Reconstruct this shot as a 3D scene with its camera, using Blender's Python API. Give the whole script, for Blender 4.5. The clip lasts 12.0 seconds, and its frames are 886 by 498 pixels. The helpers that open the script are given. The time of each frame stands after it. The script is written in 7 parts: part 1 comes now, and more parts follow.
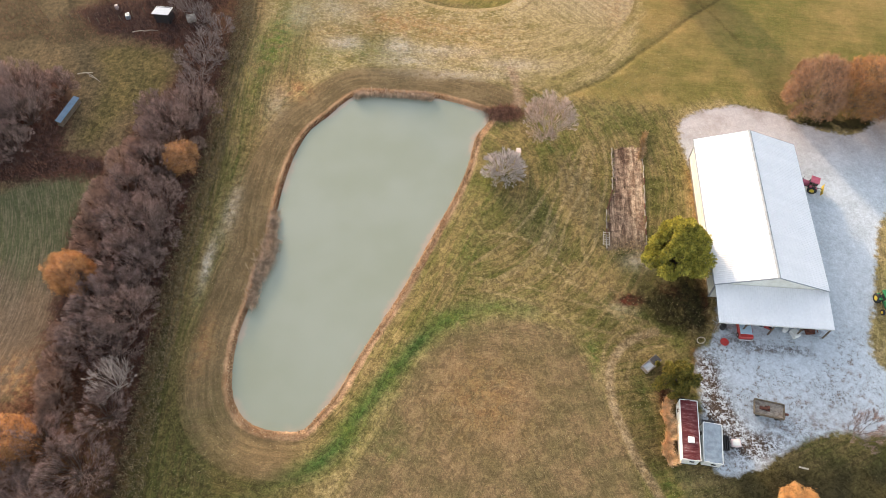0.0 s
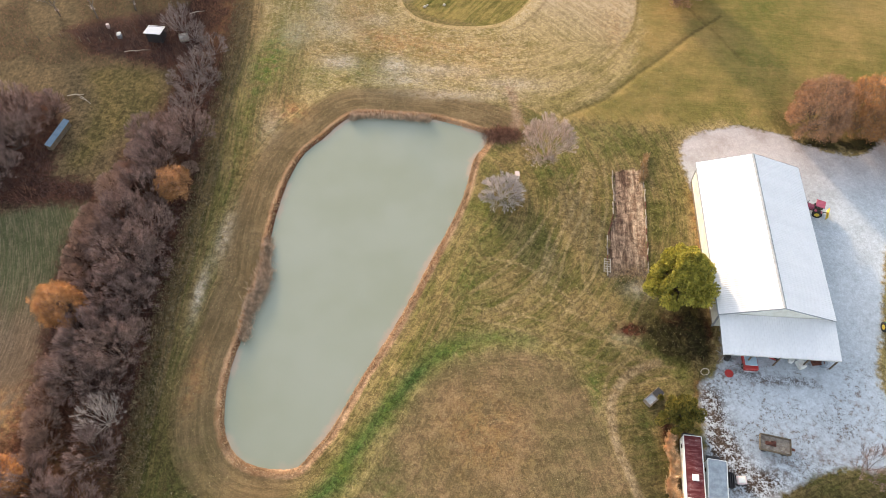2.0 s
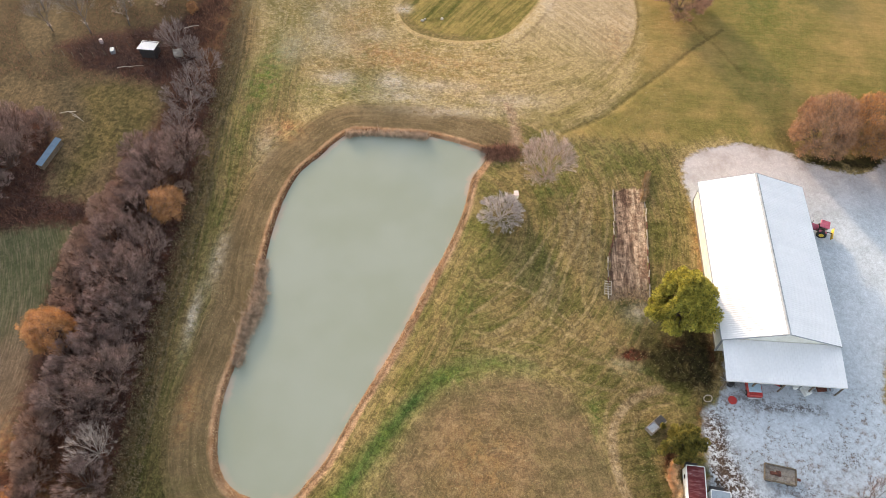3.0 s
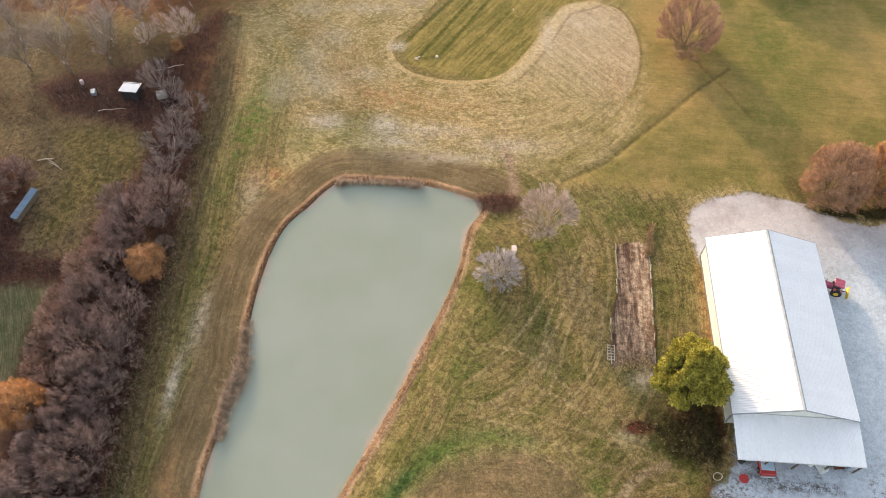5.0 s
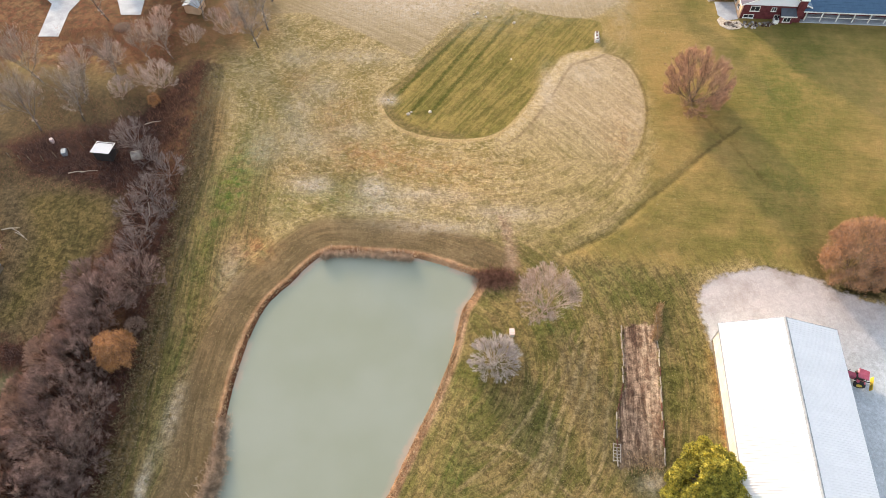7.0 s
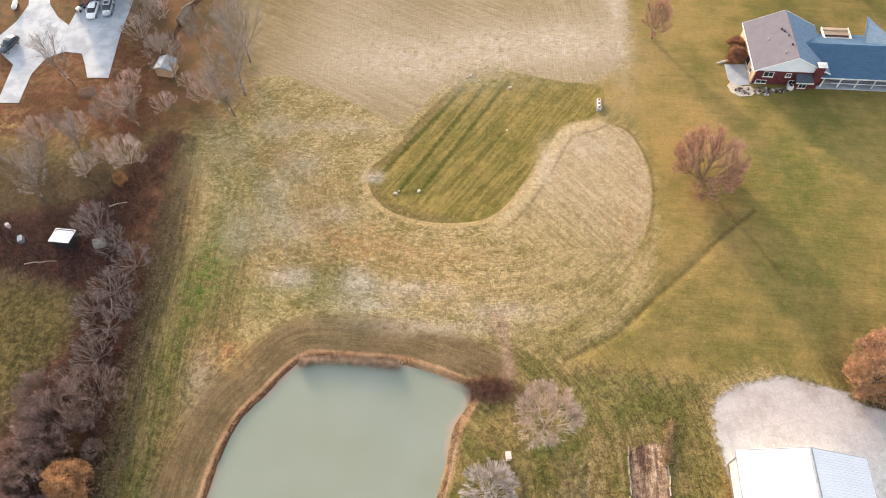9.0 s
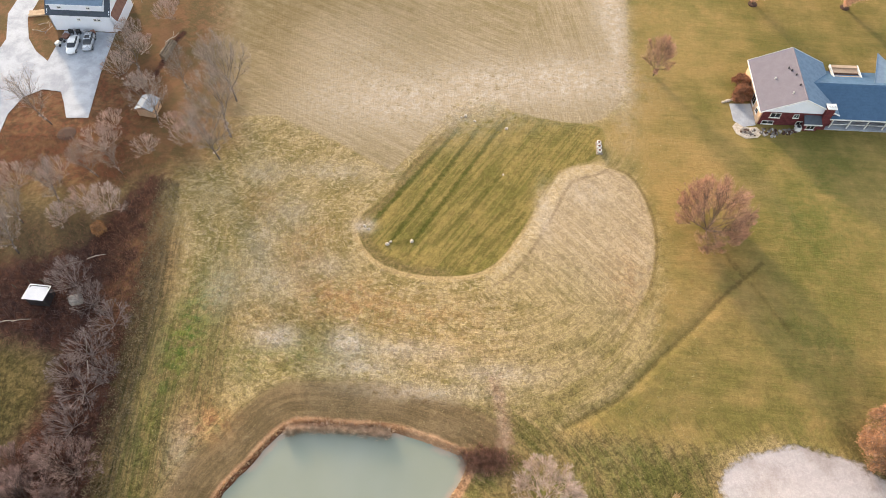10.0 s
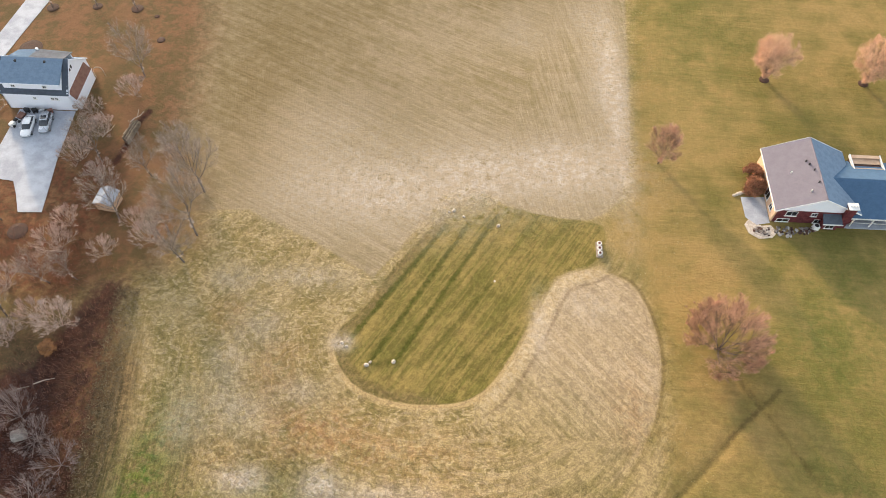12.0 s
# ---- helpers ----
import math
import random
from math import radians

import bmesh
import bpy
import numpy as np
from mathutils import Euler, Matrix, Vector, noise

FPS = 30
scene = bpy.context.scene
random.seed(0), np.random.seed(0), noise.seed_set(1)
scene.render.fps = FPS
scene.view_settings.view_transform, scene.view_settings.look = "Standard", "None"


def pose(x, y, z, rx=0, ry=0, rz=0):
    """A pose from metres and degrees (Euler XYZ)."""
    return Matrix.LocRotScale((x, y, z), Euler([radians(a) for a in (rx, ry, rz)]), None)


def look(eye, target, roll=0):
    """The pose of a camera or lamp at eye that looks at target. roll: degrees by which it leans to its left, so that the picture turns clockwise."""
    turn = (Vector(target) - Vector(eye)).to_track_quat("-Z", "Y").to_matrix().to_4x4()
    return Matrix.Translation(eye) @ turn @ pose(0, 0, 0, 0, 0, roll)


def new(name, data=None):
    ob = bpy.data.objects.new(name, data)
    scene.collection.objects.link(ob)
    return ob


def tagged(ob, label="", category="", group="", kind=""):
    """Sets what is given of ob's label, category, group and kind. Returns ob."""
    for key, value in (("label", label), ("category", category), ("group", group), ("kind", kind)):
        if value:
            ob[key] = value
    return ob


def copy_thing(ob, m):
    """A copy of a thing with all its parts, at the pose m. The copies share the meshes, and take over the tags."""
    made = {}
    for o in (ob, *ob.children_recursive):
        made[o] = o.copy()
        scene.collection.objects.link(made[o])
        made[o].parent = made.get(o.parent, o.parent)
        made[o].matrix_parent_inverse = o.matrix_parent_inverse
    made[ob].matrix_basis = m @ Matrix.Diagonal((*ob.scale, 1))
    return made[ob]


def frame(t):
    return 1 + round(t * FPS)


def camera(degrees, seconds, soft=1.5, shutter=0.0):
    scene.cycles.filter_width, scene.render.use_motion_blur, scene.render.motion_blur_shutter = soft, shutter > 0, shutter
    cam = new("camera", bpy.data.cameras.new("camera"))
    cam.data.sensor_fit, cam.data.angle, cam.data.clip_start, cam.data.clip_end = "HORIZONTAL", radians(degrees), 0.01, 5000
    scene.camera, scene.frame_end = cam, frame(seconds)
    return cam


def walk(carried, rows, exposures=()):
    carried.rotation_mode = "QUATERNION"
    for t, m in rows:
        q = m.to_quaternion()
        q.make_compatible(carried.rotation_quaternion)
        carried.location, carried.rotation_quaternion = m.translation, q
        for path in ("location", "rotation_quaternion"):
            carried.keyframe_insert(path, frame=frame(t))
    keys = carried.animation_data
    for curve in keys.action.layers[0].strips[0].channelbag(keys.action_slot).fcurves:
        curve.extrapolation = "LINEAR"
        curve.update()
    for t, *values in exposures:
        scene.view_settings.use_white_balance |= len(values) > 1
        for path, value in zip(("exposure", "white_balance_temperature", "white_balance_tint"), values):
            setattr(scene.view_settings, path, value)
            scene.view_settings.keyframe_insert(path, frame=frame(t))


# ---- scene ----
EXPOSURE = 1.98
cam = camera(63.57, 12.0, 0.65)
# seconds, eye, yaw, pitch, roll
ROWS = [
    (0.0, 0.000, 0.000, 90.000, 4.327, -57.521, -0.027),
    (0.5, 0.025, 0.762, 89.997, 4.343, -57.510, -0.101),
    (1.0, 0.025, 1.806, 90.041, 4.337, -57.501, -0.154),
    (1.5, 0.031, 3.098, 90.106, 4.328, -57.489, -0.205),
    (2.0, 0.059, 4.619, 90.173, 4.331, -57.471, -0.264),
    (2.5, 0.112, 6.356, 90.229, 4.348, -57.447, -0.334),
    (3.0, 0.186, 8.307, 90.265, 4.379, -57.418, -0.412),
    (3.5, 0.273, 10.473, 90.278, 4.419, -57.385, -0.490),
    (4.0, 0.359, 12.861, 90.269, 4.459, -57.351, -0.563),
    (4.5, 0.433, 15.476, 90.241, 4.490, -57.321, -0.620),
    (5.0, 0.484, 18.327, 90.200, 4.505, -57.296, -0.656),
    (5.5, 0.505, 21.419, 90.153, 4.496, -57.279, -0.665),
    (6.0, 0.493, 24.755, 90.108, 4.458, -57.274, -0.644),
    (6.5, 0.446, 28.335, 90.074, 4.387, -57.281, -0.593),
    (7.0, 0.372, 32.154, 90.058, 4.282, -57.301, -0.515),
    (7.5, 0.279, 36.202, 90.068, 4.147, -57.334, -0.415),
    (8.0, 0.179, 40.465, 90.108, 3.986, -57.378, -0.299),
    (8.5, 0.088, 44.921, 90.181, 3.807, -57.431, -0.176),
    (9.0, 0.022, 49.544, 90.286, 3.617, -57.488, -0.055),
    (9.5, -0.006, 54.302, 90.417, 3.428, -57.545, 0.058),
    (10.0, 0.016, 59.159, 90.567, 3.249, -57.594, 0.157),
    (10.5, 0.091, 64.072, 90.720, 3.089, -57.629, 0.243),
    (11.0, 0.213, 68.998, 90.857, 2.953, -57.640, 0.322),
    (11.5, 0.362, 73.886, 90.951, 2.844, -57.619, 0.412),
    (12.0, 0.500, 78.690, 90.969, 2.757, -57.554, 0.539),
]


def aim(x, y, z, yaw, pitch, roll):
    a, b = radians(yaw), radians(pitch)
    return look((x, y, z), (x - math.sin(a) * math.cos(b), y + math.cos(a) * math.cos(b), z + math.sin(b)), roll)


walk(cam, [(row[0], aim(*row[1:])) for row in ROWS], [(0.0, EXPOSURE - 0.07), (2.5, EXPOSURE - 0.07), (4.8, EXPOSURE - 0.11), (6.8, EXPOSURE - 0.02), (9.0, EXPOSURE + 0.04), (10.5, EXPOSURE), (12.0, EXPOSURE - 0.03)])

# ---- light ----
SUN_TO = Vector((-0.50, 0.865, 0)).normalized()
ELEV = radians(11.0)
world = bpy.data.worlds.new("sky")
scene.world = world
world.use_nodes = True
sky = world.node_tree.nodes.new("ShaderNodeTexSky")
sky.sky_type = "NISHITA"
sky.sun_disc = False
sky.sun_elevation = ELEV
sky.sun_rotation = radians(330)
sky.air_density, sky.dust_density, sky.ozone_density = 1.0, 2.5, 1.0
background = world.node_tree.nodes["Background"]
background.inputs["Strength"].default_value = 0.15
haze = world.node_tree.nodes.new("ShaderNodeHueSaturation")
haze.inputs["Saturation"].default_value = 0.5
world.node_tree.links.new(sky.outputs[0], haze.inputs["Color"])
world.node_tree.links.new(haze.outputs[0], background.inputs[0])
lamp = bpy.data.lights.new("sun", "SUN")
lamp.energy, lamp.angle, lamp.color = 1.5, radians(1.6), (1.0, 0.72, 0.44)
sun = new("sun", lamp)
sun.matrix_world = look(tuple(SUN_TO * math.cos(ELEV) * 300 + Vector((0, 100, math.sin(ELEV) * 300))), (0, 100, 0))


# ---- materials ----
def tone(r, g, b, k=0.62):
    """A base colour from the look of the surface in plain daylight."""
    return tuple(k * f * ((c / 255 + 0.055) / 1.055) ** 2.4 for c, f in zip((r, g, b), (1.02, 0.975, 1.03))) + (1.0,)


class Nodes:
    """A short way to write a node material."""

    def __init__(self, name, rough=0.8, metal=0.0, spec=0.3):
        self.mat = bpy.data.materials.new(name)
        self.mat.use_nodes = True
        self.tree = self.mat.node_tree
        self.bsdf = self.tree.nodes["Principled BSDF"]
        self.put(self.bsdf.inputs["Roughness"], rough)
        self.put(self.bsdf.inputs["Metallic"], metal)
        self.put(self.bsdf.inputs["Specular IOR Level"], spec)
        self.xyz = self.node("ShaderNodeTexCoord").outputs["Object"]
        self.world = self.node("ShaderNodeNewGeometry").outputs["Position"]

    def node(self, kind):
        return self.tree.nodes.new(kind)

    def put(self, socket, value):
        if isinstance(value, bpy.types.NodeSocket):
            self.tree.links.new(value, socket)
        elif isinstance(value, tuple) and len(value) == 3 and socket.type == "RGBA":
            socket.default_value = (*value, 1.0)
        else:
            socket.default_value = value

    def m(self, op, a, b=0.0, c=0.0, clamp=False):
        n = self.node("ShaderNodeMath")
        n.operation, n.use_clamp = op, clamp
        for s, v in zip(n.inputs, (a, b, c)):
            self.put(s, v)
        return n.outputs[0]

    def noise(self, scale, detail=3.0, coord=None, rough=0.55, distortion=0.0):
        n = self.node("ShaderNodeTexNoise")
        self.put(n.inputs["Vector"], coord or self.world)
        n.inputs["Scale"].default_value, n.inputs["Detail"].default_value = scale, detail
        n.inputs["Roughness"].default_value, n.inputs["Distortion"].default_value = rough, distortion
        return n.outputs["Fac"]

    def voronoi(self, scale, coord=None, out="Distance"):
        n = self.node("ShaderNodeTexVoronoi")
        self.put(n.inputs["Vector"], coord or self.world)
        n.inputs["Scale"].default_value = scale
        return n.outputs[out]

    def scaled(self, coord, x, y, z, rz=0.0):
        n = self.node("ShaderNodeMapping")
        self.put(n.inputs["Vector"], coord)
        n.inputs["Scale"].default_value = (x, y, z)
        n.inputs["Rotation"].default_value = (0, 0, rz)
        return n.outputs[0]

    def attr(self, name):
        n = self.node("ShaderNodeAttribute")
        n.attribute_name = name
        return n.outputs["Fac"]

    def random(self):
        return self.node("ShaderNodeObjectInfo").outputs["Random"]

    def island(self):
        return self.node("ShaderNodeNewGeometry").outputs["Random Per Island"]

    def step(self, v, lo, hi, a=0.0, b=1.0):
        n = self.node("ShaderNodeMapRange")
        n.interpolation_type = "SMOOTHSTEP"
        self.put(n.inputs["Value"], v)
        for k, x in zip(("From Min", "From Max", "To Min", "To Max"), (lo, hi, a, b)):
            self.put(n.inputs[k], x)
        return n.outputs["Result"]

    def mix(self, f, a, b, how="MIX"):
        n = self.node("ShaderNodeMix")
        n.data_type, n.blend_type, n.clamp_factor = "RGBA", how, True
        self.put(n.inputs[0], f)
        self.put(n.inputs[6], a)
        self.put(n.inputs[7], b)
        return n.outputs[2]

    def vec(self, x, y, z):
        n = self.node("ShaderNodeCombineXYZ")
        for s, v in zip(n.inputs, (x, y, z)):
            self.put(s, v)
        return n.outputs[0]

    def split(self, v):
        n = self.node("ShaderNodeSeparateXYZ")
        self.put(n.inputs[0], v)
        return n.outputs

    def bright(self, col, f):
        return self.mix(1.0, col, self.vec(f, f, f), "MULTIPLY")

    def color(self, v):
        self.put(self.bsdf.inputs["Base Color"], v)
        return self

    def rough(self, v):
        self.put(self.bsdf.inputs["Roughness"], v)
        return self

    def bump(self, h, depth, strength=1.0):
        n = self.node("ShaderNodeBump")
        n.inputs["Strength"].default_value = strength
        n.inputs["Distance"].default_value = depth
        self.put(n.inputs["Height"], h)
        self.put(self.bsdf.inputs["Normal"], n.outputs[0])
        return self


def worn(name, a, b, scale=1.5, rough=0.7, metal=0.0, grain=20.0, depth=0.004, vary=0.15, spec=0.3):
    """A surface of two colours in blotches, with fine grain and small differences from piece to piece."""
    k = Nodes(name, rough, metal, spec)
    blotch = k.step(k.noise(scale, 5.0), 0.35, 0.68)
    fine = k.noise(grain, 3.0)
    col = k.mix(blotch, a, b)
    col = k.bright(col, k.m("MULTIPLY", k.step(fine, 0.25, 0.75, 1 - vary, 1 + vary), k.m("MULTIPLY_ADD", k.random(), vary, 1 - vary / 2)))
    k.color(col).bump(fine, depth)
    k.rough(k.step(blotch, 0, 1, max(rough - 0.1, 0.05), min(rough + 0.1, 1)))
    return k.mat


def leafy(name, a, b, c, rough=0.75):
    """Leaves or twigs: each one its own shade between three colours."""
    k = Nodes(name, rough, 0.0, 0.15)
    r = k.island()
    col = k.mix(k.step(r, 0.0, 0.6), a, b)
    col = k.mix(k.step(r, 0.55, 1.0), col, c)
    col = k.bright(col, k.step(k.noise(1.3, 3.0), 0.32, 0.68, 0.62, 1.35))
    k.color(col)
    return k.mat


def bark(name, a, b):
    k = Nodes(name, 0.9, 0.0, 0.1)
    f = k.noise(6.0, 4.0, k.scaled(k.xyz, 1, 1, 0.2))
    k.color(k.bright(k.mix(f, a, b), k.m("MULTIPLY_ADD", k.random(), 0.3, 0.85))).bump(f, 0.02)
    return k.mat


M = {
    "white_metal": worn("white_metal", (0.79, 0.77, 0.775, 1), (0.76, 0.745, 0.75, 1), 0.35, 0.75, 0.0, 3.0, 0.001, 0.03, 0.2),
    "wall_metal": worn("wall_metal", (0.74, 0.72, 0.66, 1), (0.66, 0.63, 0.56, 1), 0.8, 0.5, 0.0, 6.0, 0.002, 0.05, 0.4),
    "trim_grey": worn("trim_grey", (0.34, 0.35, 0.36, 1), (0.26, 0.27, 0.28, 1), 1.0, 0.5, 0.0, 9.0, 0.002, 0.06),
    "white_paint": worn("white_paint", (0.78, 0.77, 0.74, 1), (0.68, 0.66, 0.61, 1), 1.2, 0.55, 0.0, 14.0, 0.002, 0.06),
    "house_white": worn("house_white", (0.83, 0.84, 0.88, 1), (0.80, 0.81, 0.85, 1), 0.6, 0.6, 0.0, 9.0, 0.001, 0.03, 0.3),
    "grey_sheet": worn("grey_sheet", (0.36, 0.40, 0.44, 1), (0.27, 0.30, 0.33, 1), 1.3, 0.45, 0.3, 9.0, 0.003, 0.08),
    "timber": worn("timber", (0.20, 0.15, 0.10, 1), (0.13, 0.10, 0.075, 1), 2.5, 0.85, 0.0, 24.0, 0.004, 0.2),
    "new_wood": worn("new_wood", (0.46, 0.33, 0.21, 1), (0.38, 0.26, 0.16, 1), 2.0, 0.8, 0.0, 22.0, 0.003, 0.12),
    "old_wood": worn("old_wood", (0.33, 0.28, 0.23, 1), (0.20, 0.16, 0.13, 1), 2.0, 0.9, 0.0, 22.0, 0.005, 0.22),
    "rust": worn("rust", (0.16, 0.055, 0.035, 1), (0.09, 0.04, 0.03, 1), 2.5, 0.85, 0.1, 18.0, 0.004, 0.2),
    "rubber": worn("rubber", (0.02, 0.02, 0.021, 1), (0.04, 0.038, 0.036, 1), 3.0, 0.8, 0.0, 20.0, 0.004, 0.15),
    "red_paint": worn("red_paint", (0.42, 0.025, 0.02, 1), (0.32, 0.03, 0.025, 1), 2.0, 0.4, 0.0, 20.0, 0.001, 0.08, 0.5),
    "faded_red": worn("faded_red", (0.40, 0.085, 0.135, 1), (0.30, 0.06, 0.10, 1), 2.0, 0.5, 0.0, 20.0, 0.001, 0.08, 0.4),
    "green_paint": worn("green_paint", (0.02, 0.20, 0.055, 1), (0.02, 0.14, 0.04, 1), 2.0, 0.4, 0.0, 20.0, 0.001, 0.1, 0.5),
    "yellow_paint": worn("yellow_paint", (0.65, 0.46, 0.03, 1), (0.55, 0.38, 0.04, 1), 2.0, 0.45, 0.0, 20.0, 0.001, 0.08, 0.5),
    "dark_metal": worn("dark_metal", (0.05, 0.05, 0.055, 1), (0.08, 0.07, 0.065, 1), 3.0, 0.5, 0.5, 20.0, 0.002, 0.15),
    "steel": worn("steel", (0.45, 0.46, 0.47, 1), (0.36, 0.36, 0.36, 1), 3.0, 0.4, 0.7, 20.0, 0.001, 0.1),
    "pale_blue": worn("pale_blue", (0.45, 0.58, 0.66, 1), (0.38, 0.50, 0.58, 1), 3.0, 0.35, 0.0, 20.0, 0.001, 0.06),
    "pink_white": worn("pink_white", (0.72, 0.60, 0.58, 1), (0.55, 0.40, 0.38, 1), 4.0, 0.5, 0.0, 20.0, 0.001, 0.1),
    "brick_red": worn("brick_red", (0.135, 0.03, 0.032, 1), (0.09, 0.022, 0.024, 1), 1.5, 0.85, 0.0, 9.0, 0.006, 0.25),
    "peach_siding": worn("peach_siding", (0.56, 0.38, 0.25, 1), (0.50, 0.33, 0.21, 1), 0.8, 0.7, 0.0, 12.0, 0.002, 0.06),
    # brick house shingle in sunlit and shaded tones; the blues also serve other roofs
    "shingle_sunlit": worn("shingle_sunlit", (0.178, 0.162, 0.186, 1), (0.165, 0.15, 0.172, 1), 1.2, 0.9, 0.0, 5.0, 0.003, 0.05, 0.04),
    "shingle_blue_and_shaded": worn("shingle_blue_and_shaded", (0.18, 0.24, 0.31, 1), (0.155, 0.21, 0.275, 1), 1.2, 0.85, 0.0, 5.0, 0.003, 0.05, 0.04),
    "shingle_deep": worn("shingle_deep", (0.075, 0.13, 0.205, 1), (0.068, 0.118, 0.185, 1), 1.2, 0.85, 0.0, 5.0, 0.003, 0.05, 0.04),
    "rubble": worn("rubble", (0.22, 0.19, 0.165, 1), (0.13, 0.105, 0.09, 1), 2.0, 0.95, 0.0, 14.0, 0.01, 0.25),
    "shingle_dark": worn("shingle_dark", (0.09, 0.105, 0.13, 1), (0.075, 0.085, 0.10, 1), 1.2, 0.85, 0.0, 5.0, 0.003, 0.05, 0.04),
    "concrete": worn("concrete", (0.40, 0.42, 0.455, 1), (0.31, 0.32, 0.35, 1), 0.5, 0.85, 0.0, 6.0, 0.003, 0.1),
    "stone": worn("stone", (0.42, 0.38, 0.33, 1), (0.28, 0.25, 0.22, 1), 2.0, 0.9, 0.0, 14.0, 0.01, 0.25),
    "pale_stone": worn("pale_stone", (0.50, 0.43, 0.35, 1), (0.36, 0.30, 0.24, 1), 3.0, 0.9, 0.0, 14.0, 0.01, 0.2),
    "deck": worn("deck", (0.24, 0.12, 0.085, 1), (0.19, 0.095, 0.07, 1), 1.5, 0.8, 0.0, 20.0, 0.003, 0.2),
    "mulch": worn("mulch", (0.055, 0.03, 0.022, 1), (0.09, 0.045, 0.03, 1), 3.0, 0.95, 0.0, 12.0, 0.03, 0.35),
    "car_white": worn("car_white", (0.80, 0.80, 0.80, 1), (0.76, 0.76, 0.76, 1), 1.0, 0.25, 0.0, 20.0, 0.0, 0.02, 0.6),
    "car_silver": worn("car_silver", (0.50, 0.52, 0.55, 1), (0.45, 0.47, 0.5, 1), 1.0, 0.3, 0.6, 20.0, 0.0, 0.02, 0.5),
    "car_dark": worn("car_dark", (0.06, 0.075, 0.09, 1), (0.05, 0.06, 0.07, 1), 1.0, 0.25, 0.3, 20.0, 0.0, 0.02, 0.6),
    "glass_dark": worn("glass_dark", (0.02, 0.024, 0.03, 1), (0.03, 0.034, 0.04, 1), 1.0, 0.06, 0.0, 3.0, 0.0, 0.05, 0.8),
    "straw": leafy("straw", (0.46, 0.33, 0.18, 1), (0.36, 0.22, 0.10, 1), (0.56, 0.45, 0.30, 1)),
    "orange_straw": leafy("orange_straw", (0.54, 0.38, 0.22, 1), (0.42, 0.27, 0.15, 1), (0.62, 0.48, 0.31, 1)),
    "hedge_straw": leafy("hedge_straw", (0.78, 0.56, 0.34, 1), (0.56, 0.35, 0.18, 1), (0.90, 0.72, 0.50, 1)),
    "dark_reed": leafy("dark_reed", (0.30, 0.17, 0.12, 1), (0.38, 0.22, 0.15, 1), (0.22, 0.13, 0.10, 1)),
    "reed": leafy("reed", (0.60, 0.46, 0.34, 1), (0.46, 0.34, 0.24, 1), (0.68, 0.55, 0.42, 1)),
    "grass_dry": leafy("grass_dry", (0.34, 0.265, 0.13, 1), (0.24, 0.20, 0.085, 1), (0.42, 0.345, 0.20, 1)),
    "grass_green": leafy("grass_green", (0.115, 0.13, 0.04, 1), (0.16, 0.15, 0.055, 1), (0.20, 0.175, 0.07, 1)),
    "verge_weed": leafy("verge_weed", (0.19, 0.135, 0.072, 1), (0.29, 0.22, 0.125, 1), (0.115, 0.085, 0.048, 1)),
    "shed_felt": worn("shed_felt", (0.36, 0.385, 0.42, 1), (0.30, 0.32, 0.35, 1), 1.2, 0.9, 0.0, 6.0, 0.004, 0.1),
    "bramble": leafy("bramble", (0.125, 0.075, 0.065, 1), (0.19, 0.118, 0.094, 1), (0.085, 0.056, 0.052, 1)),
    "bramble_red": leafy("bramble_red", (0.22, 0.105, 0.07, 1), (0.29, 0.15, 0.092, 1), (0.145, 0.076, 0.056, 1)),
    "bark_grey": bark("bark_grey", (0.13, 0.105, 0.09, 1), (0.22, 0.185, 0.16, 1)),
    "bark_dark": bark("bark_dark", (0.09, 0.066, 0.055, 1), (0.15, 0.112, 0.092, 1)),
    "twig_mauve": leafy("twig_mauve", (0.29, 0.20, 0.175, 1), (0.44, 0.315, 0.27, 1), (0.165, 0.11, 0.10, 1), 0.9),
    "twig_grey": leafy("twig_grey", (0.44, 0.36, 0.31, 1), (0.54, 0.45, 0.39, 1), (0.33, 0.26, 0.22, 1), 0.9),
    "twig_ash": leafy("twig_ash", (0.26, 0.20, 0.18, 1), (0.33, 0.265, 0.24, 1), (0.19, 0.145, 0.13, 1), 0.9),
    "twig_white": leafy("twig_white", (0.50, 0.45, 0.43, 1), (0.60, 0.54, 0.51, 1), (0.40, 0.35, 0.34, 1), 0.9),
    "twig_pale": leafy("twig_pale", (0.50, 0.41, 0.36, 1), (0.60, 0.50, 0.44, 1), (0.38, 0.30, 0.26, 1), 0.9),
    "twig_peach": leafy("twig_peach", (0.60, 0.40, 0.29, 1), (0.70, 0.49, 0.37, 1), (0.46, 0.29, 0.20, 1), 0.9),
    "twig_brown": leafy("twig_brown", (0.34, 0.235, 0.185, 1), (0.42, 0.30, 0.24, 1), (0.23, 0.155, 0.12, 1), 0.9),
    "twig_red": leafy("twig_red", (0.52, 0.31, 0.215, 1), (0.60, 0.375, 0.26, 1), (0.41, 0.24, 0.165, 1), 0.9),
    "leaf_orange": leafy("leaf_orange", (0.45, 0.21, 0.075, 1), (0.56, 0.28, 0.10, 1), (0.27, 0.115, 0.05, 1)),
    "leaf_rust": leafy("leaf_rust", (0.38, 0.18, 0.07, 1), (0.52, 0.27, 0.11, 1), (0.20, 0.09, 0.045, 1)),
    "leaf_oak": leafy("leaf_oak", (0.40, 0.205, 0.10, 1), (0.50, 0.28, 0.15, 1), (0.25, 0.115, 0.06, 1)),
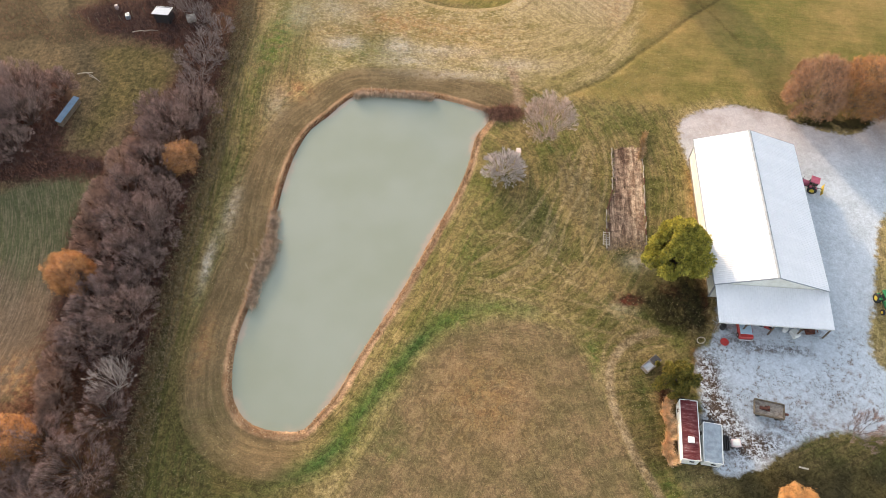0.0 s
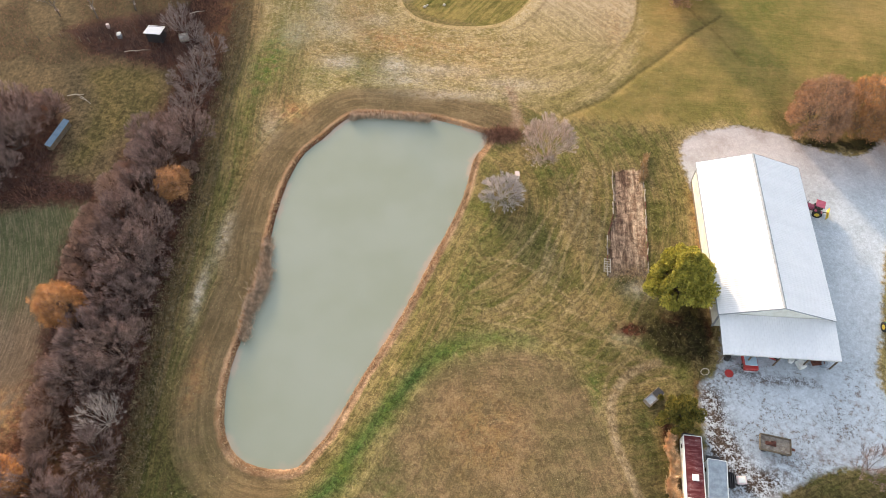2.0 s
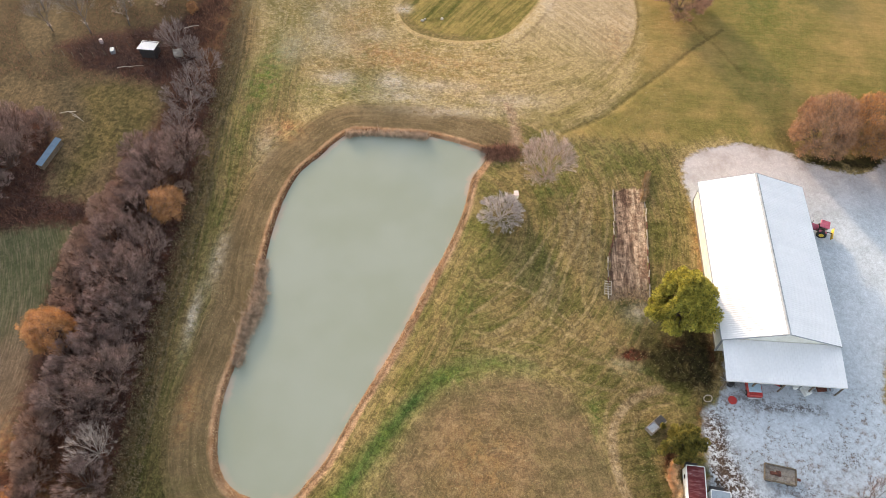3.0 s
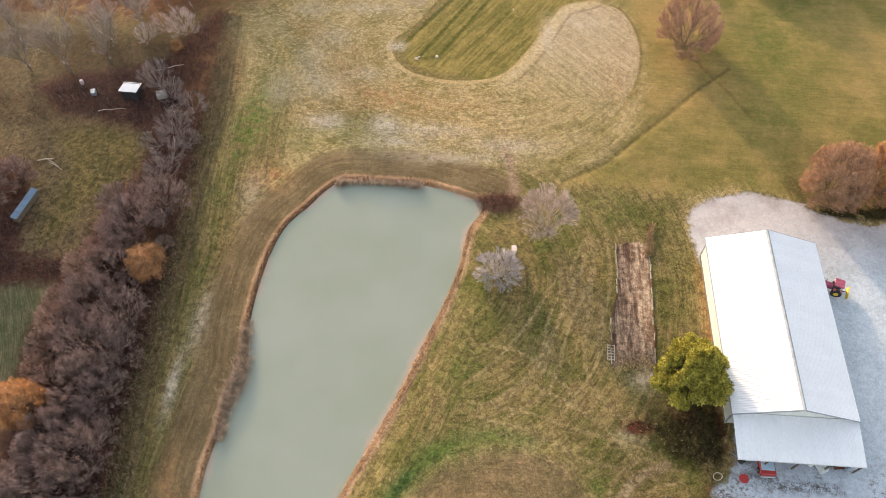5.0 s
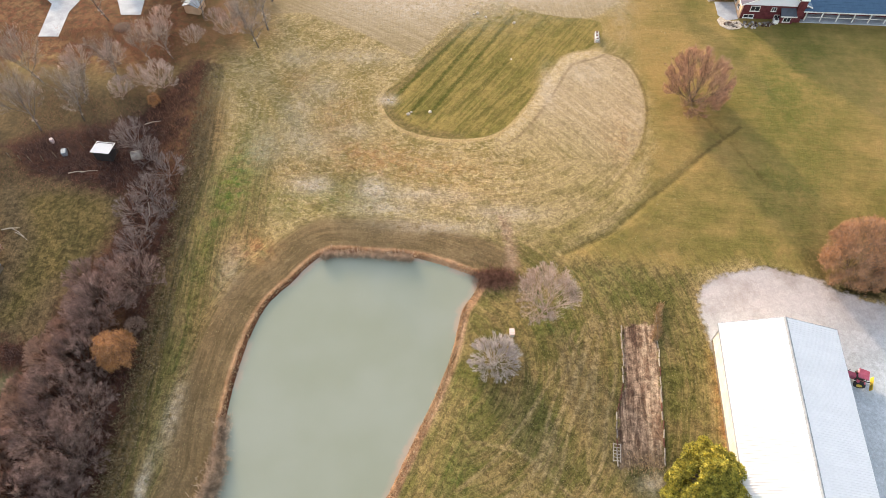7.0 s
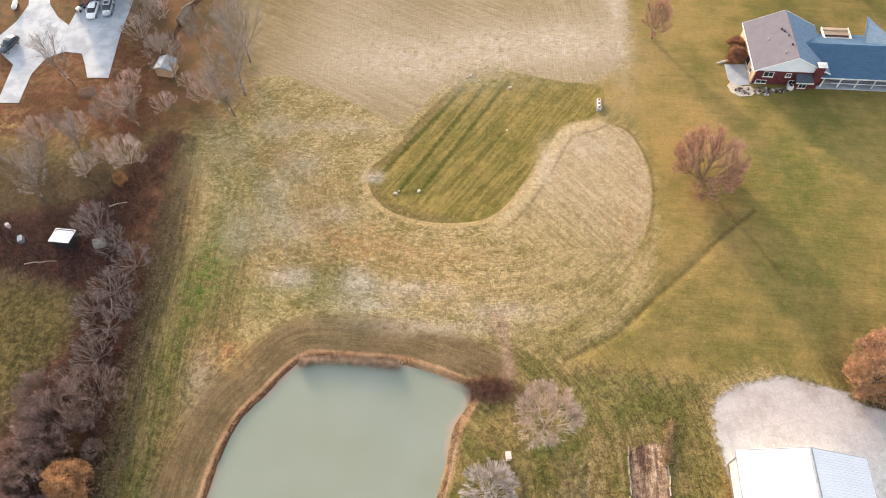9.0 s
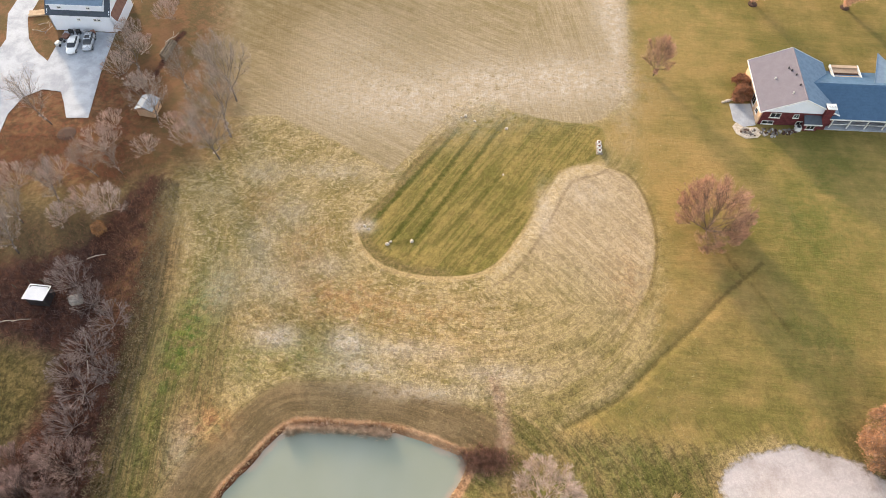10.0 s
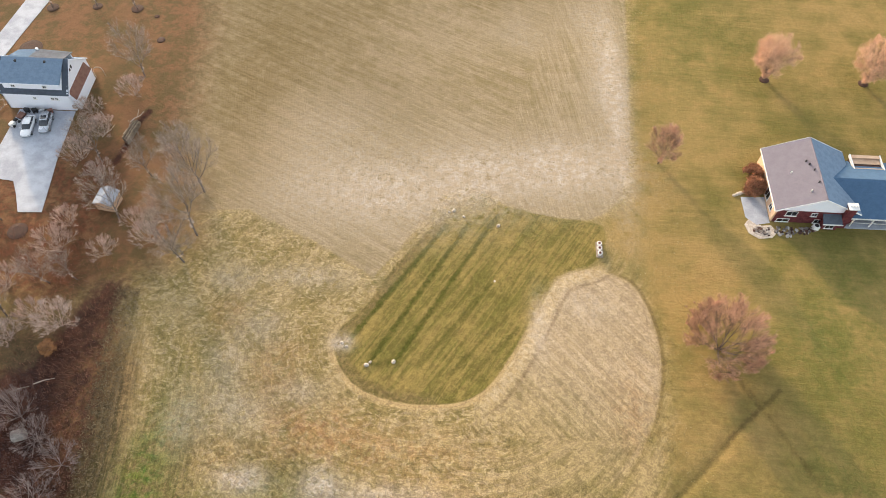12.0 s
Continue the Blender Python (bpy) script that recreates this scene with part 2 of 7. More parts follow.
    "leaf_gold": leafy("leaf_gold", (0.56, 0.30, 0.11, 1), (0.62, 0.35, 0.14, 1), (0.44, 0.22, 0.08, 1)),
    "leaf_brown": leafy("leaf_brown", (0.30, 0.13, 0.07, 1), (0.38, 0.18, 0.09, 1), (0.18, 0.08, 0.05, 1)),
    "twig_pink": leafy("twig_pink", (0.46, 0.335, 0.275, 1), (0.54, 0.40, 0.335, 1), (0.34, 0.24, 0.20, 1), 0.9),
    "leaf_peach": leafy("leaf_peach", (0.64, 0.38, 0.23, 1), (0.70, 0.44, 0.28, 1), (0.54, 0.30, 0.18, 1)),
    "needle": leafy("needle", (0.30, 0.285, 0.055, 1), (0.54, 0.445, 0.08, 1), (0.13, 0.145, 0.04, 1)),
    "juniper": leafy("juniper", (0.075, 0.085, 0.025, 1), (0.34, 0.26, 0.05, 1), (0.04, 0.055, 0.02, 1)),
}


# ---- mesh tools ----
class Mesh:
    """Gathers corners and faces for one mesh."""

    def __init__(self):
        self.v, self.f = [], []

    def quad(self, *pts):
        n = len(self.v)
        self.v += [tuple(p) for p in pts]
        self.f.append(tuple(range(n, n + len(pts))))
        return self

    def box(self, x0, y0, z0, x1, y1, z1, bev=0.0, m=None):
        """A box; bev takes off its upright and upper edges."""
        if bev <= 0:
            rings = [(x0, y0, x1, y1, z0, 0), (x0, y0, x1, y1, z1, 0)]
        else:
            rings = [(x0, y0, x1, y1, z0, bev), (x0, y0, x1, y1, z1 - bev, bev), (x0 + bev, y0 + bev, x1 - bev, y1 - bev, z1, bev * 0.6)]
        start, per = len(self.v), 4 if bev <= 0 else 8
        for a, b, c, d, z, e in rings:
            if per == 4:
                ring = [(a, b), (c, b), (c, d), (a, d)]
            else:
                ring = [(a + e, b), (c - e, b), (c, b + e), (c, d - e), (c - e, d), (a + e, d), (a, d - e), (a, b + e)]
            self.v += [(m @ Vector((x, y, z)))[:] if m else (x, y, z) for x, y in ring]
        for k in range(len(rings) - 1):
            for i in range(per):
                j = (i + 1) % per
                p = start + k * per
                self.f.append((p + i, p + j, p + per + j, p + per + i))
        self.f.append(tuple(reversed(range(start, start + per))))
        self.f.append(tuple(range(start + (len(rings) - 1) * per, start + len(rings) * per)))
        return self

    def tube(self, pts, radii, sides=6, cap=True):
        start = len(self.v)
        for i, p in enumerate(pts):
            a = Vector(pts[max(i - 1, 0)])
            b = Vector(pts[min(i + 1, len(pts) - 1)])
            d = (b - a).normalized()
            u = d.cross(Vector((0.3, 0.1, 1)) if abs(d.z) < 0.9 else Vector((1, 0.2, 0))).normalized()
            w = d.cross(u)
            for k in range(sides):
                g = 2 * math.pi * k / sides
                self.v.append(tuple(Vector(p) + (u * math.cos(g) + w * math.sin(g)) * radii[i]))
        for i in range(len(pts) - 1):
            for k in range(sides):
                j = (k + 1) % sides
                q = start + i * sides
                self.f.append((q + k, q + j, q + sides + j, q + sides + k))
        if cap:
            self.f.append(tuple(reversed(range(start, start + sides))))
            self.f.append(tuple(range(start + (len(pts) - 1) * sides, start + len(pts) * sides)))
        return self

    def slab(self, pts, thick, up=None):
        """A plate: a flat outline, with its thickness laid on the far side of its normal."""
        p = [Vector(q) for q in pts]
        n = up or (p[1] - p[0]).cross(p[2] - p[0]).normalized()
        s, k = len(self.v), len(p)
        self.v += [tuple(q) for q in p] + [tuple(q - n * thick) for q in p]
        self.f.append(tuple(range(s, s + k)))
        self.f.append(tuple(reversed(range(s + k, s + 2 * k))))
        for i in range(k):
            j = (i + 1) % k
            self.f.append((s + i, s + k + i, s + k + j, s + j))
        return self

    def wheel(self, c, axis, r, w, sides=14):
        """A tyre-like disc with a rounded shoulder."""
        c, axis = Vector(c), Vector(axis).normalized()
        pts = [c + axis * w * k for k in (-0.5, -0.42, 0.42, 0.5)]
        return self.tube(pts, [r * 0.86, r, r, r * 0.86], sides)

    def data(self, name, smooth=False):
        me = bpy.data.meshes.new(name)
        me.from_pydata(self.v, [], self.f)
        if smooth:
            me.polygons.foreach_set("use_smooth", [True] * len(me.polygons))
        me.update()
        return me


def part(name, shape, material, parent=None, label="", smooth=False):
    """One mesh object under a thing or a part."""
    me = shape.data(name, smooth) if isinstance(shape, Mesh) else shape
    if not me.materials:
        me.materials.append(M[material] if isinstance(material, str) else material)
    ob = new(name, me)
    ob.parent = parent
    if label:
        tagged(ob, label)
    return ob


def thing(name, label, category, at=(0, 0, 0), turn=0.0, group="", kind=""):
    ob = new(name)
    ob.empty_display_size = 0.3
    ob.matrix_basis = pose(*at, 0, 0, turn)
    return tagged(ob, label, category, group, kind)


def lone(name, shape, material, label, category, group="", kind="", smooth=False, at=None):
    """A thing of one mesh."""
    ob = tagged(part(name, shape, material, None, "", smooth), label, category, group, kind)
    if at is not None:
        ob.matrix_basis = at
    return ob


# ---- the lie of the land ----
HEIGHTS = [(9.5, 47, .3), (22, 78, 0), (41, 114, 1.5), (27, 113, 1.3), (21, 138, .1), (6, 142, -.9), (-8, 118, -1.1), (31, 155, .8),
           (-33, 72, -.1), (4, 94, -.4), (6, 76, 0), (32, 44, .7), (27, 30, .35), (45, 60, .6), (-72, 158, -1.5), (50, 150, .8),
           (-55, 60, -.3), (-60, 110, -.8), (0, 200, -.5), (60, 200, 1), (-60, 0, 0), (0, 0, .3), (60, 0, .5)]
WATER = -0.6


def spline(pts, closed=False, n=4):
    """A smooth line through a few corners."""
    p, out = [Vector(q) for q in pts], []
    count = len(p)
    for i in range(count if closed else count - 1):
        a = p[(i - 1) % count] if closed else p[max(i - 1, 0)]
        b, c = p[i], p[(i + 1) % count]
        d = p[(i + 2) % count] if closed else p[min(i + 2, count - 1)]
        for k in range(n):
            t = k / n
            out.append(tuple(0.5 * (2 * b + (c - a) * t + (2 * a - 5 * b + 4 * c - d) * t * t + (3 * b - a - 3 * c + d) * t**3)))
    if not closed:
        out.append(tuple(p[-1]))
    return out


def along(x, y, line, closed=False):
    """The distance of places from a line."""
    best = np.full(np.shape(x), 1e9)
    ends = list(zip(line, line[1:] + line[:1])) if closed else list(zip(line, line[1:]))
    for (ax, ay), (bx, by) in ends:
        dx, dy = bx - ax, by - ay
        t = np.clip(((x - ax) * dx + (y - ay) * dy) / (dx * dx + dy * dy + 1e-9), 0, 1)
        best = np.minimum(best, (x - ax - t * dx) ** 2 + (y - ay - t * dy) ** 2)
    return np.sqrt(best)


def within(x, y, outline):
    """The distance from an outline, positive inside."""
    inside = np.zeros(np.shape(x), bool)
    for (ax, ay), (bx, by) in zip(outline, outline[1:] + outline[:1]):
        if ay != by:
            inside ^= ((ay > y) != (by > y)) & (x < (bx - ax) * (y - ay) / (by - ay) + ax)
    return np.where(inside, 1, -1) * along(x, y, outline, True)


POND = spline([(-30.3, 32.4), (-31.3, 36.4), (-31.6, 41.5), (-31.0, 46), (-30.6, 50.7), (-29.7, 54.7), (-30.3, 59.8), (-30.5, 65.2), (-30.2, 70.9),
               (-29.5, 75.4), (-28.2, 79.4), (-25.5, 83.0), (-23.5, 86), (-20.9, 88.2), (-15, 88.4), (-9, 88.3), (-5, 87.5), (-1.1, 86.3), (1.3, 85.2),
               (0.8, 82.7), (-0.5, 80.4), (-1.1, 77.6), (-1.8, 73), (-3.6, 67), (-6.2, 60), (-7.9, 55.3), (-10.5, 48.5), (-12.7, 43.8),
               (-14.6, 39.4), (-16.9, 33.7), (-18.7, 30.9), (-20.4, 28.6), (-23, 28.2), (-26, 28.5), (-28.5, 29.8)], True, 3)
GRAVEL = spline([(33.2, 78), (33, 83.9), (34.6, 86.5), (38.6, 88.3), (43.8, 89.2), (49.3, 87.9), (53.5, 85.7), (57.9, 84.4), (61.5, 84.3), (64.7, 86.2), (72, 93),
                 (95, 100), (110, 90), (95, 80), (72, 75), (62.6, 67.5), (60.1, 61.7), (57.8, 53.9), (56.5, 50.1), (55.5, 46.6), (55.4, 43.2), (62, 40), (80, 37),
                 (80, 33), (64, 32.5), (54, 33), (51.2, 32.5), (48.5, 32.8), (45.5, 32), (41.7, 30.3), (38.5, 27.9), (35.5, 26.7), (33.4, 26.2), (31.8, 26.8),
                 (30.9, 30), (30.8, 33.5), (30.9, 36.6), (30.6, 39.8), (31.5, 43.1), (33.9, 45.4), (35, 52), (35, 70)], True, 3)
BED = [(21.9, 78.7), (26.6, 79.3), (26.3, 70), (25.8, 59.2), (20.1, 58.7), (20.4, 66), (21.6, 70)]
WOOD_EDGE = [(-51.5, 192), (-50, 173), (-46, 156), (-42.5, 146), (-39.5, 137), (-43, 130), (-49.5, 127.5), (-48.6, 117), (-47.3, 106), (-46.6, 95), (-45.8, 83), (-44.8, 72), (-44.6, 60),
             (-44.4, 49.5), (-43.6, 39.5), (-43, 31), (-41.5, 18), (-40.5, 0)]
WOODS = WOOD_EDGE[6:] + [(-74, 0), (-64, 24), (-57.5, 30), (-57.5, 38), (-59, 46), (-60, 54), (-60.5, 60.5), (-59.5, 67), (-66, 67), (-80, 64), (-95, 66), (-95, 84), (-82, 90),
                         (-73, 88), (-68.5, 71), (-58.5, 70), (-56.5, 82), (-54.5, 86), (-53.5, 92), (-55, 97.5), (-62, 99.5), (-72, 101), (-78, 106), (-70, 110), (-62, 111.5), (-57, 115), (-54.5, 121), (-52, 127)]
WEST_FIELD = [(-130, 20), (-62, 28), (-57.5, 33), (-57, 39), (-59, 46), (-59.5, 55), (-59.5, 61), (-58.5, 67.5), (-64.5, 66.9), (-71, 65), (-76, 62), (-130, 55)]
TAN_FIELD = spline([(-16, 14), (-14.2, 20), (-9.4, 32), (-6.3, 38.7), (-2.1, 43.7), (2.6, 45.8), (8.1, 46.2), (13.6, 44.4), (17.3, 39.6), (19.2, 34.2), (21.1, 28.4), (23.5, 22.9), (27, 12), (5, 2)], True, 3)
GREEN_LINE = spline([(-28, 18), (-22.8, 21.0), (-18.0, 23.8), (-15.9, 25.8), (-14.5, 28.4), (-13.0, 31.2), (-11.3, 34.4), (-9.2, 37.4), (-6.6, 41.3), (-2.9, 45.1), (0.9, 47.3), (5, 48), (8.9, 47.6)], False, 3)
TRACK = spline([(26, 45.6), (22.0, 43.6), (19.6, 40.0), (19.4, 36.3), (19.9, 33.5), (21.0, 30.6), (22.1, 27.8), (23.6, 25.2), (28, 17)], False, 3)
HAY = [(-75, 260), (-75, 140), (-45, 141.5), (-36.9, 142.5), (-33.3, 142.5), (-21.7, 137), (-12.4, 131.5), (-9.4, 135.6), (-4.8, 143.1), (-2.3, 147.1), (0.3, 148.6), (3, 148.4), (6.7, 145.4),
       (11.1, 143.7), (16, 143), (19.8, 143), (22.4, 144.2), (24.3, 146.4), (25.7, 148.5), (26.5, 151), (27.9, 163), (29.6, 195), (32, 260)]
LAWN = spline([(-16.9, 121.1), (-12.7, 126.8), (-9.2, 133.6), (-3, 142.7), (-0.1, 147.4), (5.8, 145.7), (14.6, 143.3), (22, 142), (21, 135.8), (16, 133.4), (13.8, 131.6), (10.9, 125.4), (8.1, 119.7), (4.7, 114.6),
               (0.3, 112.4), (-7.3, 112.3), (-13.7, 114.9)], True, 3)
COMMA = spline([(15.6, 132.6), (18.5, 133.6), (21.2, 133.6), (25.4, 131.8), (27.7, 126.5), (28.4, 119.6), (26.7, 111.4), (22.5, 104), (17, 97.3), (10.9, 95), (5.8, 95.3), (1.5, 101), (1.6, 107), (5.1, 113.8), (8.5, 119.2), (11.3, 125)], True, 3)
YARD = [(3, 96), (8, 92), (14.2, 90.2), (21, 94), (33, 90), (33, 45), (33, 36), (58, 40), (90, 36), (90, 4), (24, 4), (20, 30), (18, 40), (14, 46), (9, 48.3), (2.5, 48), (-2, 46), (-8, 41), (-12, 33), (-18, 24), (-24, 20), (-20, 24), (-16, 34), (-8, 52), (-2, 70), (0, 80), (3, 85)]
EAST_LAWN = [(14.2, 90.2), (21, 94.4), (27, 102), (29, 112), (29.5, 122), (27, 131), (23, 138), (22, 143), (26, 147), (28.5, 165), (31, 195), (34, 260), (140, 260), (140, 100), (90, 100), (60, 86), (40, 90), (33, 88)]
DITCH = [(14.2, 90.2), (21.1, 94.2), (27.5, 100.6), (32.3, 105.3), (38.4, 111.6), (43.6, 116.1)]
SIDE_DITCH = [(36.4, 121.5), (38.2, 117.5), (42, 111.5), (46, 104)]
CREEK = [(4.6, 96.6), (5.8, 93), (6.4, 89), (6.2, 85.5), (3.5, 84.6), (1.2, 84.9)]
RUST_PATCH = [(-100, 125), (-100, 200), (-52, 200), (-49, 185), (-47, 160), (-42, 146), (-40, 136), (-48, 128), (-58, 124), (-80, 128)]
BARK_TRAIL = [(-55.0, 162.6), (-56.0, 160), (-56.4, 157.5), (-56.7, 154.6), (-57.3, 151)]

CLEARING = [(-70.8, 95.7), (-65.1, 97.6), (-57.2, 95.9), (-54.8, 89.4), (-57, 85.1), (-60.6, 80.7), (-63, 74.5), (-66.2, 73), (-66, 80), (-66.5, 88)]


def rise(x, y):
    """The open land's height, without pond and ditches."""
    x, y = np.asarray(x, float), np.asarray(y, float)
    top, low = np.zeros(x.shape), np.zeros(x.shape)
    for cx, cy, h in HEIGHTS:
        d = (cx - x) ** 2 + (cy - y) ** 2
        w = np.exp(-d / 512) + 1e-9 + 0.02 / (1 + d / 400)
        top, low = top + w * h, low + w
    return top / low


def shaped(x, y, pond, z):
    t = np.clip(-pond / 6.0, 0, 1)
    bank = WATER - 0.04 + (z - WATER + 0.04) * (t * t * (3 - 2 * t)) + 0.22 * np.clip(-pond / 0.7, 0, 1) * (1 - t)
    z = np.where(pond < 0, bank, WATER - 0.04 - np.clip(pond * 0.3, 0, 1.1))
    z = z - 0.14 * np.exp(-((along(x, y, DITCH) / 0.8) ** 2)) - 0.12 * np.exp(-((along(x, y, SIDE_DITCH) / 0.6) ** 2))
    z = z - 0.06 * np.exp(-((along(x, y, CREEK) / 1.0) ** 2)) * (pond < 0)
    return z


def ground_z(x, y):
    x, y = np.array([float(x)]), np.array([float(y)])
    return float(shaped(x, y, within(x, y, POND), rise(x, y))[0])


def spot(x, y, lift=0.0):
    return (x, y, ground_z(x, y) + lift)


def spread(lo, hi, fine, far):
    """Steps that are even where the land is seen and widen to the horizon."""
    mid = list(np.arange(lo, hi + fine / 2, fine))
    grow, a, b = fine * 1.6, [], []
    left, right = lo, hi
    while right < far:
        left, right = left - grow, right + grow
        a.append(left), b.append(right)
        grow *= 1.45
    return np.array(a[::-1] + mid + b)


def build_ground():
    gx, gy = spread(-98, 92, 0.42, 2600), spread(8, 206, 0.42, 2600)
    x, y = (g.ravel() for g in np.meshgrid(gx, gy))
    pond = within(x, y, POND)
    z = shaped(x, y, pond, rise(x, y))
    rng = np.random.default_rng(3)
    near = (np.abs(x) < 110) & (y < 220) & (y > 0)
    z = z + np.where(near & (pond < 0), rng.normal(0, 0.012, x.shape), 0)
    nx, ny = len(gx), len(gy)
    i = (np.arange(ny - 1)[:, None] * nx + np.arange(nx - 1)[None]).ravel()
    faces = np.stack([i, i + 1, i + nx + 1, i + nx], 1)
    me = bpy.data.meshes.new("ground")
    me.vertices.add(len(x))
    me.vertices.foreach_set("co", np.stack([x, y, z], 1).ravel())
    me.loops.add(faces.size)
    me.loops.foreach_set("vertex_index", faces.ravel())
    me.polygons.add(len(faces))
    me.polygons.foreach_set("loop_start", np.arange(len(faces)) * 4)
    me.polygons.foreach_set("use_smooth", np.ones(len(faces), bool))
    me.update(calc_edges=True)

    def store(name, value):
        me.attributes.new(name, "FLOAT", "POINT").data.foreach_set("value", np.clip(value, -400, 400).astype(np.float32))

    sd = {"hay": within(x, y, HAY), "lawn": within(x, y, LAWN), "comma": within(x, y, COMMA), "tanf": within(x, y, TAN_FIELD), "woods": within(x, y, WOODS)}
    store("pond", pond)
    for name, value in sd.items():
        store(name, value)
    for name, line in (("gravel", GRAVEL), ("bed", BED), ("wfield", WEST_FIELD), ("yard", YARD), ("elawn", EAST_LAWN), ("rusty", RUST_PATCH), ("clearing", CLEARING)):
        store(name, within(x, y, line))
    edge = along(x, y, WOOD_EDGE)
    for name, line in (("greenline", GREEN_LINE), ("track", TRACK), ("ditch", DITCH), ("ditchside", SIDE_DITCH), ("creek", CREEK), ("barktrail", BARK_TRAIL)):
        store(name, along(x, y, line))
    store("edge", edge)
    # the mower's lines
    lines = np.full(x.shape, 1e9)
    for a, b in (((-14.5, 121.3), (-2, 141.1)), ((-11.3, 118), (1.5, 141.8)), ((-7.8, 118.2), (5.8, 143.3))):
        lines = np.minimum(lines, along(x, y, [a, b]))
    store("mown", lines)
    faint = np.full(x.shape, 1e9)
    for a, b in (((-4.6, 117.5), (5, 131)), ((0, 117), (7.5, 126)), ((2.5, 116), (9, 124)), ((-11.2, 117.6), (-8.2, 117.9))):
        faint = np.minimum(faint, along(x, y, [a, b]))
    store("mownfaint", faint)
    # wheel ruts over the yard
    ruts = np.full(x.shape, 1e9)
    yard_ruts = [[(17.0, 79), (14.4, 72.4), (11.9, 66.3), (9.6, 57.7), (4, 52.5)], [(19.1, 79), (17.1, 70.6), (14.2, 63.5), (11.8, 55.2), (6, 50.5)], [(15.3, 77.5), (10.3, 67.2), (5.0, 59.2), (0, 54.5)], [(17.9, 80), (16.1, 73.6), (11.8, 62.4), (8.1, 55.0), (2, 51.4)],
                 [(20.4, 81), (20.6, 71.8), (18.9, 64.7), (17.8, 58.3), (13, 51.5)], [(1.9, 60.8), (6.5, 60.2), (11.0, 57.8), (15.5, 53)], [(18.6, 80), (15.8, 71.4), (13.0, 64.8), (10.6, 56.5)]]
    south_ruts = [[(24.9, 43.6), (22.3, 44.5), (18.8, 45.0), (14.6, 46.0), (10.4, 48.4), (2, 50.5)], [(26, 45.4), (22, 46.4), (17.6, 50.6), (12.6, 53.7), (8.9, 55.5)], [(25.5, 46.8), (21, 48.2), (16, 49.2), (9, 51.2), (1, 52.4)],
                  [(19.9, 39.5), (20.7, 41.8), (22.5, 43.8), (25.1, 45.1), (28.2, 44.9)], [(18.4, 38.5), (18.9, 42.2), (21, 45), (24.5, 46.6)], [(21.5, 37.5), (22.3, 40.6), (24, 42.6), (27.5, 43.6)], [(22.3, 50.5), (19, 53), (16.5, 58), (17, 66), (18.4, 74)]]
    for line in yard_ruts + south_ruts:
        ruts = np.minimum(ruts, along(x, y, spline(line)))
    store("ruts", ruts)
    # the way in which rows run
    turn = np.where(sd["hay"] > 0, np.where(x > 4 + 0.25 * (y - 145), x * 0.97 + y * 0.2, 0.47 * x + 0.88 * y), -sd["lawn"])
    turn = np.where(sd["lawn"] > 0, 0.85 * x - 0.53 * y, turn)
    turn = np.where((sd["comma"] > 0) & (y > 108), 0.74 * x + 0.67 * y, turn)
    turn = np.where((x < -31) & (y < 135), edge, turn)
    turn = np.where((pond < 0) & (pond > -8) & (x < 8), pond, turn)
    turn = np.where(sd["tanf"] > -1, sd["tanf"], turn)
    turn = np.where((x > 1) & (y < 92) & (y > 44) & (sd["tanf"] < -1), 0.9 * np.hypot((x + 3.0) * 1.0, (y - 71.0) * 0.9), turn)
    turn = np.where((x > 29) & (y > 92), y + 0.05 * x, turn)
    turn = np.where((sd["comma"] > 0) & (y <= 108), np.hypot(x - 3.0, y - 121.0), turn)
    turn = np.where((x < -56) & (y < 68), x * 0.97 + y * 0.1 + 0.012 * (y - 45) ** 2, turn)
    store("rows", turn * 1.0)

    def blots(spots):
        out = np.zeros(x.shape)
        for cx, cy, rx, ry, amount in spots:
            out += amount * np.exp(-(((x - cx) / rx) ** 2 + ((y - cy) / ry) ** 2))
        return out

    store("pale", blots([(-26, 101, 3, 1.6, .9), (-16, 101, 2.2, 2, .8), (-13, 97, 5, 1.2, .6), (-35, 108, 3, 4, .3), (-28, 110, 4, 3, .35), (-5, 94, 9, 1.2, .5), (-37.5, 62, 1.0, 4, .5), (-38.8, 52, .7, 4, .8), (-20, 113, 3, 2, .3), (-27, 123, 3, 3, .35), (-31, 117, 2.5, 4, .35), (-33, 130, 3, 2, .3), (-15.8, 120.6, 1.5, 1.3, .9),
                         (-8, 100, 8, 1.5, .5)]) + blots([(5, 97, 6, 1.6, .5), (17, 153, 9, 6, .9), (3, 152, 9, 6, .6), (-14, 147, 16, 7, .75), (26, 168, 2, 22, .6), (21, 190, 4, 6, .3), (-20, 160, 14, 8, .25), (24, 175, 3, 14, .5), (10, 185, 5, 5, .3), (12, 124, 1.3, 5, .5), (19, 128, 4, 3, .4), (-35, 85, 2, 4, .25), (22, 49, 2, 1.5, .3), (24.5, 57, 2, 1.4, .6),
                         (-22, 131, 8, 2, .4)]))
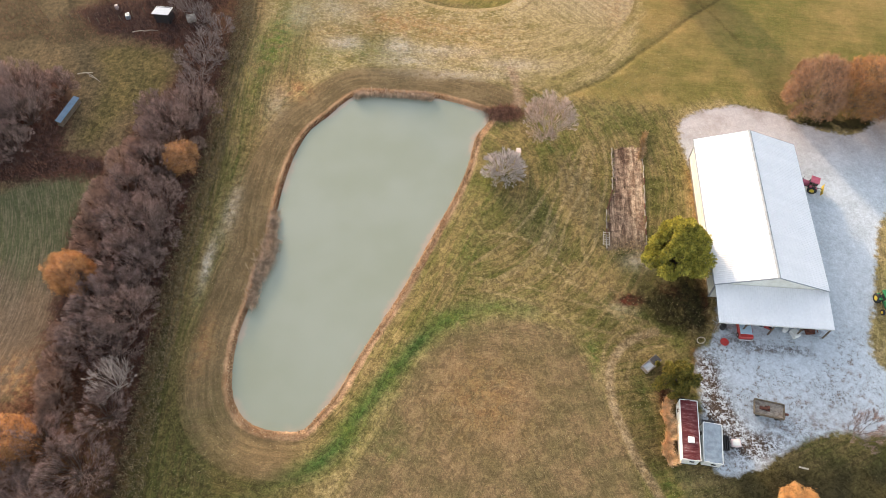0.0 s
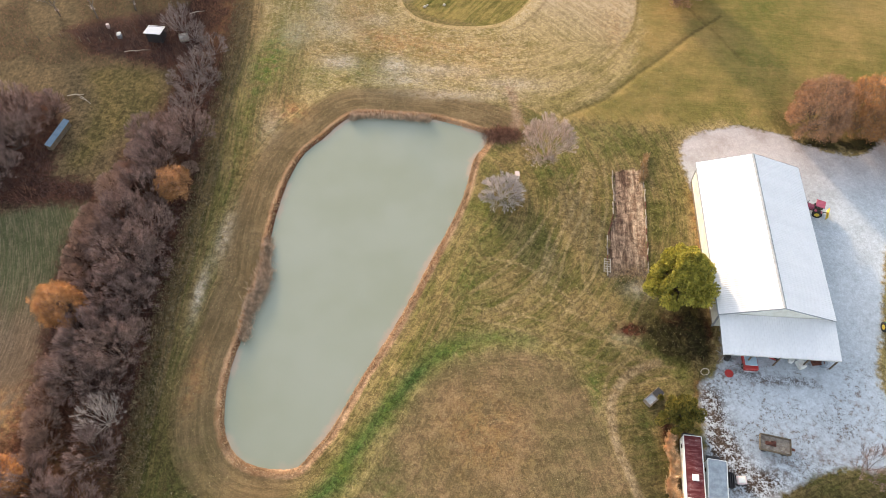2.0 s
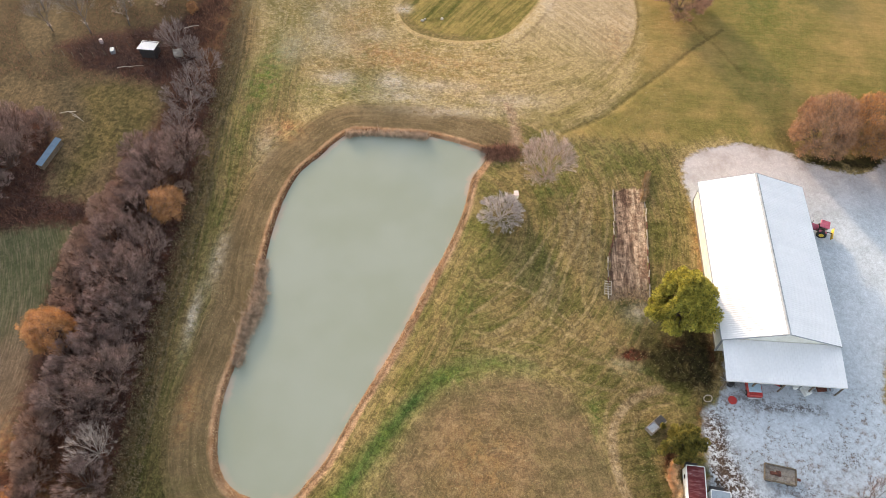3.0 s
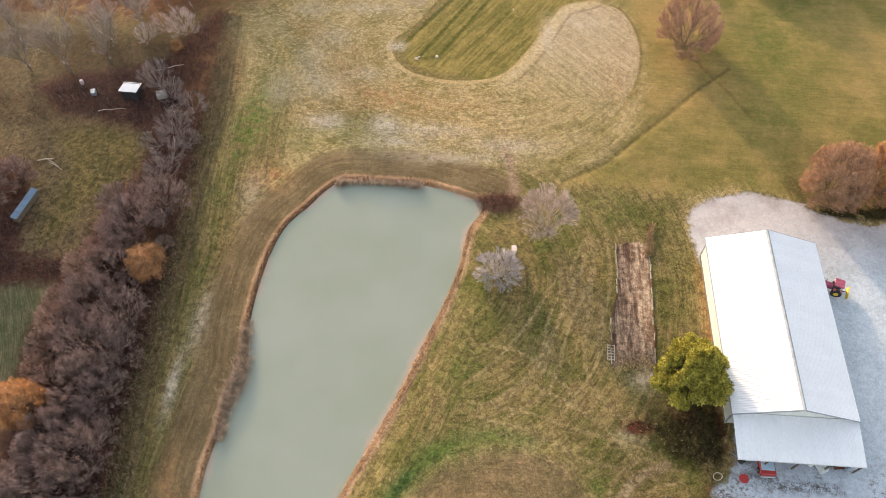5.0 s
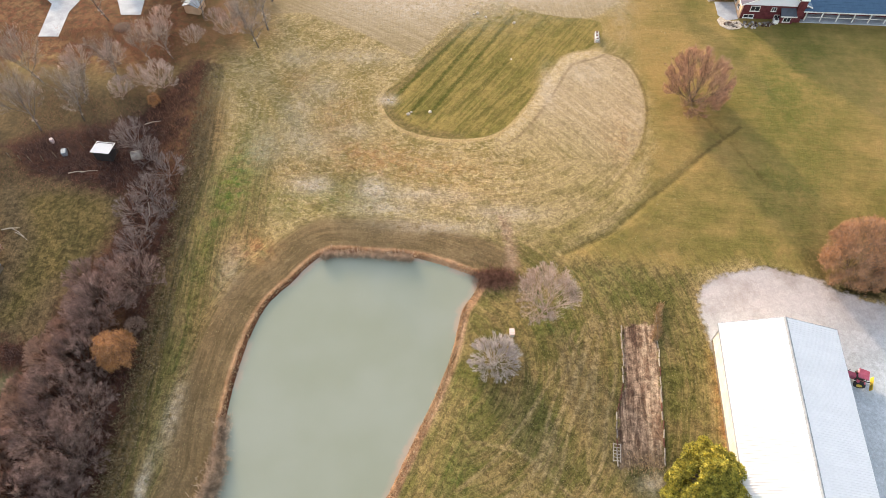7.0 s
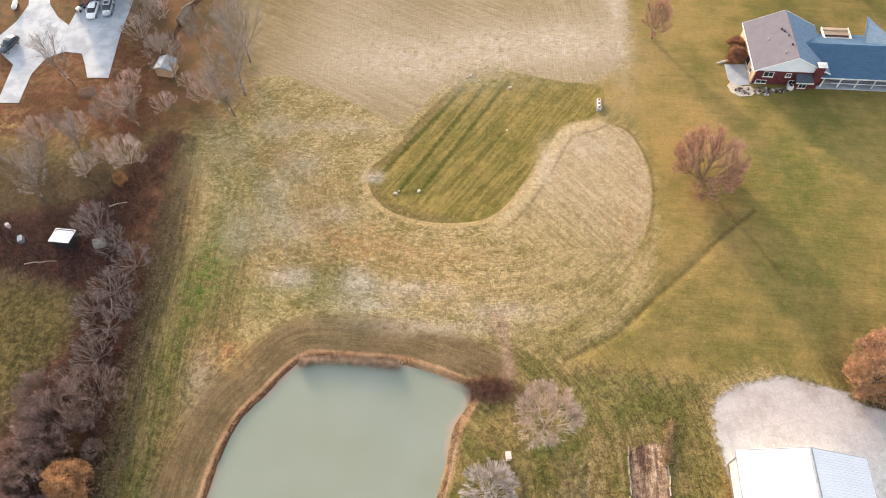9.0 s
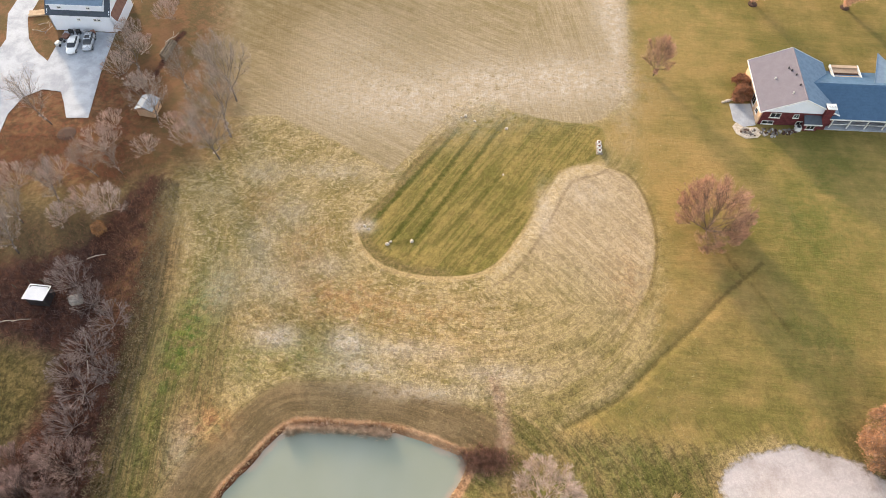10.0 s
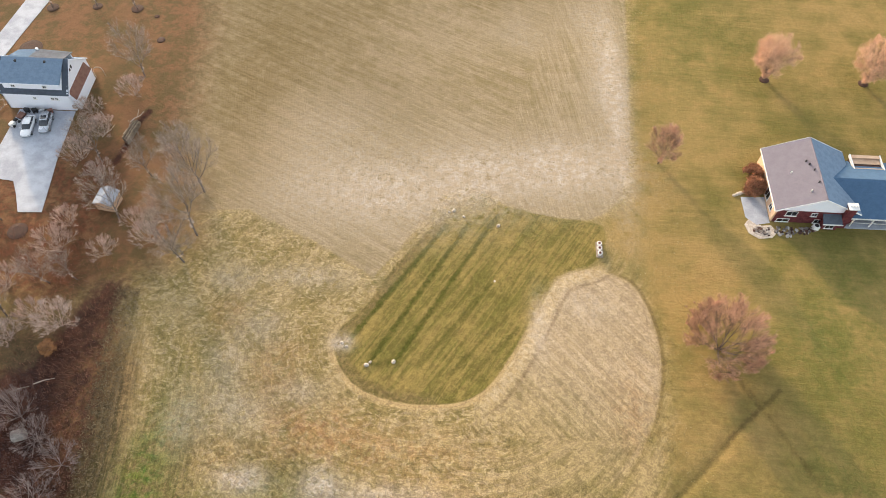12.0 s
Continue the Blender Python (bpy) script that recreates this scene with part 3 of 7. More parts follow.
    store("lush", blots([(27, 47.8, 3.2, 1.8, .9), (16.6, 43.2, 1.4, 2.5, .6), (23.6, 36, 1.4, 5, .7), (26, 24, 3, 3, .7), (-38.5, 100, 2.6, 7, .8), (-40, 88, 1.6, 8, .4), (-39.3, 70, 1.0, 12, .35), (-38.5, 48, .9, 10, .35), (-9.5, 36, 1.4, 4, .5), (-14, 28, 1.8, 3, .6), (-2, 45.5, 4, 1.6, .7), (-20, 99.5, 9, 3.5, .5), (-36, 106, 4, 9, .45), (-29, 97, 4, 4, .3), (4, 47.5, 3, 1.2, .6),
                         (12, 78, 4.0, 2.6, .6), (15, 83, 5, 3, .4), (22, 86, 5, 3, .3)]) + blots([(0, 56, 3, 5, .4), (1, 68, 3, 6, .35), (29, 47.5, 3, 3, .8), (33, 112, 7, 4, .3), (49, 104, 9, 6, .35), (50, 122, 8, 12, .4), (40, 180, 14, 22, .3), (17.5, 40, .9, 3, .7), (47, 92, 6, 3, .4), (60, 130, 12, 14, .3), (-35, 26, 7, 9, .15), (-38, 16, 8, 8, .2), (-9, 27, 2, 3, .4)]))
    store("ginger", blots([(-22, 104, 7, 3, .2), (-14, 105.5, 6, 2, .25), (-24, 116, 4, 5, .5), (-18, 109, 6, 2.5, .6), (-32, 124, 3, 3, .4), (-30, 103, 4, 3, .35), (-32.5, 88.5, 3.2, 2.8, .9), (18, 71, 3, 7, .25), (34, 68, .9, 10, .9), (34, 58, .8, 6, .7), (-36, 39, 1.6, 5, .6), (-2, 100, 10, 3, .35)]) + blots([(-6, 106, 12, 3, .4), (36, 112, 8, 8, .3), (3, 34, 6, 6, .5),
                           (24, 112, 3, 5, .4), (38, 130, 8, 8, .25), (-60, 33, 4, 3, .6), (-53, 22, 8, 8, .6), (-49, 112, 3, 12, .5), (38.5, 42.2, 3, 1, .4), (-50, 74, 3, 4, .4)]))
    store("dull", blots([(-36, 188, 26, 26, .95), (-38, 160, 8, 18, .7), (5, 198, 30, 10, .5), (-14, 168, 10, 8, .35)]))
    # painted shade by the evergreen and oaks; the yard blots are darker grass
    store("shade_and_dark", blots([(28.2, 48.6, 3.2, 3.0, 1.5), (31.6, 52.5, 1.8, 4.5, 1.3), (26.5, 50.5, 2.0, 2.0, .6), (32.2, 47.6, 1.3, 2.0, .7), (24.8, 52.8, 1.2, 1.6, .5), (23.0, 36.5, 2.6, 6, .55), (24.6, 28.5, 2.8, 5, .6), (57, 86.2, 7, 1.5, 1.3), (63, 86.6, 3, 1.6, 1.0), (50.5, 90.5, 2, 3, .5), (22, 44.5, 4, 2.2, .35), (15.5, 42, 2, 4, .3)]))
    store("bare", blots([(29.5, 51.0, 3.0, 2.0, 1.8), (32.6, 50.5, 1.4, 3.0, 1.2), (23.0, 50.3, 2.0, .9, 2.0), (31.2, 46.8, 2.0, 1.6, .8), (26.2, 36.6, .8, 2.2, 1.2), (31.0, 42.0, .8, 2.5, .7)]))
    store("dirt", blots([(32.5, 40, 2.0, 3.4, 1.3), (32.6, 35.5, 2.0, 2.4, 1.2), (40.5, 44, 3.5, .8, .8), (45, 44, 2.5, .6, .7), (36.5, 45, 3, .7, .6), (36, 29.5, 3, 2, .7)]) + blots([(34.2, 33, 2.4, 2.6, 1.0), (42, 33, 3.5, 2, .5), (38, 30.5, 3.4, 1.8, .9), (47, 36, 3, 3, .3), (52, 76, 3, 3, .2), (36, 87, 3, 1.0, .3), (43, 88.6, 6, .8, .4)]))
    ob = tagged(new("ground", me), "rolling winter grass, mown fields, gravel yard and leaf litter", "ground", "", "structure")
    me.materials.append(ground_material())
    return ob


def ground_material():
    k = Nodes("ground", 0.95, 0.0, 0.08)
    pos = k.split(k.world)
    n_far, n_mid, n_near, n_grit = k.noise(0.045, 3.0), k.noise(0.22, 4.0), k.noise(1.3, 4.0), k.noise(13.0, 2.0, None, 0.7)
    n_fine = k.noise(5.0, 3.0, None, 0.75)
    wide = k.noise(0.6, 5.0, None, 0.65, 0.4)
    rows = k.attr("rows")
    streak = k.noise(1.0, 4.0, k.vec(k.m("MULTIPLY", pos[0], 0.09), k.m("MULTIPLY", pos[1], 0.09), k.m("MULTIPLY", rows, 1.5)), 0.7)
    thin = k.noise(1.0, 3.0, k.vec(k.m("MULTIPLY", pos[0], 0.3), k.m("MULTIPLY", pos[1], 0.3), k.m("MULTIPLY", rows, 4.5)), 0.6)
    ragged = k.m("ADD", k.m("MULTIPLY", k.m("SUBTRACT", n_near, 0.5), 1.6), k.m("MULTIPLY", k.m("SUBTRACT", wide, 0.5), 2.0))

    def mask(name, soft, lag=0.0, rag=1.0, sign=1.0):
        v = k.m("ADD", k.m("MULTIPLY", k.attr(name), sign), k.m("MULTIPLY", ragged, rag))
        return k.step(v, lag - soft, lag + soft)

    def two(a, b, f, lo=0.38, hi=0.62):
        return k.mix(k.step(f, lo, hi), tone(*a), tone(*b))

    grassy = k.m("MULTIPLY_ADD", n_mid, 0.5, k.m("MULTIPLY", streak, 0.5))
    col = two((190, 168, 116), (152, 137, 83), grassy)
    col = k.mix(k.step(k.m("MULTIPLY_ADD", n_near, 0.5, k.m("MULTIPLY", n_mid, 0.5)), 0.56, 0.72), col, tone(136, 128, 72))
    col = k.mix(mask("yard", 3.0, 0, 2.0), col, two((152, 132, 86), (106, 104, 54), k.m("MULTIPLY_ADD", n_mid, 0.35, k.m("MULTIPLY_ADD", n_far, 0.25, k.m("MULTIPLY", streak, 0.4))), 0.41, 0.59))
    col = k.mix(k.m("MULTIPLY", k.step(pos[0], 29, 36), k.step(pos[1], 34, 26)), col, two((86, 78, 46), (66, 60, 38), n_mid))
    col = k.mix(mask("elawn", 1.6, 0, 1.6), col, two((181, 154, 94), (134, 126, 66), k.m("MULTIPLY_ADD", n_far, 0.45, k.m("MULTIPLY_ADD", n_mid, 0.35, k.m("MULTIPLY", streak, 0.2))), 0.38, 0.62))
    col = k.mix(mask("tanf", 1.0), col, two((152, 129, 92), (126, 113, 76), k.m("MULTIPLY_ADD", n_mid, 0.6, k.m("MULTIPLY", wide, 0.4)), 0.38, 0.6))
    col = k.mix(mask("hay", 0.35, 0, 0.35), col, two((192, 174, 138), (158, 142, 100), k.m("MULTIPLY_ADD", streak, 0.32, k.m("MULTIPLY_ADD", thin, 0.24, k.m("MULTIPLY_ADD", n_far, 0.22, k.m("MULTIPLY", wide, 0.22)))), 0.40, 0.60))
    col = k.mix(k.m("MULTIPLY", k.attr("dull"), k.m("MULTIPLY", k.step(k.attr("hay"), 0, 1), k.step(wide, 0.2, 0.6, 0.5, 0.9))), col, two((150, 132, 92), (134, 118, 76), streak, 0.4, 0.6))
    col = k.mix(k.m("MULTIPLY", mask("comma", 0.5, 0, 0.5), k.step(k.m("MULTIPLY_ADD", ragged, 1.5, k.m("MULTIPLY_ADD", pos[0], 0.45, pos[1])), 111, 129, 0.1, 1.0)), col, two((204, 184, 146), (186, 166, 126), streak, 0.36, 0.62))
    col = k.mix(mask("lawn", 0.25, 0, 0.5), col, two((164, 144, 82), (124, 118, 58), k.m("MULTIPLY_ADD", streak, 0.6, k.m("MULTIPLY", n_mid, 0.4))))
    col = k.mix(k.m("MULTIPLY", k.m("MULTIPLY", k.step(k.attr("lawn"), 2.2, 0.8), mask("lawn", 0.25, 0, 0.5)), k.m("MULTIPLY", k.step(pos[0], 0, -4), 0.7)), col, two((146, 126, 84), (118, 108, 64), n_near))
    lip = k.m("MULTIPLY", k.step(k.attr("lawn"), -1.3, -0.5), k.step(k.attr("lawn"), 0.15, -0.15))
    col = k.mix(k.m("MULTIPLY", lip, k.step(pos[1], 128, 116)), col, tone(204, 178, 124))
    col = k.mix(k.m("MULTIPLY", mask("mown", 0.28, -0.38, 0.5, -1.0), 0.8), col, tone(84, 90, 34))
    col = k.mix(k.m("MULTIPLY", mask("mownfaint", 0.35, -0.32, 0.6, -1.0), 0.55), col, tone(86, 90, 36))
    wiry = k.noise(1.0, 3.0, k.scaled(k.world, 0.5, 0.8, 1.0, 0.5), 0.6, 2.4)
    open_land = k.m("MULTIPLY", k.m("MULTIPLY", k.step(pos[1], 88, 97), k.step(pos[0], 16, 4)), k.m("MULTIPLY", k.step(k.attr("hay"), 0.3, -0.6), k.step(k.attr("lawn"), 0.0, -0.8)))
    col = k.mix(k.m("MULTIPLY", k.m("MULTIPLY", open_land, k.step(wiry, 0.50, 0.62)), 0.7), col, two((214, 192, 142), (198, 178, 134), n_near))
    col = k.mix(k.m("MULTIPLY", k.m("MULTIPLY", open_land, k.step(wiry, 0.47, 0.38)), 0.4), col, two((140, 122, 74), (118, 110, 64), n_near))
    verge = k.m("MULTIPLY", k.m("MULTIPLY", k.step(k.m("SUBTRACT", k.attr("edge"), k.step(pos[1], 92, 108, 0.0, 2.6)), 4.4, 1.4), k.step(pos[1], 127, 112)), k.step(k.attr("woods"), 0.5, -0.5))
    col = k.mix(k.m("MULTIPLY", verge, 0.85), col, two((160, 134, 94), (94, 78, 50), k.m("MULTIPLY_ADD", wiry, 0.5, k.m("MULTIPLY", streak, 0.5)), 0.42, 0.58))
    # the ridge of long grass round the comma
    spine = k.m("MULTIPLY", k.m("MULTIPLY", k.step(k.attr("lawn"), -2.6, -1.9), k.step(k.attr("lawn"), -0.3, -0.7)), k.m("MULTIPLY", k.step(pos[0], 2.5, 6), k.step(k.attr("comma"), -1.5, 0)))
    col = k.mix(k.m("MULTIPLY", spine, 0.8), col, two((222, 202, 158), (196, 172, 122), k.m("MULTIPLY_ADD", n_near, 0.5, k.m("MULTIPLY", thin, 0.5))))
    furrow = k.m("MULTIPLY", k.m("MULTIPLY", k.step(k.attr("lawn"), -3.4, -2.9), k.step(k.attr("lawn"), -2.5, -2.9)), k.m("MULTIPLY", k.step(pos[0], 3.5, 6), k.step(k.attr("comma"), -0.5, 0.5)))
    col = k.mix(k.m("MULTIPLY", furrow, 0.55), col, tone(142, 122, 88))
    hem = k.m("MULTIPLY", k.m("MULTIPLY", k.step(k.attr("comma"), -0.75, -0.35), k.step(k.attr("comma"), 0.1, -0.2)), k.m("MULTIPLY", k.step(pos[0], 22, 25), k.step(pos[1], 107, 113)))
    col = k.mix(k.m("MULTIPLY", hem, 0.6), col, tone(122, 106, 60))
    # the strip below the wood and the pond's banks
    strip = k.m("MULTIPLY", k.step(pos[0], -30, -34), k.step(pos[1], 118, 92))
    col = k.mix(k.m("MULTIPLY", strip, 0.8), col, two((134, 114, 74), (94, 90, 50), streak, 0.4, 0.6))
    col = k.mix(k.m("MULTIPLY", k.m("MULTIPLY", k.step(pos[0], -12, -26), k.step(pos[1], 46, 26)), 0.85), col, two((98, 86, 52), (80, 76, 42), streak, 0.4, 0.6))
    bank = k.m("MULTIPLY", mask("pond", 0.9, -6.6, 0.6), k.m("MAXIMUM", k.step(pos[0], -17, -23), k.step(pos[1], 84, 88)))
    col = k.mix(k.m("MULTIPLY", bank, 0.9), col, two((150, 128, 92), (122, 104, 72), k.m("MULTIPLY_ADD", streak, 0.6, k.m("MULTIPLY", n_mid, 0.4))))
    rim = mask("pond", 0.3, -1.3, 0.3)
    col = k.mix(rim, col, two((224, 184, 140), (176, 138, 100), k.m("MULTIPLY_ADD", n_mid, 0.6, k.m("MULTIPLY", wide, 0.4)), 0.4, 0.62))
    east = k.step(k.m("SUBTRACT", pos[0], k.m("MULTIPLY_ADD", pos[1], 0.25, -31.5)), -2, 4)
    col = k.mix(k.m("MULTIPLY", mask("pond", 0.2, -0.75, 0.25), k.m("MULTIPLY", k.m("MULTIPLY_ADD", east, -0.8, 1.0), k.step(pos[1], 36, 48, 0.25, 1.0))), col, two((128, 84, 58), (98, 70, 52), n_near))
    col = k.mix(k.m("MULTIPLY", mask("greenline", 1.5, -1.35, 0.6, -1.0), k.m("MULTIPLY", k.step(pos[0], 4, -7, 0.5, 0.95), k.step(pos[0], -25, -17, 0.25, 1.0))), col, two((62, 94, 42), (88, 106, 52), n_mid, 0.42, 0.62))
    # west side
    col = k.mix(mask("rusty", 5.0, 0, 2.5), col, two((148, 112, 78), (116, 100, 64), k.m("MULTIPLY_ADD", n_mid, 0.5, k.m("MULTIPLY", wide, 0.5)), 0.4, 0.6))
    col = k.mix(k.m("MULTIPLY", k.m("MULTIPLY", k.step(k.m("MULTIPLY_ADD", ragged, 2.5, pos[0]), -52, -58), k.step(pos[1], 158, 148)), k.m("MULTIPLY", k.step(pos[1], 120, 128), k.step(wide, 0.32, 0.58))), col, two((130, 86, 60), (102, 76, 52), n_near))
    col = k.mix(mask("barktrail", 0.4, -0.55, 0.6, -1.0), col, two((64, 44, 38), (96, 62, 48), n_near))
    low = k.m("MULTIPLY", k.step(pos[0], -50, -56), k.step(pos[1], 128, 118))
    col = k.mix(low, col, two((128, 110, 78), (100, 87, 60), k.m("MULTIPLY_ADD", n_mid, 0.4, k.m("MULTIPLY", n_near, 0.6))))
    col = k.mix(mask("clearing", 2.0, 0, 1.5), col, two((122, 108, 66), (92, 84, 48), k.m("MULTIPLY_ADD", n_near, 0.7, k.m("MULTIPLY", n_mid, 0.3)), 0.42, 0.58))
    col = k.mix(mask("wfield", 1.2), col, k.mix(k.m("MULTIPLY", k.step(thin, 0.42, 0.66), 0.4), two((102, 104, 70), (120, 104, 82), k.m("MULTIPLY_ADD", pos[1], -0.02, k.m("MULTIPLY_ADD", n_far, 0.7, k.m("MULTIPLY_ADD", streak, 0.3, 0.95))), 0.36, 0.64), tone(156, 138, 112)))
    col = k.mix(mask("woods", 1.6, -0.8, 2.0), col, two((74, 54, 47), (104, 72, 56), k.m("MULTIPLY_ADD", n_mid, 0.5, k.m("MULTIPLY", n_near, 0.5))))
    # patches of their own, and tree shade painted near the end
    col = k.mix(k.m("MULTIPLY", k.attr("lush"), k.step(wide, 0.3, 0.6), 0, True), col, two((84, 112, 46), (112, 122, 54), n_near))
    col = k.mix(k.m("MULTIPLY", k.attr("ginger"), k.step(wide, 0.3, 0.65), 0, True), col, two((206, 162, 104), (172, 124, 82), n_near))
    col = k.mix(k.m("MULTIPLY", k.m("MULTIPLY", k.attr("pale"), 1.5), k.step(k.m("MULTIPLY_ADD", wide, 0.5, k.m("MULTIPLY", n_near, 0.5)), 0.34, 0.56), 0, True), col, two((218, 206, 182), (200, 182, 148), n_near))
    col = k.mix(k.m("MULTIPLY", mask("ruts", 0.2, -0.24, 0.2, -1.0), 0.75), col, two((182, 160, 114), (150, 132, 88), n_near))
    col = k.mix(k.m("MULTIPLY", mask("track", 0.35, -0.6, 0.12, -1.0), 0.95), col, two((186, 164, 126), (158, 136, 98), n_near))
    col = k.mix(k.m("MULTIPLY", mask("ditch", 0.35, -0.3, 0.35, -1.0), 0.6), col, two((96, 92, 46), (84, 70, 42), n_mid))
    col = k.mix(k.m("MULTIPLY", mask("ditchside", 0.3, -0.3, 0.4, -1.0), 0.45), col, two((100, 92, 46), (96, 80, 48), n_mid))
    col = k.mix(k.m("MULTIPLY", mask("creek", 0.7, -0.7, 1.4, -1.0), 0.7), col, two((206, 178, 150), (164, 134, 106), n_near, 0.35, 0.65))
    col = k.mix(k.m("MULTIPLY", k.attr("bare"), k.step(wide, 0.25, 0.55), 0, True), col, two((106, 58, 42), (74, 52, 36), n_near))
    # dark mix: tree shade put into the ground colour, and darker yard grass
    col = k.mix(k.m("MULTIPLY", k.attr("shade_and_dark"), k.step(wide, 0.2, 0.55), 0, True), col, two((66, 62, 34), (52, 46, 28), n_near))
    # garden soil
    drill = k.noise(1.0, 4.0, k.vec(k.m("MULTIPLY", pos[0], 1.9), k.m("MULTIPLY", pos[1], 0.15), 0.0), 0.65)
    soil = two((186, 160, 132), (104, 82, 66), k.m("MULTIPLY_ADD", drill, 0.75, k.m("MULTIPLY", n_near, 0.25)), 0.38, 0.6)
    soil = k.mix(k.m("MULTIPLY", k.step(k.m("MULTIPLY_ADD", ragged, 0.5, pos[0]), 23.4, 24.6), 0.7), soil, two((222, 196, 160), (160, 130, 102), k.m("MULTIPLY_ADD", drill, 0.5, k.m("MULTIPLY", n_near, 0.5)), 0.4, 0.58))
    soil = k.mix(k.m("MULTIPLY", k.step(pos[1], 62.5, 59.5), 0.6), soil, two((110, 92, 72), (150, 132, 104), n_near))
    col = k.mix(mask("bed", 0.3, 0, 0.9), col, soil)
    # gravel
    stones = k.voronoi(5.0, None, "Color")
    stone = k.split(stones)[0]
    gravel = two((230, 240, 241), (216, 227, 228), k.m("MULTIPLY_ADD", n_mid, 0.5, k.m("MULTIPLY", n_near, 0.5)))
    gravel = k.mix(k.m("MULTIPLY", k.step(k.m("MULTIPLY_ADD", n_far, 0.5, k.m("MULTIPLY", n_near, 0.5)), 0.54, 0.70), k.step(pos[1], 66, 54, 0.4, 1.0)), gravel, tone(202, 194, 186))
    gravel = k.bright(gravel, k.step(stone, 0, 1, 0.93, 1.06))
    trash = k.m("MULTIPLY", k.step(k.noise(2.6, 5.0, None, 0.75), 0.52, 0.62), k.step(k.m("MULTIPLY_ADD", n_mid, 0.7, k.m("MULTIPLY", n_near, 0.3)), 0.44, 0.58))
    gravel = k.mix(k.m("MULTIPLY", k.m("MULTIPLY", trash, 0.85), k.step(pos[1], 50, 43, 0.12, 1.0)), gravel, two((96, 82, 72), (140, 124, 108), n_near))
    gravel = k.mix(k.m("MULTIPLY", k.attr("dirt"), k.step(k.m("MULTIPLY_ADD", n_near, 0.4, k.m("MULTIPLY", n_fine, 0.6)), 0.42, 0.56), 0, True), gravel, two((122, 104, 86), (76, 64, 54), n_fine))
    gravel = k.mix(k.step(pos[1], 72, 86, 0.0, 0.8), gravel, two((216, 204, 194), (196, 180, 166), n_mid, 0.42, 0.66))
    g = mask("gravel", 0.5, 0.2, 1.0)
    col = k.mix(g, col, gravel)
    # blades, tufts and shade between them
    clump = k.noise(1.25, 4.0, None, 0.66, 0.9)
    rowy = k.m("MULTIPLY_ADD", thin, 0.25, k.m("MULTIPLY", clump, 0.75))
    shade = k.step(rowy, 0.35, 0.65, 0.68, 1.34)
    fine = k.m("MULTIPLY", k.step(n_fine, 0.36, 0.64, 0.80, 1.20), k.step(n_grit, 0.35, 0.65, 0.90, 1.10))
    calm = k.m("MULTIPLY_ADD", g, -0.8, 1.0)
    calm = k.m("MULTIPLY", calm, k.m("MULTIPLY_ADD", k.m("MAXIMUM", bank, k.m("MAXIMUM", k.m("MAXIMUM", k.step(k.attr("hay"), -1, 2), k.step(k.attr("rusty"), -1, 2)), k.step(k.attr("elawn"), -1, 2))), -0.58, 1.0))
    calm = k.m("MULTIPLY", calm, k.m("MULTIPLY", k.step(pos[1], 92, 125, 1.0, 0.6), k.step(k.attr("tanf"), -1, 2, 1.0, 0.75)))
    calm = k.m("MULTIPLY", calm, k.m("MULTIPLY", k.step(pos[1], 98, 84, 1.0, 1.25), k.step(k.attr("wfield"), -1, 1, 1.0, 0.45)))
    f = k.m("ADD", 1.0, k.m("MULTIPLY", k.m("SUBTRACT", k.m("MULTIPLY", shade, fine), 1.0), calm))
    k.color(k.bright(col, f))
    h = k.m("MULTIPLY", k.m("MULTIPLY_ADD", n_fine, 0.35, rowy), k.m("MULTIPLY_ADD", g, -0.75, 1.0))
    k.bump(h, 0.2, 0.9)
    return k.mat


build_ground()


def build_water():
    k = Nodes("pond_water", 0.16, 0.0, 0.4)
    deep = k.m("ADD", k.attr("pond"), k.m("MULTIPLY", k.m("SUBTRACT", k.noise(0.9, 3.0), 0.5), 1.2))
    col = k.mix(k.step(k.noise(0.06, 3.0), 0.3, 0.7), tone(164, 172, 148), tone(172, 180, 160))
    silt = k.m("MULTIPLY", k.step(deep, 0.9, 0.1), k.step(k.noise(0.12, 2.0), 0.40, 0.55))
    k.color(k.mix(silt, col, tone(196, 180, 156))).bump(k.noise(3.0, 3.0, k.scaled(k.world, 1, 0.5, 1)), 0.012, 0.25)
    gx, gy = np.arange(-33, 3.2, 0.6), np.arange(26.5, 90.5, 0.6)
    x, y = (g.ravel() for g in np.meshgrid(gx, gy))
    sd = within(x, y, POND)
    nx = len(gx)
    sh = Mesh()
    sh.v = [(a, b, WATER) for a, b in zip(x, y)]
    sh.f = [(i, i + 1, i + nx + 1, i + nx) for j in range(len(gy) - 1) for i in range(j * nx, j * nx + nx - 1) if max(sd[i], sd[i + 1], sd[i + nx], sd[i + nx + 1]) > -0.5]
    me = sh.data("pond")
    me.attributes.new("pond", "FLOAT", "POINT").data.foreach_set("value", sd.astype(np.float32))
    return tagged(part("pond", me, k.mat), "still milky green farm pond water", "pond", "", "structure")


build_water()


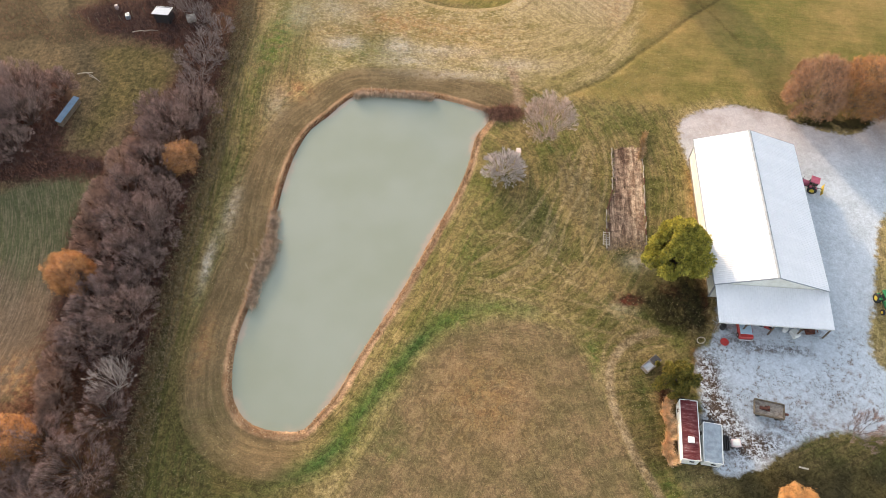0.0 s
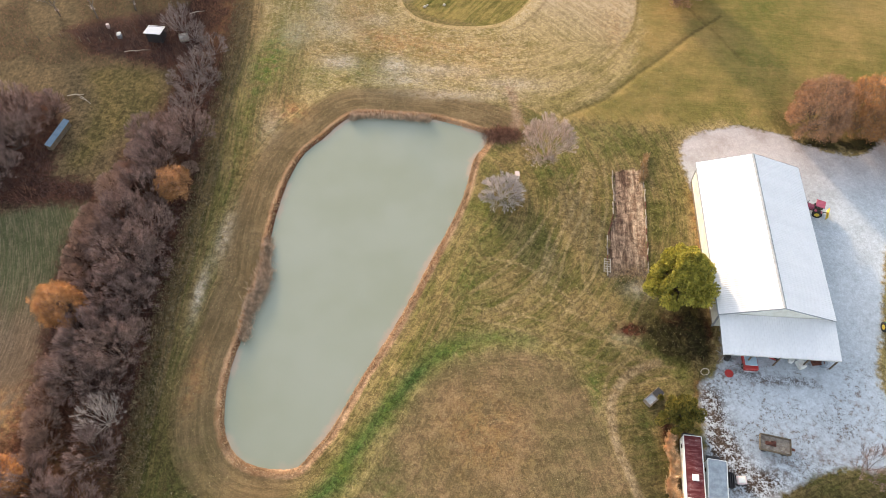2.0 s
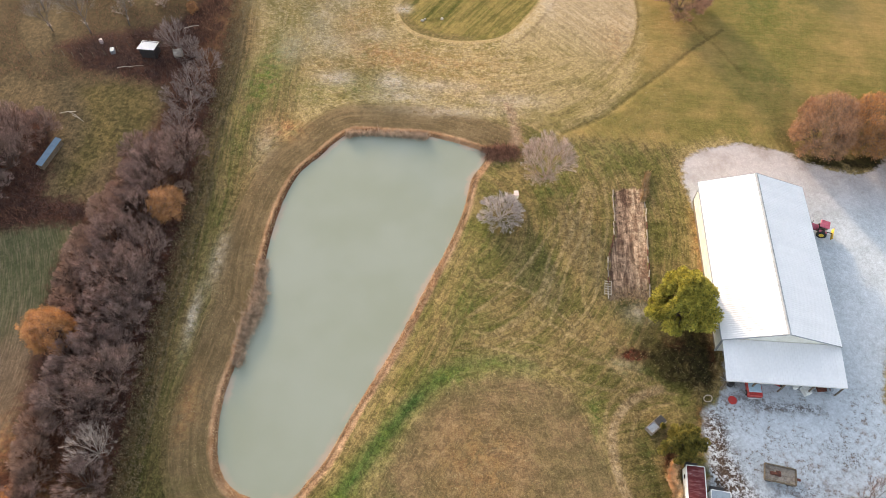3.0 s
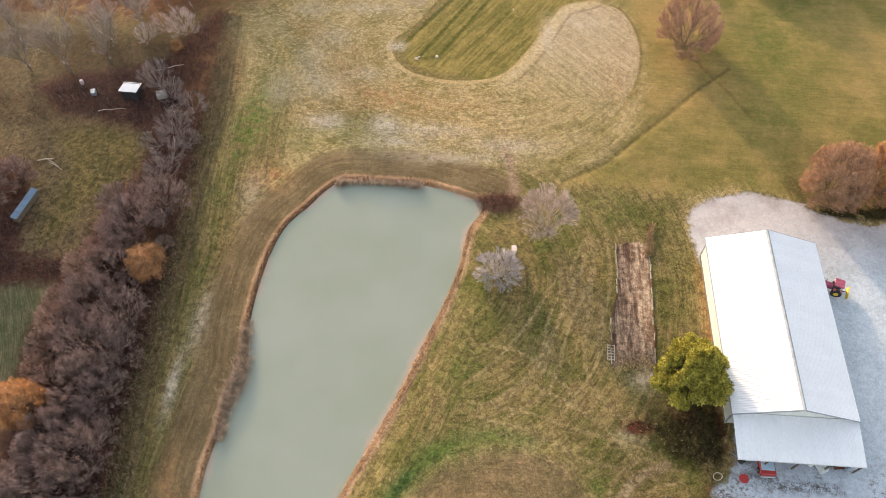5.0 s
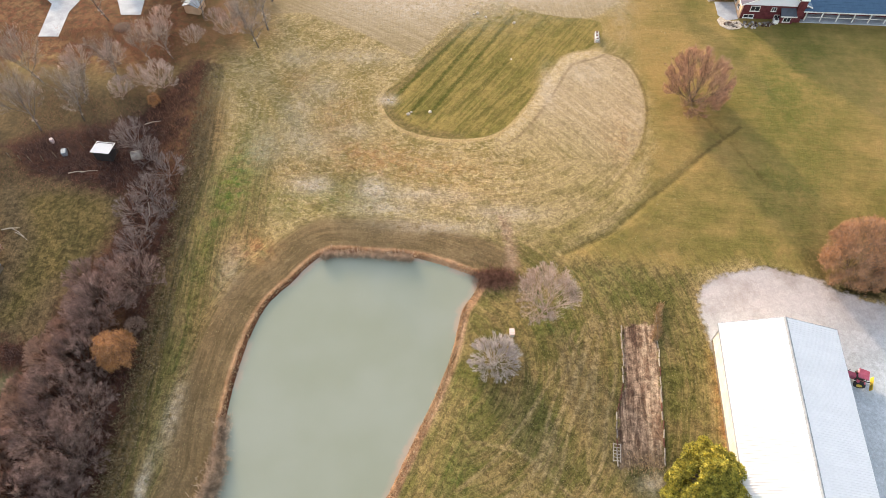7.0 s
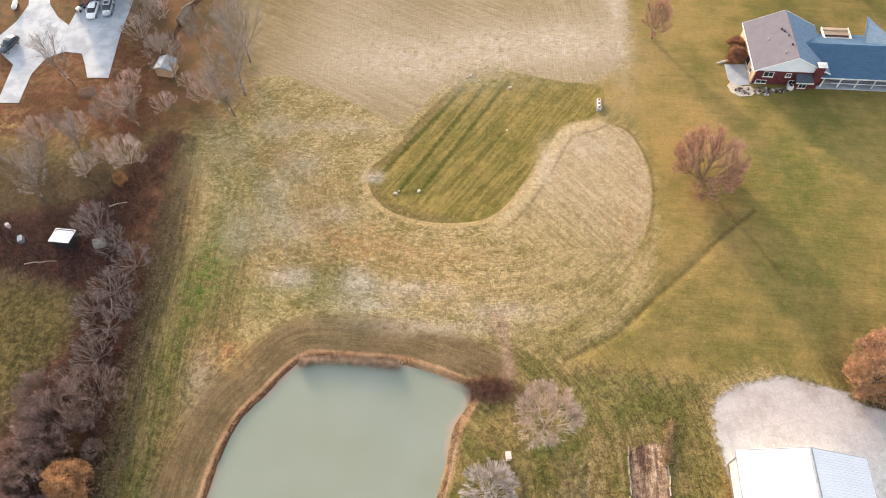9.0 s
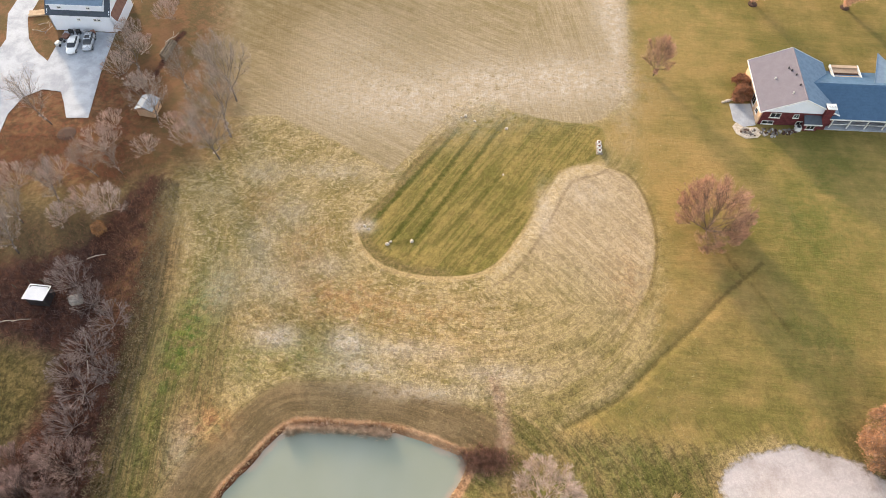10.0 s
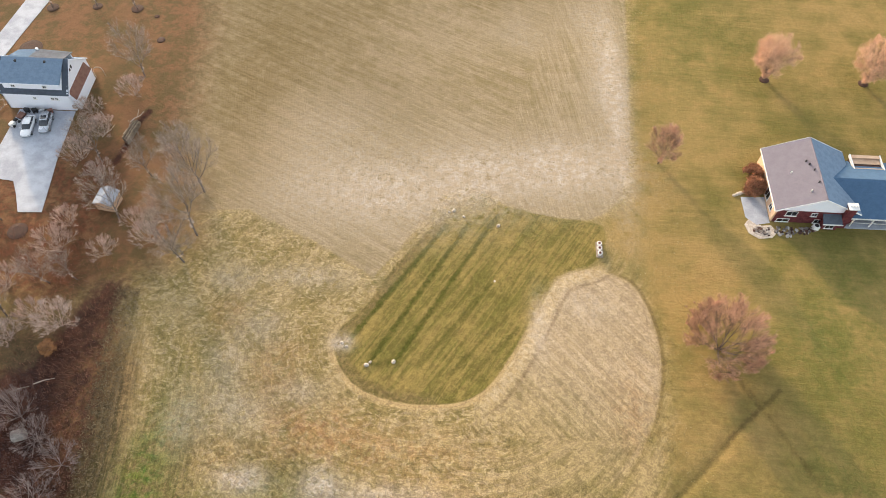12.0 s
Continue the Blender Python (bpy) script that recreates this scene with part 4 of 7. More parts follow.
# ---- the machine shed ----
def ribbed(width, length, rib=0.3, high=0.03):
    """A metal sheet along +y, ribs running along it, its face up."""
    sh, xs = Mesh(), [0.0]
    x = 0.0
    while x < width - 1e-6:
        xs += [x + rib - 0.09, x + rib - 0.06, x + rib - 0.02, x + rib]
        x += rib
    zs = [0.0]
    for _ in range(round(width / rib)):
        zs += [0.0, high, high, 0.0]
    for a, b, za, zb in zip(xs, xs[1:], zs, zs[1:]):
        sh.quad((a, 0, za), (b, 0, zb), (b, length, zb), (a, length, za))
    sh.quad((0, 0, -0.02), (0, length, -0.02), (width, length, -0.02), (width, 0, -0.02))
    return sh


def frame_of(origin, ex, ey):
    """The pose whose x and y run along ex and ey."""
    ex, ey = Vector(ex).normalized(), Vector(ey)
    ey = (ey - ex * ey.dot(ex)).normalized()
    ez = ex.cross(ey)
    return Matrix.Translation(origin) @ Matrix((ex, ey, ez)).transposed().to_4x4()


def sheets(parent, name, material, origin, ex, ey, run, length, label, count):
    """A roof slope of separate sheets, side by side along ex."""
    width = run / count
    me = ribbed(width - 0.004, length, (width - 0.004) / 3).data(name)
    me.materials.append(M[material])
    base = frame_of(origin, ex, ey)
    for i in range(count):
        ob = part(name, me, material, parent, label if i == 0 else "")
        ob.matrix_basis = base @ Matrix.Translation((i * width, 0, 0))


def machine_shed():
    x0, x1, xr, y0, y1 = 33.55, 49.05, 41.25, 51.3, 77.5
    ze, zr, g = 4.62, 7.35, 0.55
    barn = thing("machine_shed", "long white metal machine shed with a gabled roof and open lean-to", "barn")
    slope_w, slope_e = math.hypot(xr - x0, zr - ze), math.hypot(x1 - xr, zr - ze)
    sheets(barn, "roof_sheet", "white_metal", (x0, y1, ze), (0, -1, 0), (xr - x0, 0, zr - ze), y1 - y0, slope_w, "white ribbed metal roof sheet", 28)
    sheets(barn, "roof_sheet", "white_metal", (x1, y0, ze), (0, 1, 0), (xr - x1, 0, zr - ze), y1 - y0, slope_e, "white ribbed metal roof sheet", 28)
    cap = Mesh()
    cap.slab([(xr - 0.22, y0 - 0.03, zr - 0.03), (xr, y0 - 0.03, zr + 0.07), (xr, y1 + 0.03, zr + 0.07), (xr - 0.22, y1 + 0.03, zr - 0.03)], 0.02)
    cap.slab([(xr, y0 - 0.03, zr + 0.07), (xr + 0.22, y0 - 0.03, zr - 0.03), (xr + 0.22, y1 + 0.03, zr - 0.03), (xr, y1 + 0.03, zr + 0.07)], 0.02)
    part("ridge_cap", cap, "trim_grey", barn, "grey metal ridge cap")
    for y, d in ((y0, -1), (y1, 1)):
        for a, za in ((x0, ze), (x1, ze)):
            rake = Mesh().tube([(a, y + d * 0.03, za - 0.08), (xr, y + d * 0.03, zr - 0.08)], [0.11, 0.11], 4)
            part("rake_trim", rake, "trim_grey", barn, "grey rake trim")
    for a in (x0, x1):
        part("gutter", Mesh().box(a - 0.09, y0, ze - 0.16, a + 0.05, y1, ze - 0.02), "trim_grey", barn, "grey eave gutter")
    wx0, wx1, wy0, wy1 = x0 + 0.42, x1 - 0.42, y0 + 0.35, y1 - 0.45
    top = ze - 0.05

    def clad(name, a, b, height, label=""):
        """A ribbed wall from a to b on the plan, its face to the right of the way."""
        a, b = Vector((*a, g - 0.3)), Vector((*b, g - 0.3))
        run = (b - a).length
        me = ribbed(run, height, run / max(1, round(run / 0.3)), 0.025)
        ob = part(name, me, "wall_metal", barn, label)
        ob.matrix_basis = frame_of(a, b - a, (0, 0, 1))

    clad("wall", (wx0, wy1), (wx0, wy0), top - g + 0.3, "cream-white ribbed metal side wall")
    clad("wall", (wx1, wy0), (wx1, wy1), top - g + 0.3, "white ribbed metal side wall")
    for y in (wy0, wy1):
        gable = Mesh().slab([(wx0, y, g - 0.3), (wx1, y, g - 0.3), (wx1, y, top), (xr, y, zr - 0.2), (wx0, y, top)], 0.12, Vector((0, -1, 0)))
        part("gable_wall", gable, "wall_metal", barn, "white metal gable wall")
    # sliding doors
    for a, b in ((37.2, 41.2), (41.3, 45.3)):
        door = Mesh().box(a, wy1 + 0.03, g, b, wy1 + 0.1, g + 3.6)
        part("sliding_door", door, "white_metal", barn, "white sliding door")
    for x in (wx0, wx1):
        for y in (wy0, wy1):
            part("corner_trim", Mesh().box(x - 0.1, y - 0.1, g - 0.3, x + 0.1, y + 0.1, top - 0.02), "trim_grey", barn, "grey corner trim")
    part("base_board", Mesh().box(wx0 - 0.05, wy0, g - 0.3, wx0 + 0.02, wy1, g + 0.25), "timber", barn, "brown base board")
    # lean-to
    lx0, lx1, ly, lt, lb = 33.72, 49.02, 45.98, 4.35, 3.65
    top_y = y0 + 0.28
    sheets(barn, "lean_to_sheet", "white_metal", (lx0, ly, lb), (1, 0, 0), (0, top_y - ly, lt - lb), lx1 - lx0, math.hypot(top_y - ly, lt - lb), "smooth white metal lean-to sheet", 16)
    part("lean_to_fascia", Mesh().box(lx0, ly - 0.03, lb - 0.22, lx1, ly + 0.05, lb - 0.03), "white_paint", barn, "white fascia board")
    for i in range(5):
        x = lx0 + 0.25 + i * (lx1 - lx0 - 0.5) / 4
        post = part("post", Mesh().box(x - 0.08, ly + 0.12, g - 0.2, x + 0.08, ly + 0.28, lb - 0.1), "timber", barn, "square timber post")
        if i in (0, 1, 4):
            part("brace", Mesh().tube([(x, ly + 0.2, g + 2.0), (x + (0.9 if i < 4 else -0.9), ly + 0.2, lb - 0.12)], [0.05, 0.05], 4), "old_wood", post, "grey diagonal brace")
    for i in range(9):
        x = lx0 + 0.2 + i * (lx1 - lx0 - 0.4) / 8
        part("rafter", Mesh().slab([(x - 0.04, ly, lb - 0.06), (x + 0.04, ly, lb - 0.06), (x + 0.04, top_y, lt - 0.06), (x - 0.04, top_y, lt - 0.06)], 0.18), "timber", barn, "timber rafter")
    return barn


machine_shed()
FARM = 0.62


def utility_truck():
    """A small red farm truck parked nose out under the lean-to."""
    t = thing("farm_truck", "red farm pickup with a pale blue bed cover, under the lean-to", "truck", (38.0, 47.0, FARM), 0)
    body = Mesh().box(-0.95, -2.1, 0.45, 0.95, 2.3, 1.05, 0.12)
    body.box(-0.85, 0.2, 1.05, 0.85, 2.1, 1.72, 0.22)
    part("body", body, "red_paint", t)
    part("bed_cover", Mesh().box(-0.8, -1.55, 1.06, 0.82, -0.1, 1.14, 0.04), "pale_blue", t, "pale blue bed cover")
    part("windscreen", Mesh().slab([(-0.7, 2.12, 1.1), (-0.7, 1.95, 1.62), (0.7, 1.95, 1.62), (0.7, 2.12, 1.1)], 0.02), "glass_dark", t, "dark glass")
    part("bumper", Mesh().box(-0.9, -2.28, 0.45, 0.9, -2.1, 0.65, 0.04), "steel", t, "steel bumper")
    for x in (-0.88, 0.88):
        for y in (-1.4, 1.5):
            w = part("wheel", Mesh().wheel((x, y, 0.38), (1, 0, 0), 0.38, 0.24), "rubber", t, "black tyre", True)
            part("rim", Mesh().wheel((x * 1.1, y, 0.38), (1, 0, 0), 0.2, 0.1, 10), "steel", w)


def tractor(at, turn, paint, accent, label, tail=True):
    t = thing("tractor", label, "tractor", at, turn)
    part("hood", Mesh().box(-0.38, 0.2, 0.85, 0.38, 2.0, 1.4, 0.12), paint, t)
    part("chassis", Mesh().box(-0.25, -0.9, 0.55, 0.25, 1.9, 0.9, 0.05), "dark_metal", t)
    part("fender", Mesh().box(-0.95, -1.0, 1.25, -0.5, 0.1, 1.38, 0.06), paint, t)
    part("fender", Mesh().box(0.5, -1.0, 1.25, 0.95, 0.1, 1.38, 0.06), paint, t)
    part("seat", Mesh().box(-0.28, -0.75, 1.15, 0.28, -0.25, 1.3, 0.06).box(-0.28, -0.85, 1.2, 0.28, -0.72, 1.65, 0.05), "rubber", t, "black seat")
    part("canopy", Mesh().box(-0.7, -1.0, 2.2, 0.7, 0.35, 2.3, 0.06), paint, t, "flat roof canopy")
    for x in (-0.6, 0.6):
        part("canopy_post", Mesh().tube([(x, -0.85, 1.3), (x, -0.8, 2.22)], [0.035, 0.035], 6), "dark_metal", t)
    part("steering_wheel", Mesh().wheel((0, 0.15, 1.5), (0, -0.4, 1), 0.2, 0.04, 12), "dark_metal", t)
    part("exhaust", Mesh().tube([(0.2, 1.3, 1.35), (0.2, 1.3, 2.0)], [0.04, 0.04], 6), "dark_metal", t)
    for x in (-0.78, 0.78):
        w = part("rear_wheel", Mesh().wheel((x, -0.5, 0.72), (1, 0, 0), 0.72, 0.42, 18), "rubber", t, "big black tyre", True)
        part("rim", Mesh().wheel((x * 1.06, -0.5, 0.72), (1, 0, 0), 0.36, 0.4, 12), accent, w)
        w = part("front_wheel", Mesh().wheel((x * 0.85, 1.6, 0.42), (1, 0, 0), 0.42, 0.26, 14), "rubber", t, "black tyre", True)
        part("rim", Mesh().wheel((x * 0.92, 1.6, 0.42), (1, 0, 0), 0.2, 0.24, 10), accent, w)
    if tail:
        b = Mesh().tube([(0, -1.0, 0.6), (0, -1.9, 0.75)], [0.07, 0.07], 6)
        part("hitch_arm", b, "dark_metal", t)
        part("blade", Mesh().slab([(-1.0, -1.95, 0.3), (1.0, -1.95, 0.3), (1.0, -2.1, 0.95), (-1.0, -2.1, 0.95)], 0.05), "yellow_paint", t, "yellow rear blade")


def under_lean_to():
    utility_truck()
    t = thing("red_mower", "red riding mower in the shade of the lean-to", "mower", (41.4, 47.6, FARM), 70)
    part("hood", Mesh().box(-0.4, 0.2, 0.35, 0.4, 1.1, 0.85, 0.12), "red_paint", t)
    part("deck", Mesh().box(-0.65, -0.6, 0.2, 0.65, 0.35, 0.42, 0.08), "red_paint", t)
    part("seat", Mesh().box(-0.28, -0.6, 0.6, 0.28, -0.1, 0.8, 0.06), "rubber", t)
    for x in (-0.5, 0.5):
        for y, r in ((-0.5, 0.28), (0.8, 0.2)):
            part("wheel", Mesh().wheel((x, y, r), (1, 0, 0), r, 0.2, 12), "rubber", t, "", True)
    t = thing("red_cart", "faded red steel farm cart", "cart", (46.9, 47.4, FARM), 8)
    part("bed", Mesh().box(-0.8, -1.1, 0.6, 0.8, 1.1, 0.7).box(-0.8, -1.1, 0.7, -0.75, 1.1, 1.0).box(0.75, -1.1, 0.7, 0.8, 1.1, 1.0), "rust", t)
    for x in (-0.85, 0.85):
        part("wheel", Mesh().wheel((x, 0, 0.35), (1, 0, 0), 0.35, 0.18), "rubber", t, "", True)
    ob = Mesh().box(-0.45, -0.6, 0, 0.45, 0.6, 0.75, 0.05)
    lone("feed_bin", ob, "white_paint", "grey-white feed bin standing tilted by the posts", "bin", at=pose(44.9, 46.4, FARM + 0.02, 0, 0, 24))
    for x, y, s, mat, name, label in ((43.7, 46.9, 0.35, "white_paint", "bucket", "white plastic bucket"), (35.2, 46.7, 0.4, "dark_metal", "oil_drum", "dark oil drum"),
                                      (36.0, 46.5, 0.3, "steel", "milk_can", "dull steel can"), (47.9, 46.6, 0.42, "grey_sheet", "water_tank", "grey water tank"), (48.3, 47.8, 0.4, "pale_blue", "blue_drum", "blue plastic drum")):
        lone(name, Mesh().tube([(0, 0, 0), (0, 0, 0.08), (0, 0, s * 2), (0, 0, s * 2.1)], [s * 0.9, s, s, s * 0.88], 14), mat, label + " under the lean-to", "container", smooth=False, at=pose(x, y, FARM))
    for i in range(7):
        lone("scrap_pipe", Mesh().tube([(0, 0, 0.05), (1.8, 0.1, 0.5)], [0.04, 0.04], 6), "steel" if i % 2 else "old_wood", "loose pipe leaning by the posts", "pipe", "pipes under the lean-to", at=pose(34.2 + 0.25 * i, 46.2 + 0.12 * i, FARM, 0, 0, 35 + 23 * i))


under_lean_to()
tractor((51.8, 72.3, 0.6), 70, "faded_red", "yellow_paint", "faded red tractor with a yellow rear blade beside the shed")
tractor((58.2, 52.3, 0.6), 188, "green_paint", "yellow_paint", "green tractor parked on the grass verge", False)


def fire_ring_and_drum():
    lone("red_fire_bowl", Mesh().tube([(0, 0, 0), (0, 0, 0.25), (0, 0, 0.3), (0, 0, 0.22)], [0.3, 0.55, 0.58, 0.4], 18), "red_paint", "round red steel bowl on the gravel", "bowl", at=pose(*spot(35.2, 44.5)))
    t = thing("bent_frame", "bent pale metal frame lying in the grass", "scrap", spot(32.1, 44.6), 20)
    for i in range(5):
        a = i * 1.2
        pts = [(0.55 * math.cos(a + k * 0.5), 0.45 * math.sin(a + k * 0.5), 0.1 + 0.16 * math.sin(k * 1.1 + i)) for k in range(6)]
        part("bar", Mesh().tube(pts, [0.045] * 6, 5), "pale_stone", t)


fire_ring_and_drum()


# ---- the old trailers and the yard ----
def rusty_roof():
    k = Nodes("rusty_roof", 0.75, 0.15, 0.3)
    p = k.split(k.xyz)
    bands = k.noise(1.0, 4.0, k.vec(k.m("MULTIPLY", p[0], 0.5), k.m("MULTIPLY", p[1], 2.4), 0.0), 0.7)
    fine = k.noise(9.0, 4.0, k.xyz)
    col = k.mix(k.step(bands, 0.42, 0.6), tone(112, 44, 44), tone(150, 92, 88))
    col = k.mix(k.step(k.m("MULTIPLY_ADD", bands, 0.6, k.m("MULTIPLY", fine, 0.4)), 0.56, 0.66), col, tone(206, 190, 186))
    col = k.mix(k.step(fine, 0.6, 0.72), col, tone(84, 36, 36))
    k.color(col).bump(fine, 0.004)
    return k.mat


def box_trailer(name, label, at, turn, w, l, h, roof, roof_label, vent, step=0.45):
    t = thing(name, label, "trailer", at, turn)
    body = Mesh().box(-w / 2, -l / 2, step, w / 2, l / 2, h - 0.06, 0.06)
    part("body", body, "white_paint", t, "dirty white sheet-metal body")
    for i in range(1, 6):
        y = -l / 2 + i * l / 6
        for s in (-1, 1):
            part("rib", Mesh().box(s * w / 2 - 0.02, y - 0.03, step + 0.05, s * w / 2 + 0.02, y + 0.03, h - 0.1), "white_paint", t)
    top = Mesh()
    n = 16
    for i in range(2 * n + 2):
        y = -l / 2 + (i // 2) * l / n
        lift = 0.012 if ((i + 1) // 2) % 2 else 0.0
        for j in range(7):
            u = -w / 2 + j * w / 6
            top.v.append((u, y, h - 0.06 + 0.07 * math.cos(u / w * math.pi) + lift))
    top.f = [(7 * i + j, 7 * i + j + 1, 7 * i + j + 8, 7 * i + j + 7) for i in range(2 * n + 1) for j in range(6)]
    part("roof", top, roof, t, roof_label)
    for s in (-1, 1):
        part("roof_edge", Mesh().box(s * w / 2 - 0.05, -l / 2, h - 0.1, s * w / 2 + 0.05, l / 2, h + 0.005), "white_paint", t, "white roof edge")
        part("roof_edge", Mesh().box(-w / 2 + 0.05, s * l / 2 - 0.05, h - 0.1, w / 2 - 0.05, s * l / 2 + 0.05, h + 0.005), "white_paint", t)
    if vent:
        part("roof_vent", Mesh().box(-0.4 + 0.05, -1.75, h, 0.4 + 0.05, -0.95, h + 0.16, 0.05), "white_paint", t, "white roof vent")
    for y in (-l / 2 + 0.9, l / 2 - 1.0):
        for s in (-1, 1):
            part("wheel", Mesh().wheel((s * (w / 2 - 0.15), y, 0.36), (1, 0, 0), 0.36, 0.22), "rubber", t, "", True)
    part("window", Mesh().box(-w / 2 - 0.03, l / 2 - 1.4, h - 1.2, -w / 2 + 0.02, l / 2 - 0.9, h - 0.7), "glass_dark", t, "small dark window")
    part("window", Mesh().box(-0.1, -l / 2 - 0.03, h - 1.0, 0.5, -l / 2 + 0.02, h - 0.6), "glass_dark", t, "small dark window")
    part("chassis", Mesh().box(-w / 2 + 0.3, -l / 2, 0.28, w / 2 - 0.3, l / 2 + 0.9, step + 0.02), "dark_metal", t)
    return t


TRAILER_Z = ground_z(29, 31)
box_trailer("box_trailer", "old white box trailer with a rust-streaked red roof", (28.55, 31.15, TRAILER_Z - 0.02), -2.9, 2.2, 7.65, 2.25, rusty_roof(), "rust-red streaked metal roof", True)
box_trailer("grey_trailer", "short white trailer with a flat grey roof", (31.3, 29.75, TRAILER_Z - 0.02), -5.5, 2.3, 5.0, 1.95, "grey_sheet", "flat blue-grey metal roof", False)
lone("trailer_steps", Mesh().box(-0.35, -0.6, 0, 0.35, 0.6, 0.3).box(-0.35, -0.2, 0.3, 0.35, 0.6, 0.6), "old_wood", "weathered wooden steps beside the trailer", "steps", at=pose(30.15, 33.3, TRAILER_Z, 0, 0, -3))


def hay_wagon():
    t = thing("hay_wagon", "old rusty low-sided farm wagon with a worn plank bed", "wagon", spot(39.35, 35.0), -9)
    w, l, h = 2.0, 3.7, 0.85
    for i in range(9):
        y = -w / 2 + i * w / 9
        part("plank", Mesh().box(-l / 2, y + 0.01, h - 0.05 + 0.006 * (i % 3), l / 2, y + w / 9 - 0.01, h, 0.008), "old_wood", t, "grey worn plank" if i == 0 else "")
    for s in (-1, 1):
        part("side_rail", Mesh().box(-l / 2, s * w / 2 - 0.04, h - 0.1, l / 2, s * w / 2 + 0.04, h + 0.36), "timber", t, "dark plank side")
        part("end_rail", Mesh().box(s * l / 2 - 0.04, -w / 2 + 0.05, h - 0.1, s * l / 2 + 0.04, w / 2 - 0.05, h + 0.34), "timber", t)
        for x in (-1.2, 1.2):
            part("wheel", Mesh().wheel((x, s * 0.8, 0.36), (0, 1, 0), 0.36, 0.2), "rubber", t, "", True)
    part("axle_frame", Mesh().box(-1.7, -0.15, 0.4, 2.6, 0.15, 0.55), "rust", t)
    lone("scrap_heap", Mesh().box(-0.7, -0.3, 0, 0.3, 0.1, 0.18, 0.03).box(-0.1, -0.2, 0.18, 0.5, 0.25, 0.3, 0.03).box(0.2, -0.35, 0, 0.6, 0.2, 0.12, 0.02), "rust", "rusty scrap lying on the wagon bed", "scrap",
         at=pose(38.9, 35.15, ground_z(39.35, 35) + h + 0.02, 0, 0, -9))


hay_wagon()


def yard_things():
    t = thing("small_cart", "small pink and white garden cart on the gravel", "cart", spot(34.7, 30.4), 4)
    part("tub", Mesh().box(-0.6, -0.5, 0.3, 0.6, 0.5, 0.62, 0.1), "pink_white", t)
    part("lining", Mesh().box(-0.45, -0.36, 0.6, 0.45, 0.3, 0.66, 0.05), "white_paint", t, "white lid")
    part("handle", Mesh().tube([(0.55, 0, 0.45), (1.05, 0.05, 0.75)], [0.03, 0.03], 5), "dark_metal", t)
    for x in (-0.4, 0.4):
        for y in (-0.5, 0.5):
            part("wheel", Mesh().wheel((x, y, 0.2), (0, 1, 0), 0.2, 0.12, 10), "rubber", t, "", True)
    t = thing("tyre_rack", "dark metal rack standing by the grey trailer", "rack", spot(33.45, 30.3), -4)
    for i in range(3):
        part("bar", Mesh().box(-0.3 + i * 0.24, -0.9, 0, -0.22 + i * 0.24, 0.9, 0.9), "dark_metal", t)
    part("shelf", Mesh().box(-0.3, -0.85, 0.45, 0.26, 0.85, 0.5), "dark_metal", t)
    t = thing("compost_bin", "grey wooden pallet bin beside the juniper", "bin", spot(24.9, 40.4), 42)
    for y in (-0.55, 0.55):
        part("side", Mesh().box(-1.3, y - 0.04, 0, 1.3, y + 0.04, 0.8), "old_wood", t, "weathered plank side")
    for x in (-1.3, 0.1, 1.3):
        part("end", Mesh().box(x - 0.04, -0.5, 0, x + 0.04, 0.5, 0.8), "old_wood", t)
    part("lid", Mesh().box(0.15, -0.5, 0.8, 1.35, 0.55, 0.87, 0.02), "dark_metal", t, "dark sheet lid")
    part("board", Mesh().box(-1.28, -0.45, 0.6, 0.1, 0.45, 0.66), "steel", t, "grey sheet cover")
    t = thing("bee_hive", "small white box stand under the pale shrub", "box", spot(6.5, 76.3), 8)
    part("cabinet", Mesh().box(-0.28, -0.45, 0.15, 0.32, 0.45, 0.95, 0.03), "white_paint", t)
    part("lid", Mesh().box(-0.34, -0.5, 0.95, 0.38, 0.5, 1.03, 0.02), "pink_white", t, "pinkish lid")
    part("foot_block", Mesh().box(-0.25, -0.4, 0, 0.28, 0.4, 0.15), "timber", t)
    lone("fallen_board", Mesh().box(-0.6, -0.1, 0, 0.6, 0.1, 0.05), "pale_stone", "pale board lying on the grass", "board", at=pose(42.8, 28.0, ground_z(42.8, 28) + 0.01, 0, 0, -10))
    # garden bed edging
    bed = thing("garden_edging", "weathered boards and stones edging the garden bed", "edging")
    rng = random.Random(4)
    for line in ([(21.8, 78.7), (21.5, 70), (20.3, 66), (20.0, 58.8)], [(26.7, 80.8), (26.7, 79.3), (26.4, 70), (25.9, 59.2)]):
        for (ax, ay), (bx, by) in zip(line, line[1:]):
            n = max(1, int(math.hypot(bx - ax, by - ay) / 1.2))
            for i in range(n):
                u = (i + 0.5) / n
                x, y = ax + (bx - ax) * u, ay + (by - ay) * u
                ob = part("edge_board", Mesh().box(-0.07, -0.55, -0.05, 0.07, 0.55, 0.2, 0.02), rng.choice(["old_wood", "pale_stone", "rust"]), bed)
                ob.matrix_basis = pose(x + rng.uniform(-0.1, 0.1), y, ground_z(x, y), rng.uniform(-3, 3), 0, math.degrees(math.atan2(by - ay, bx - ax)) - 90 + rng.uniform(-7, 7))
    t = thing("garden_trellis", "pale wooden trellis lying beside the garden bed", "trellis", spot(20.0, 60.6), -4)
    for x in (-0.45, 0.45):
        part("rail", Mesh().box(x - 0.05, -1.2, 0.02, x + 0.05, 1.2, 0.1), "pale_stone", t)
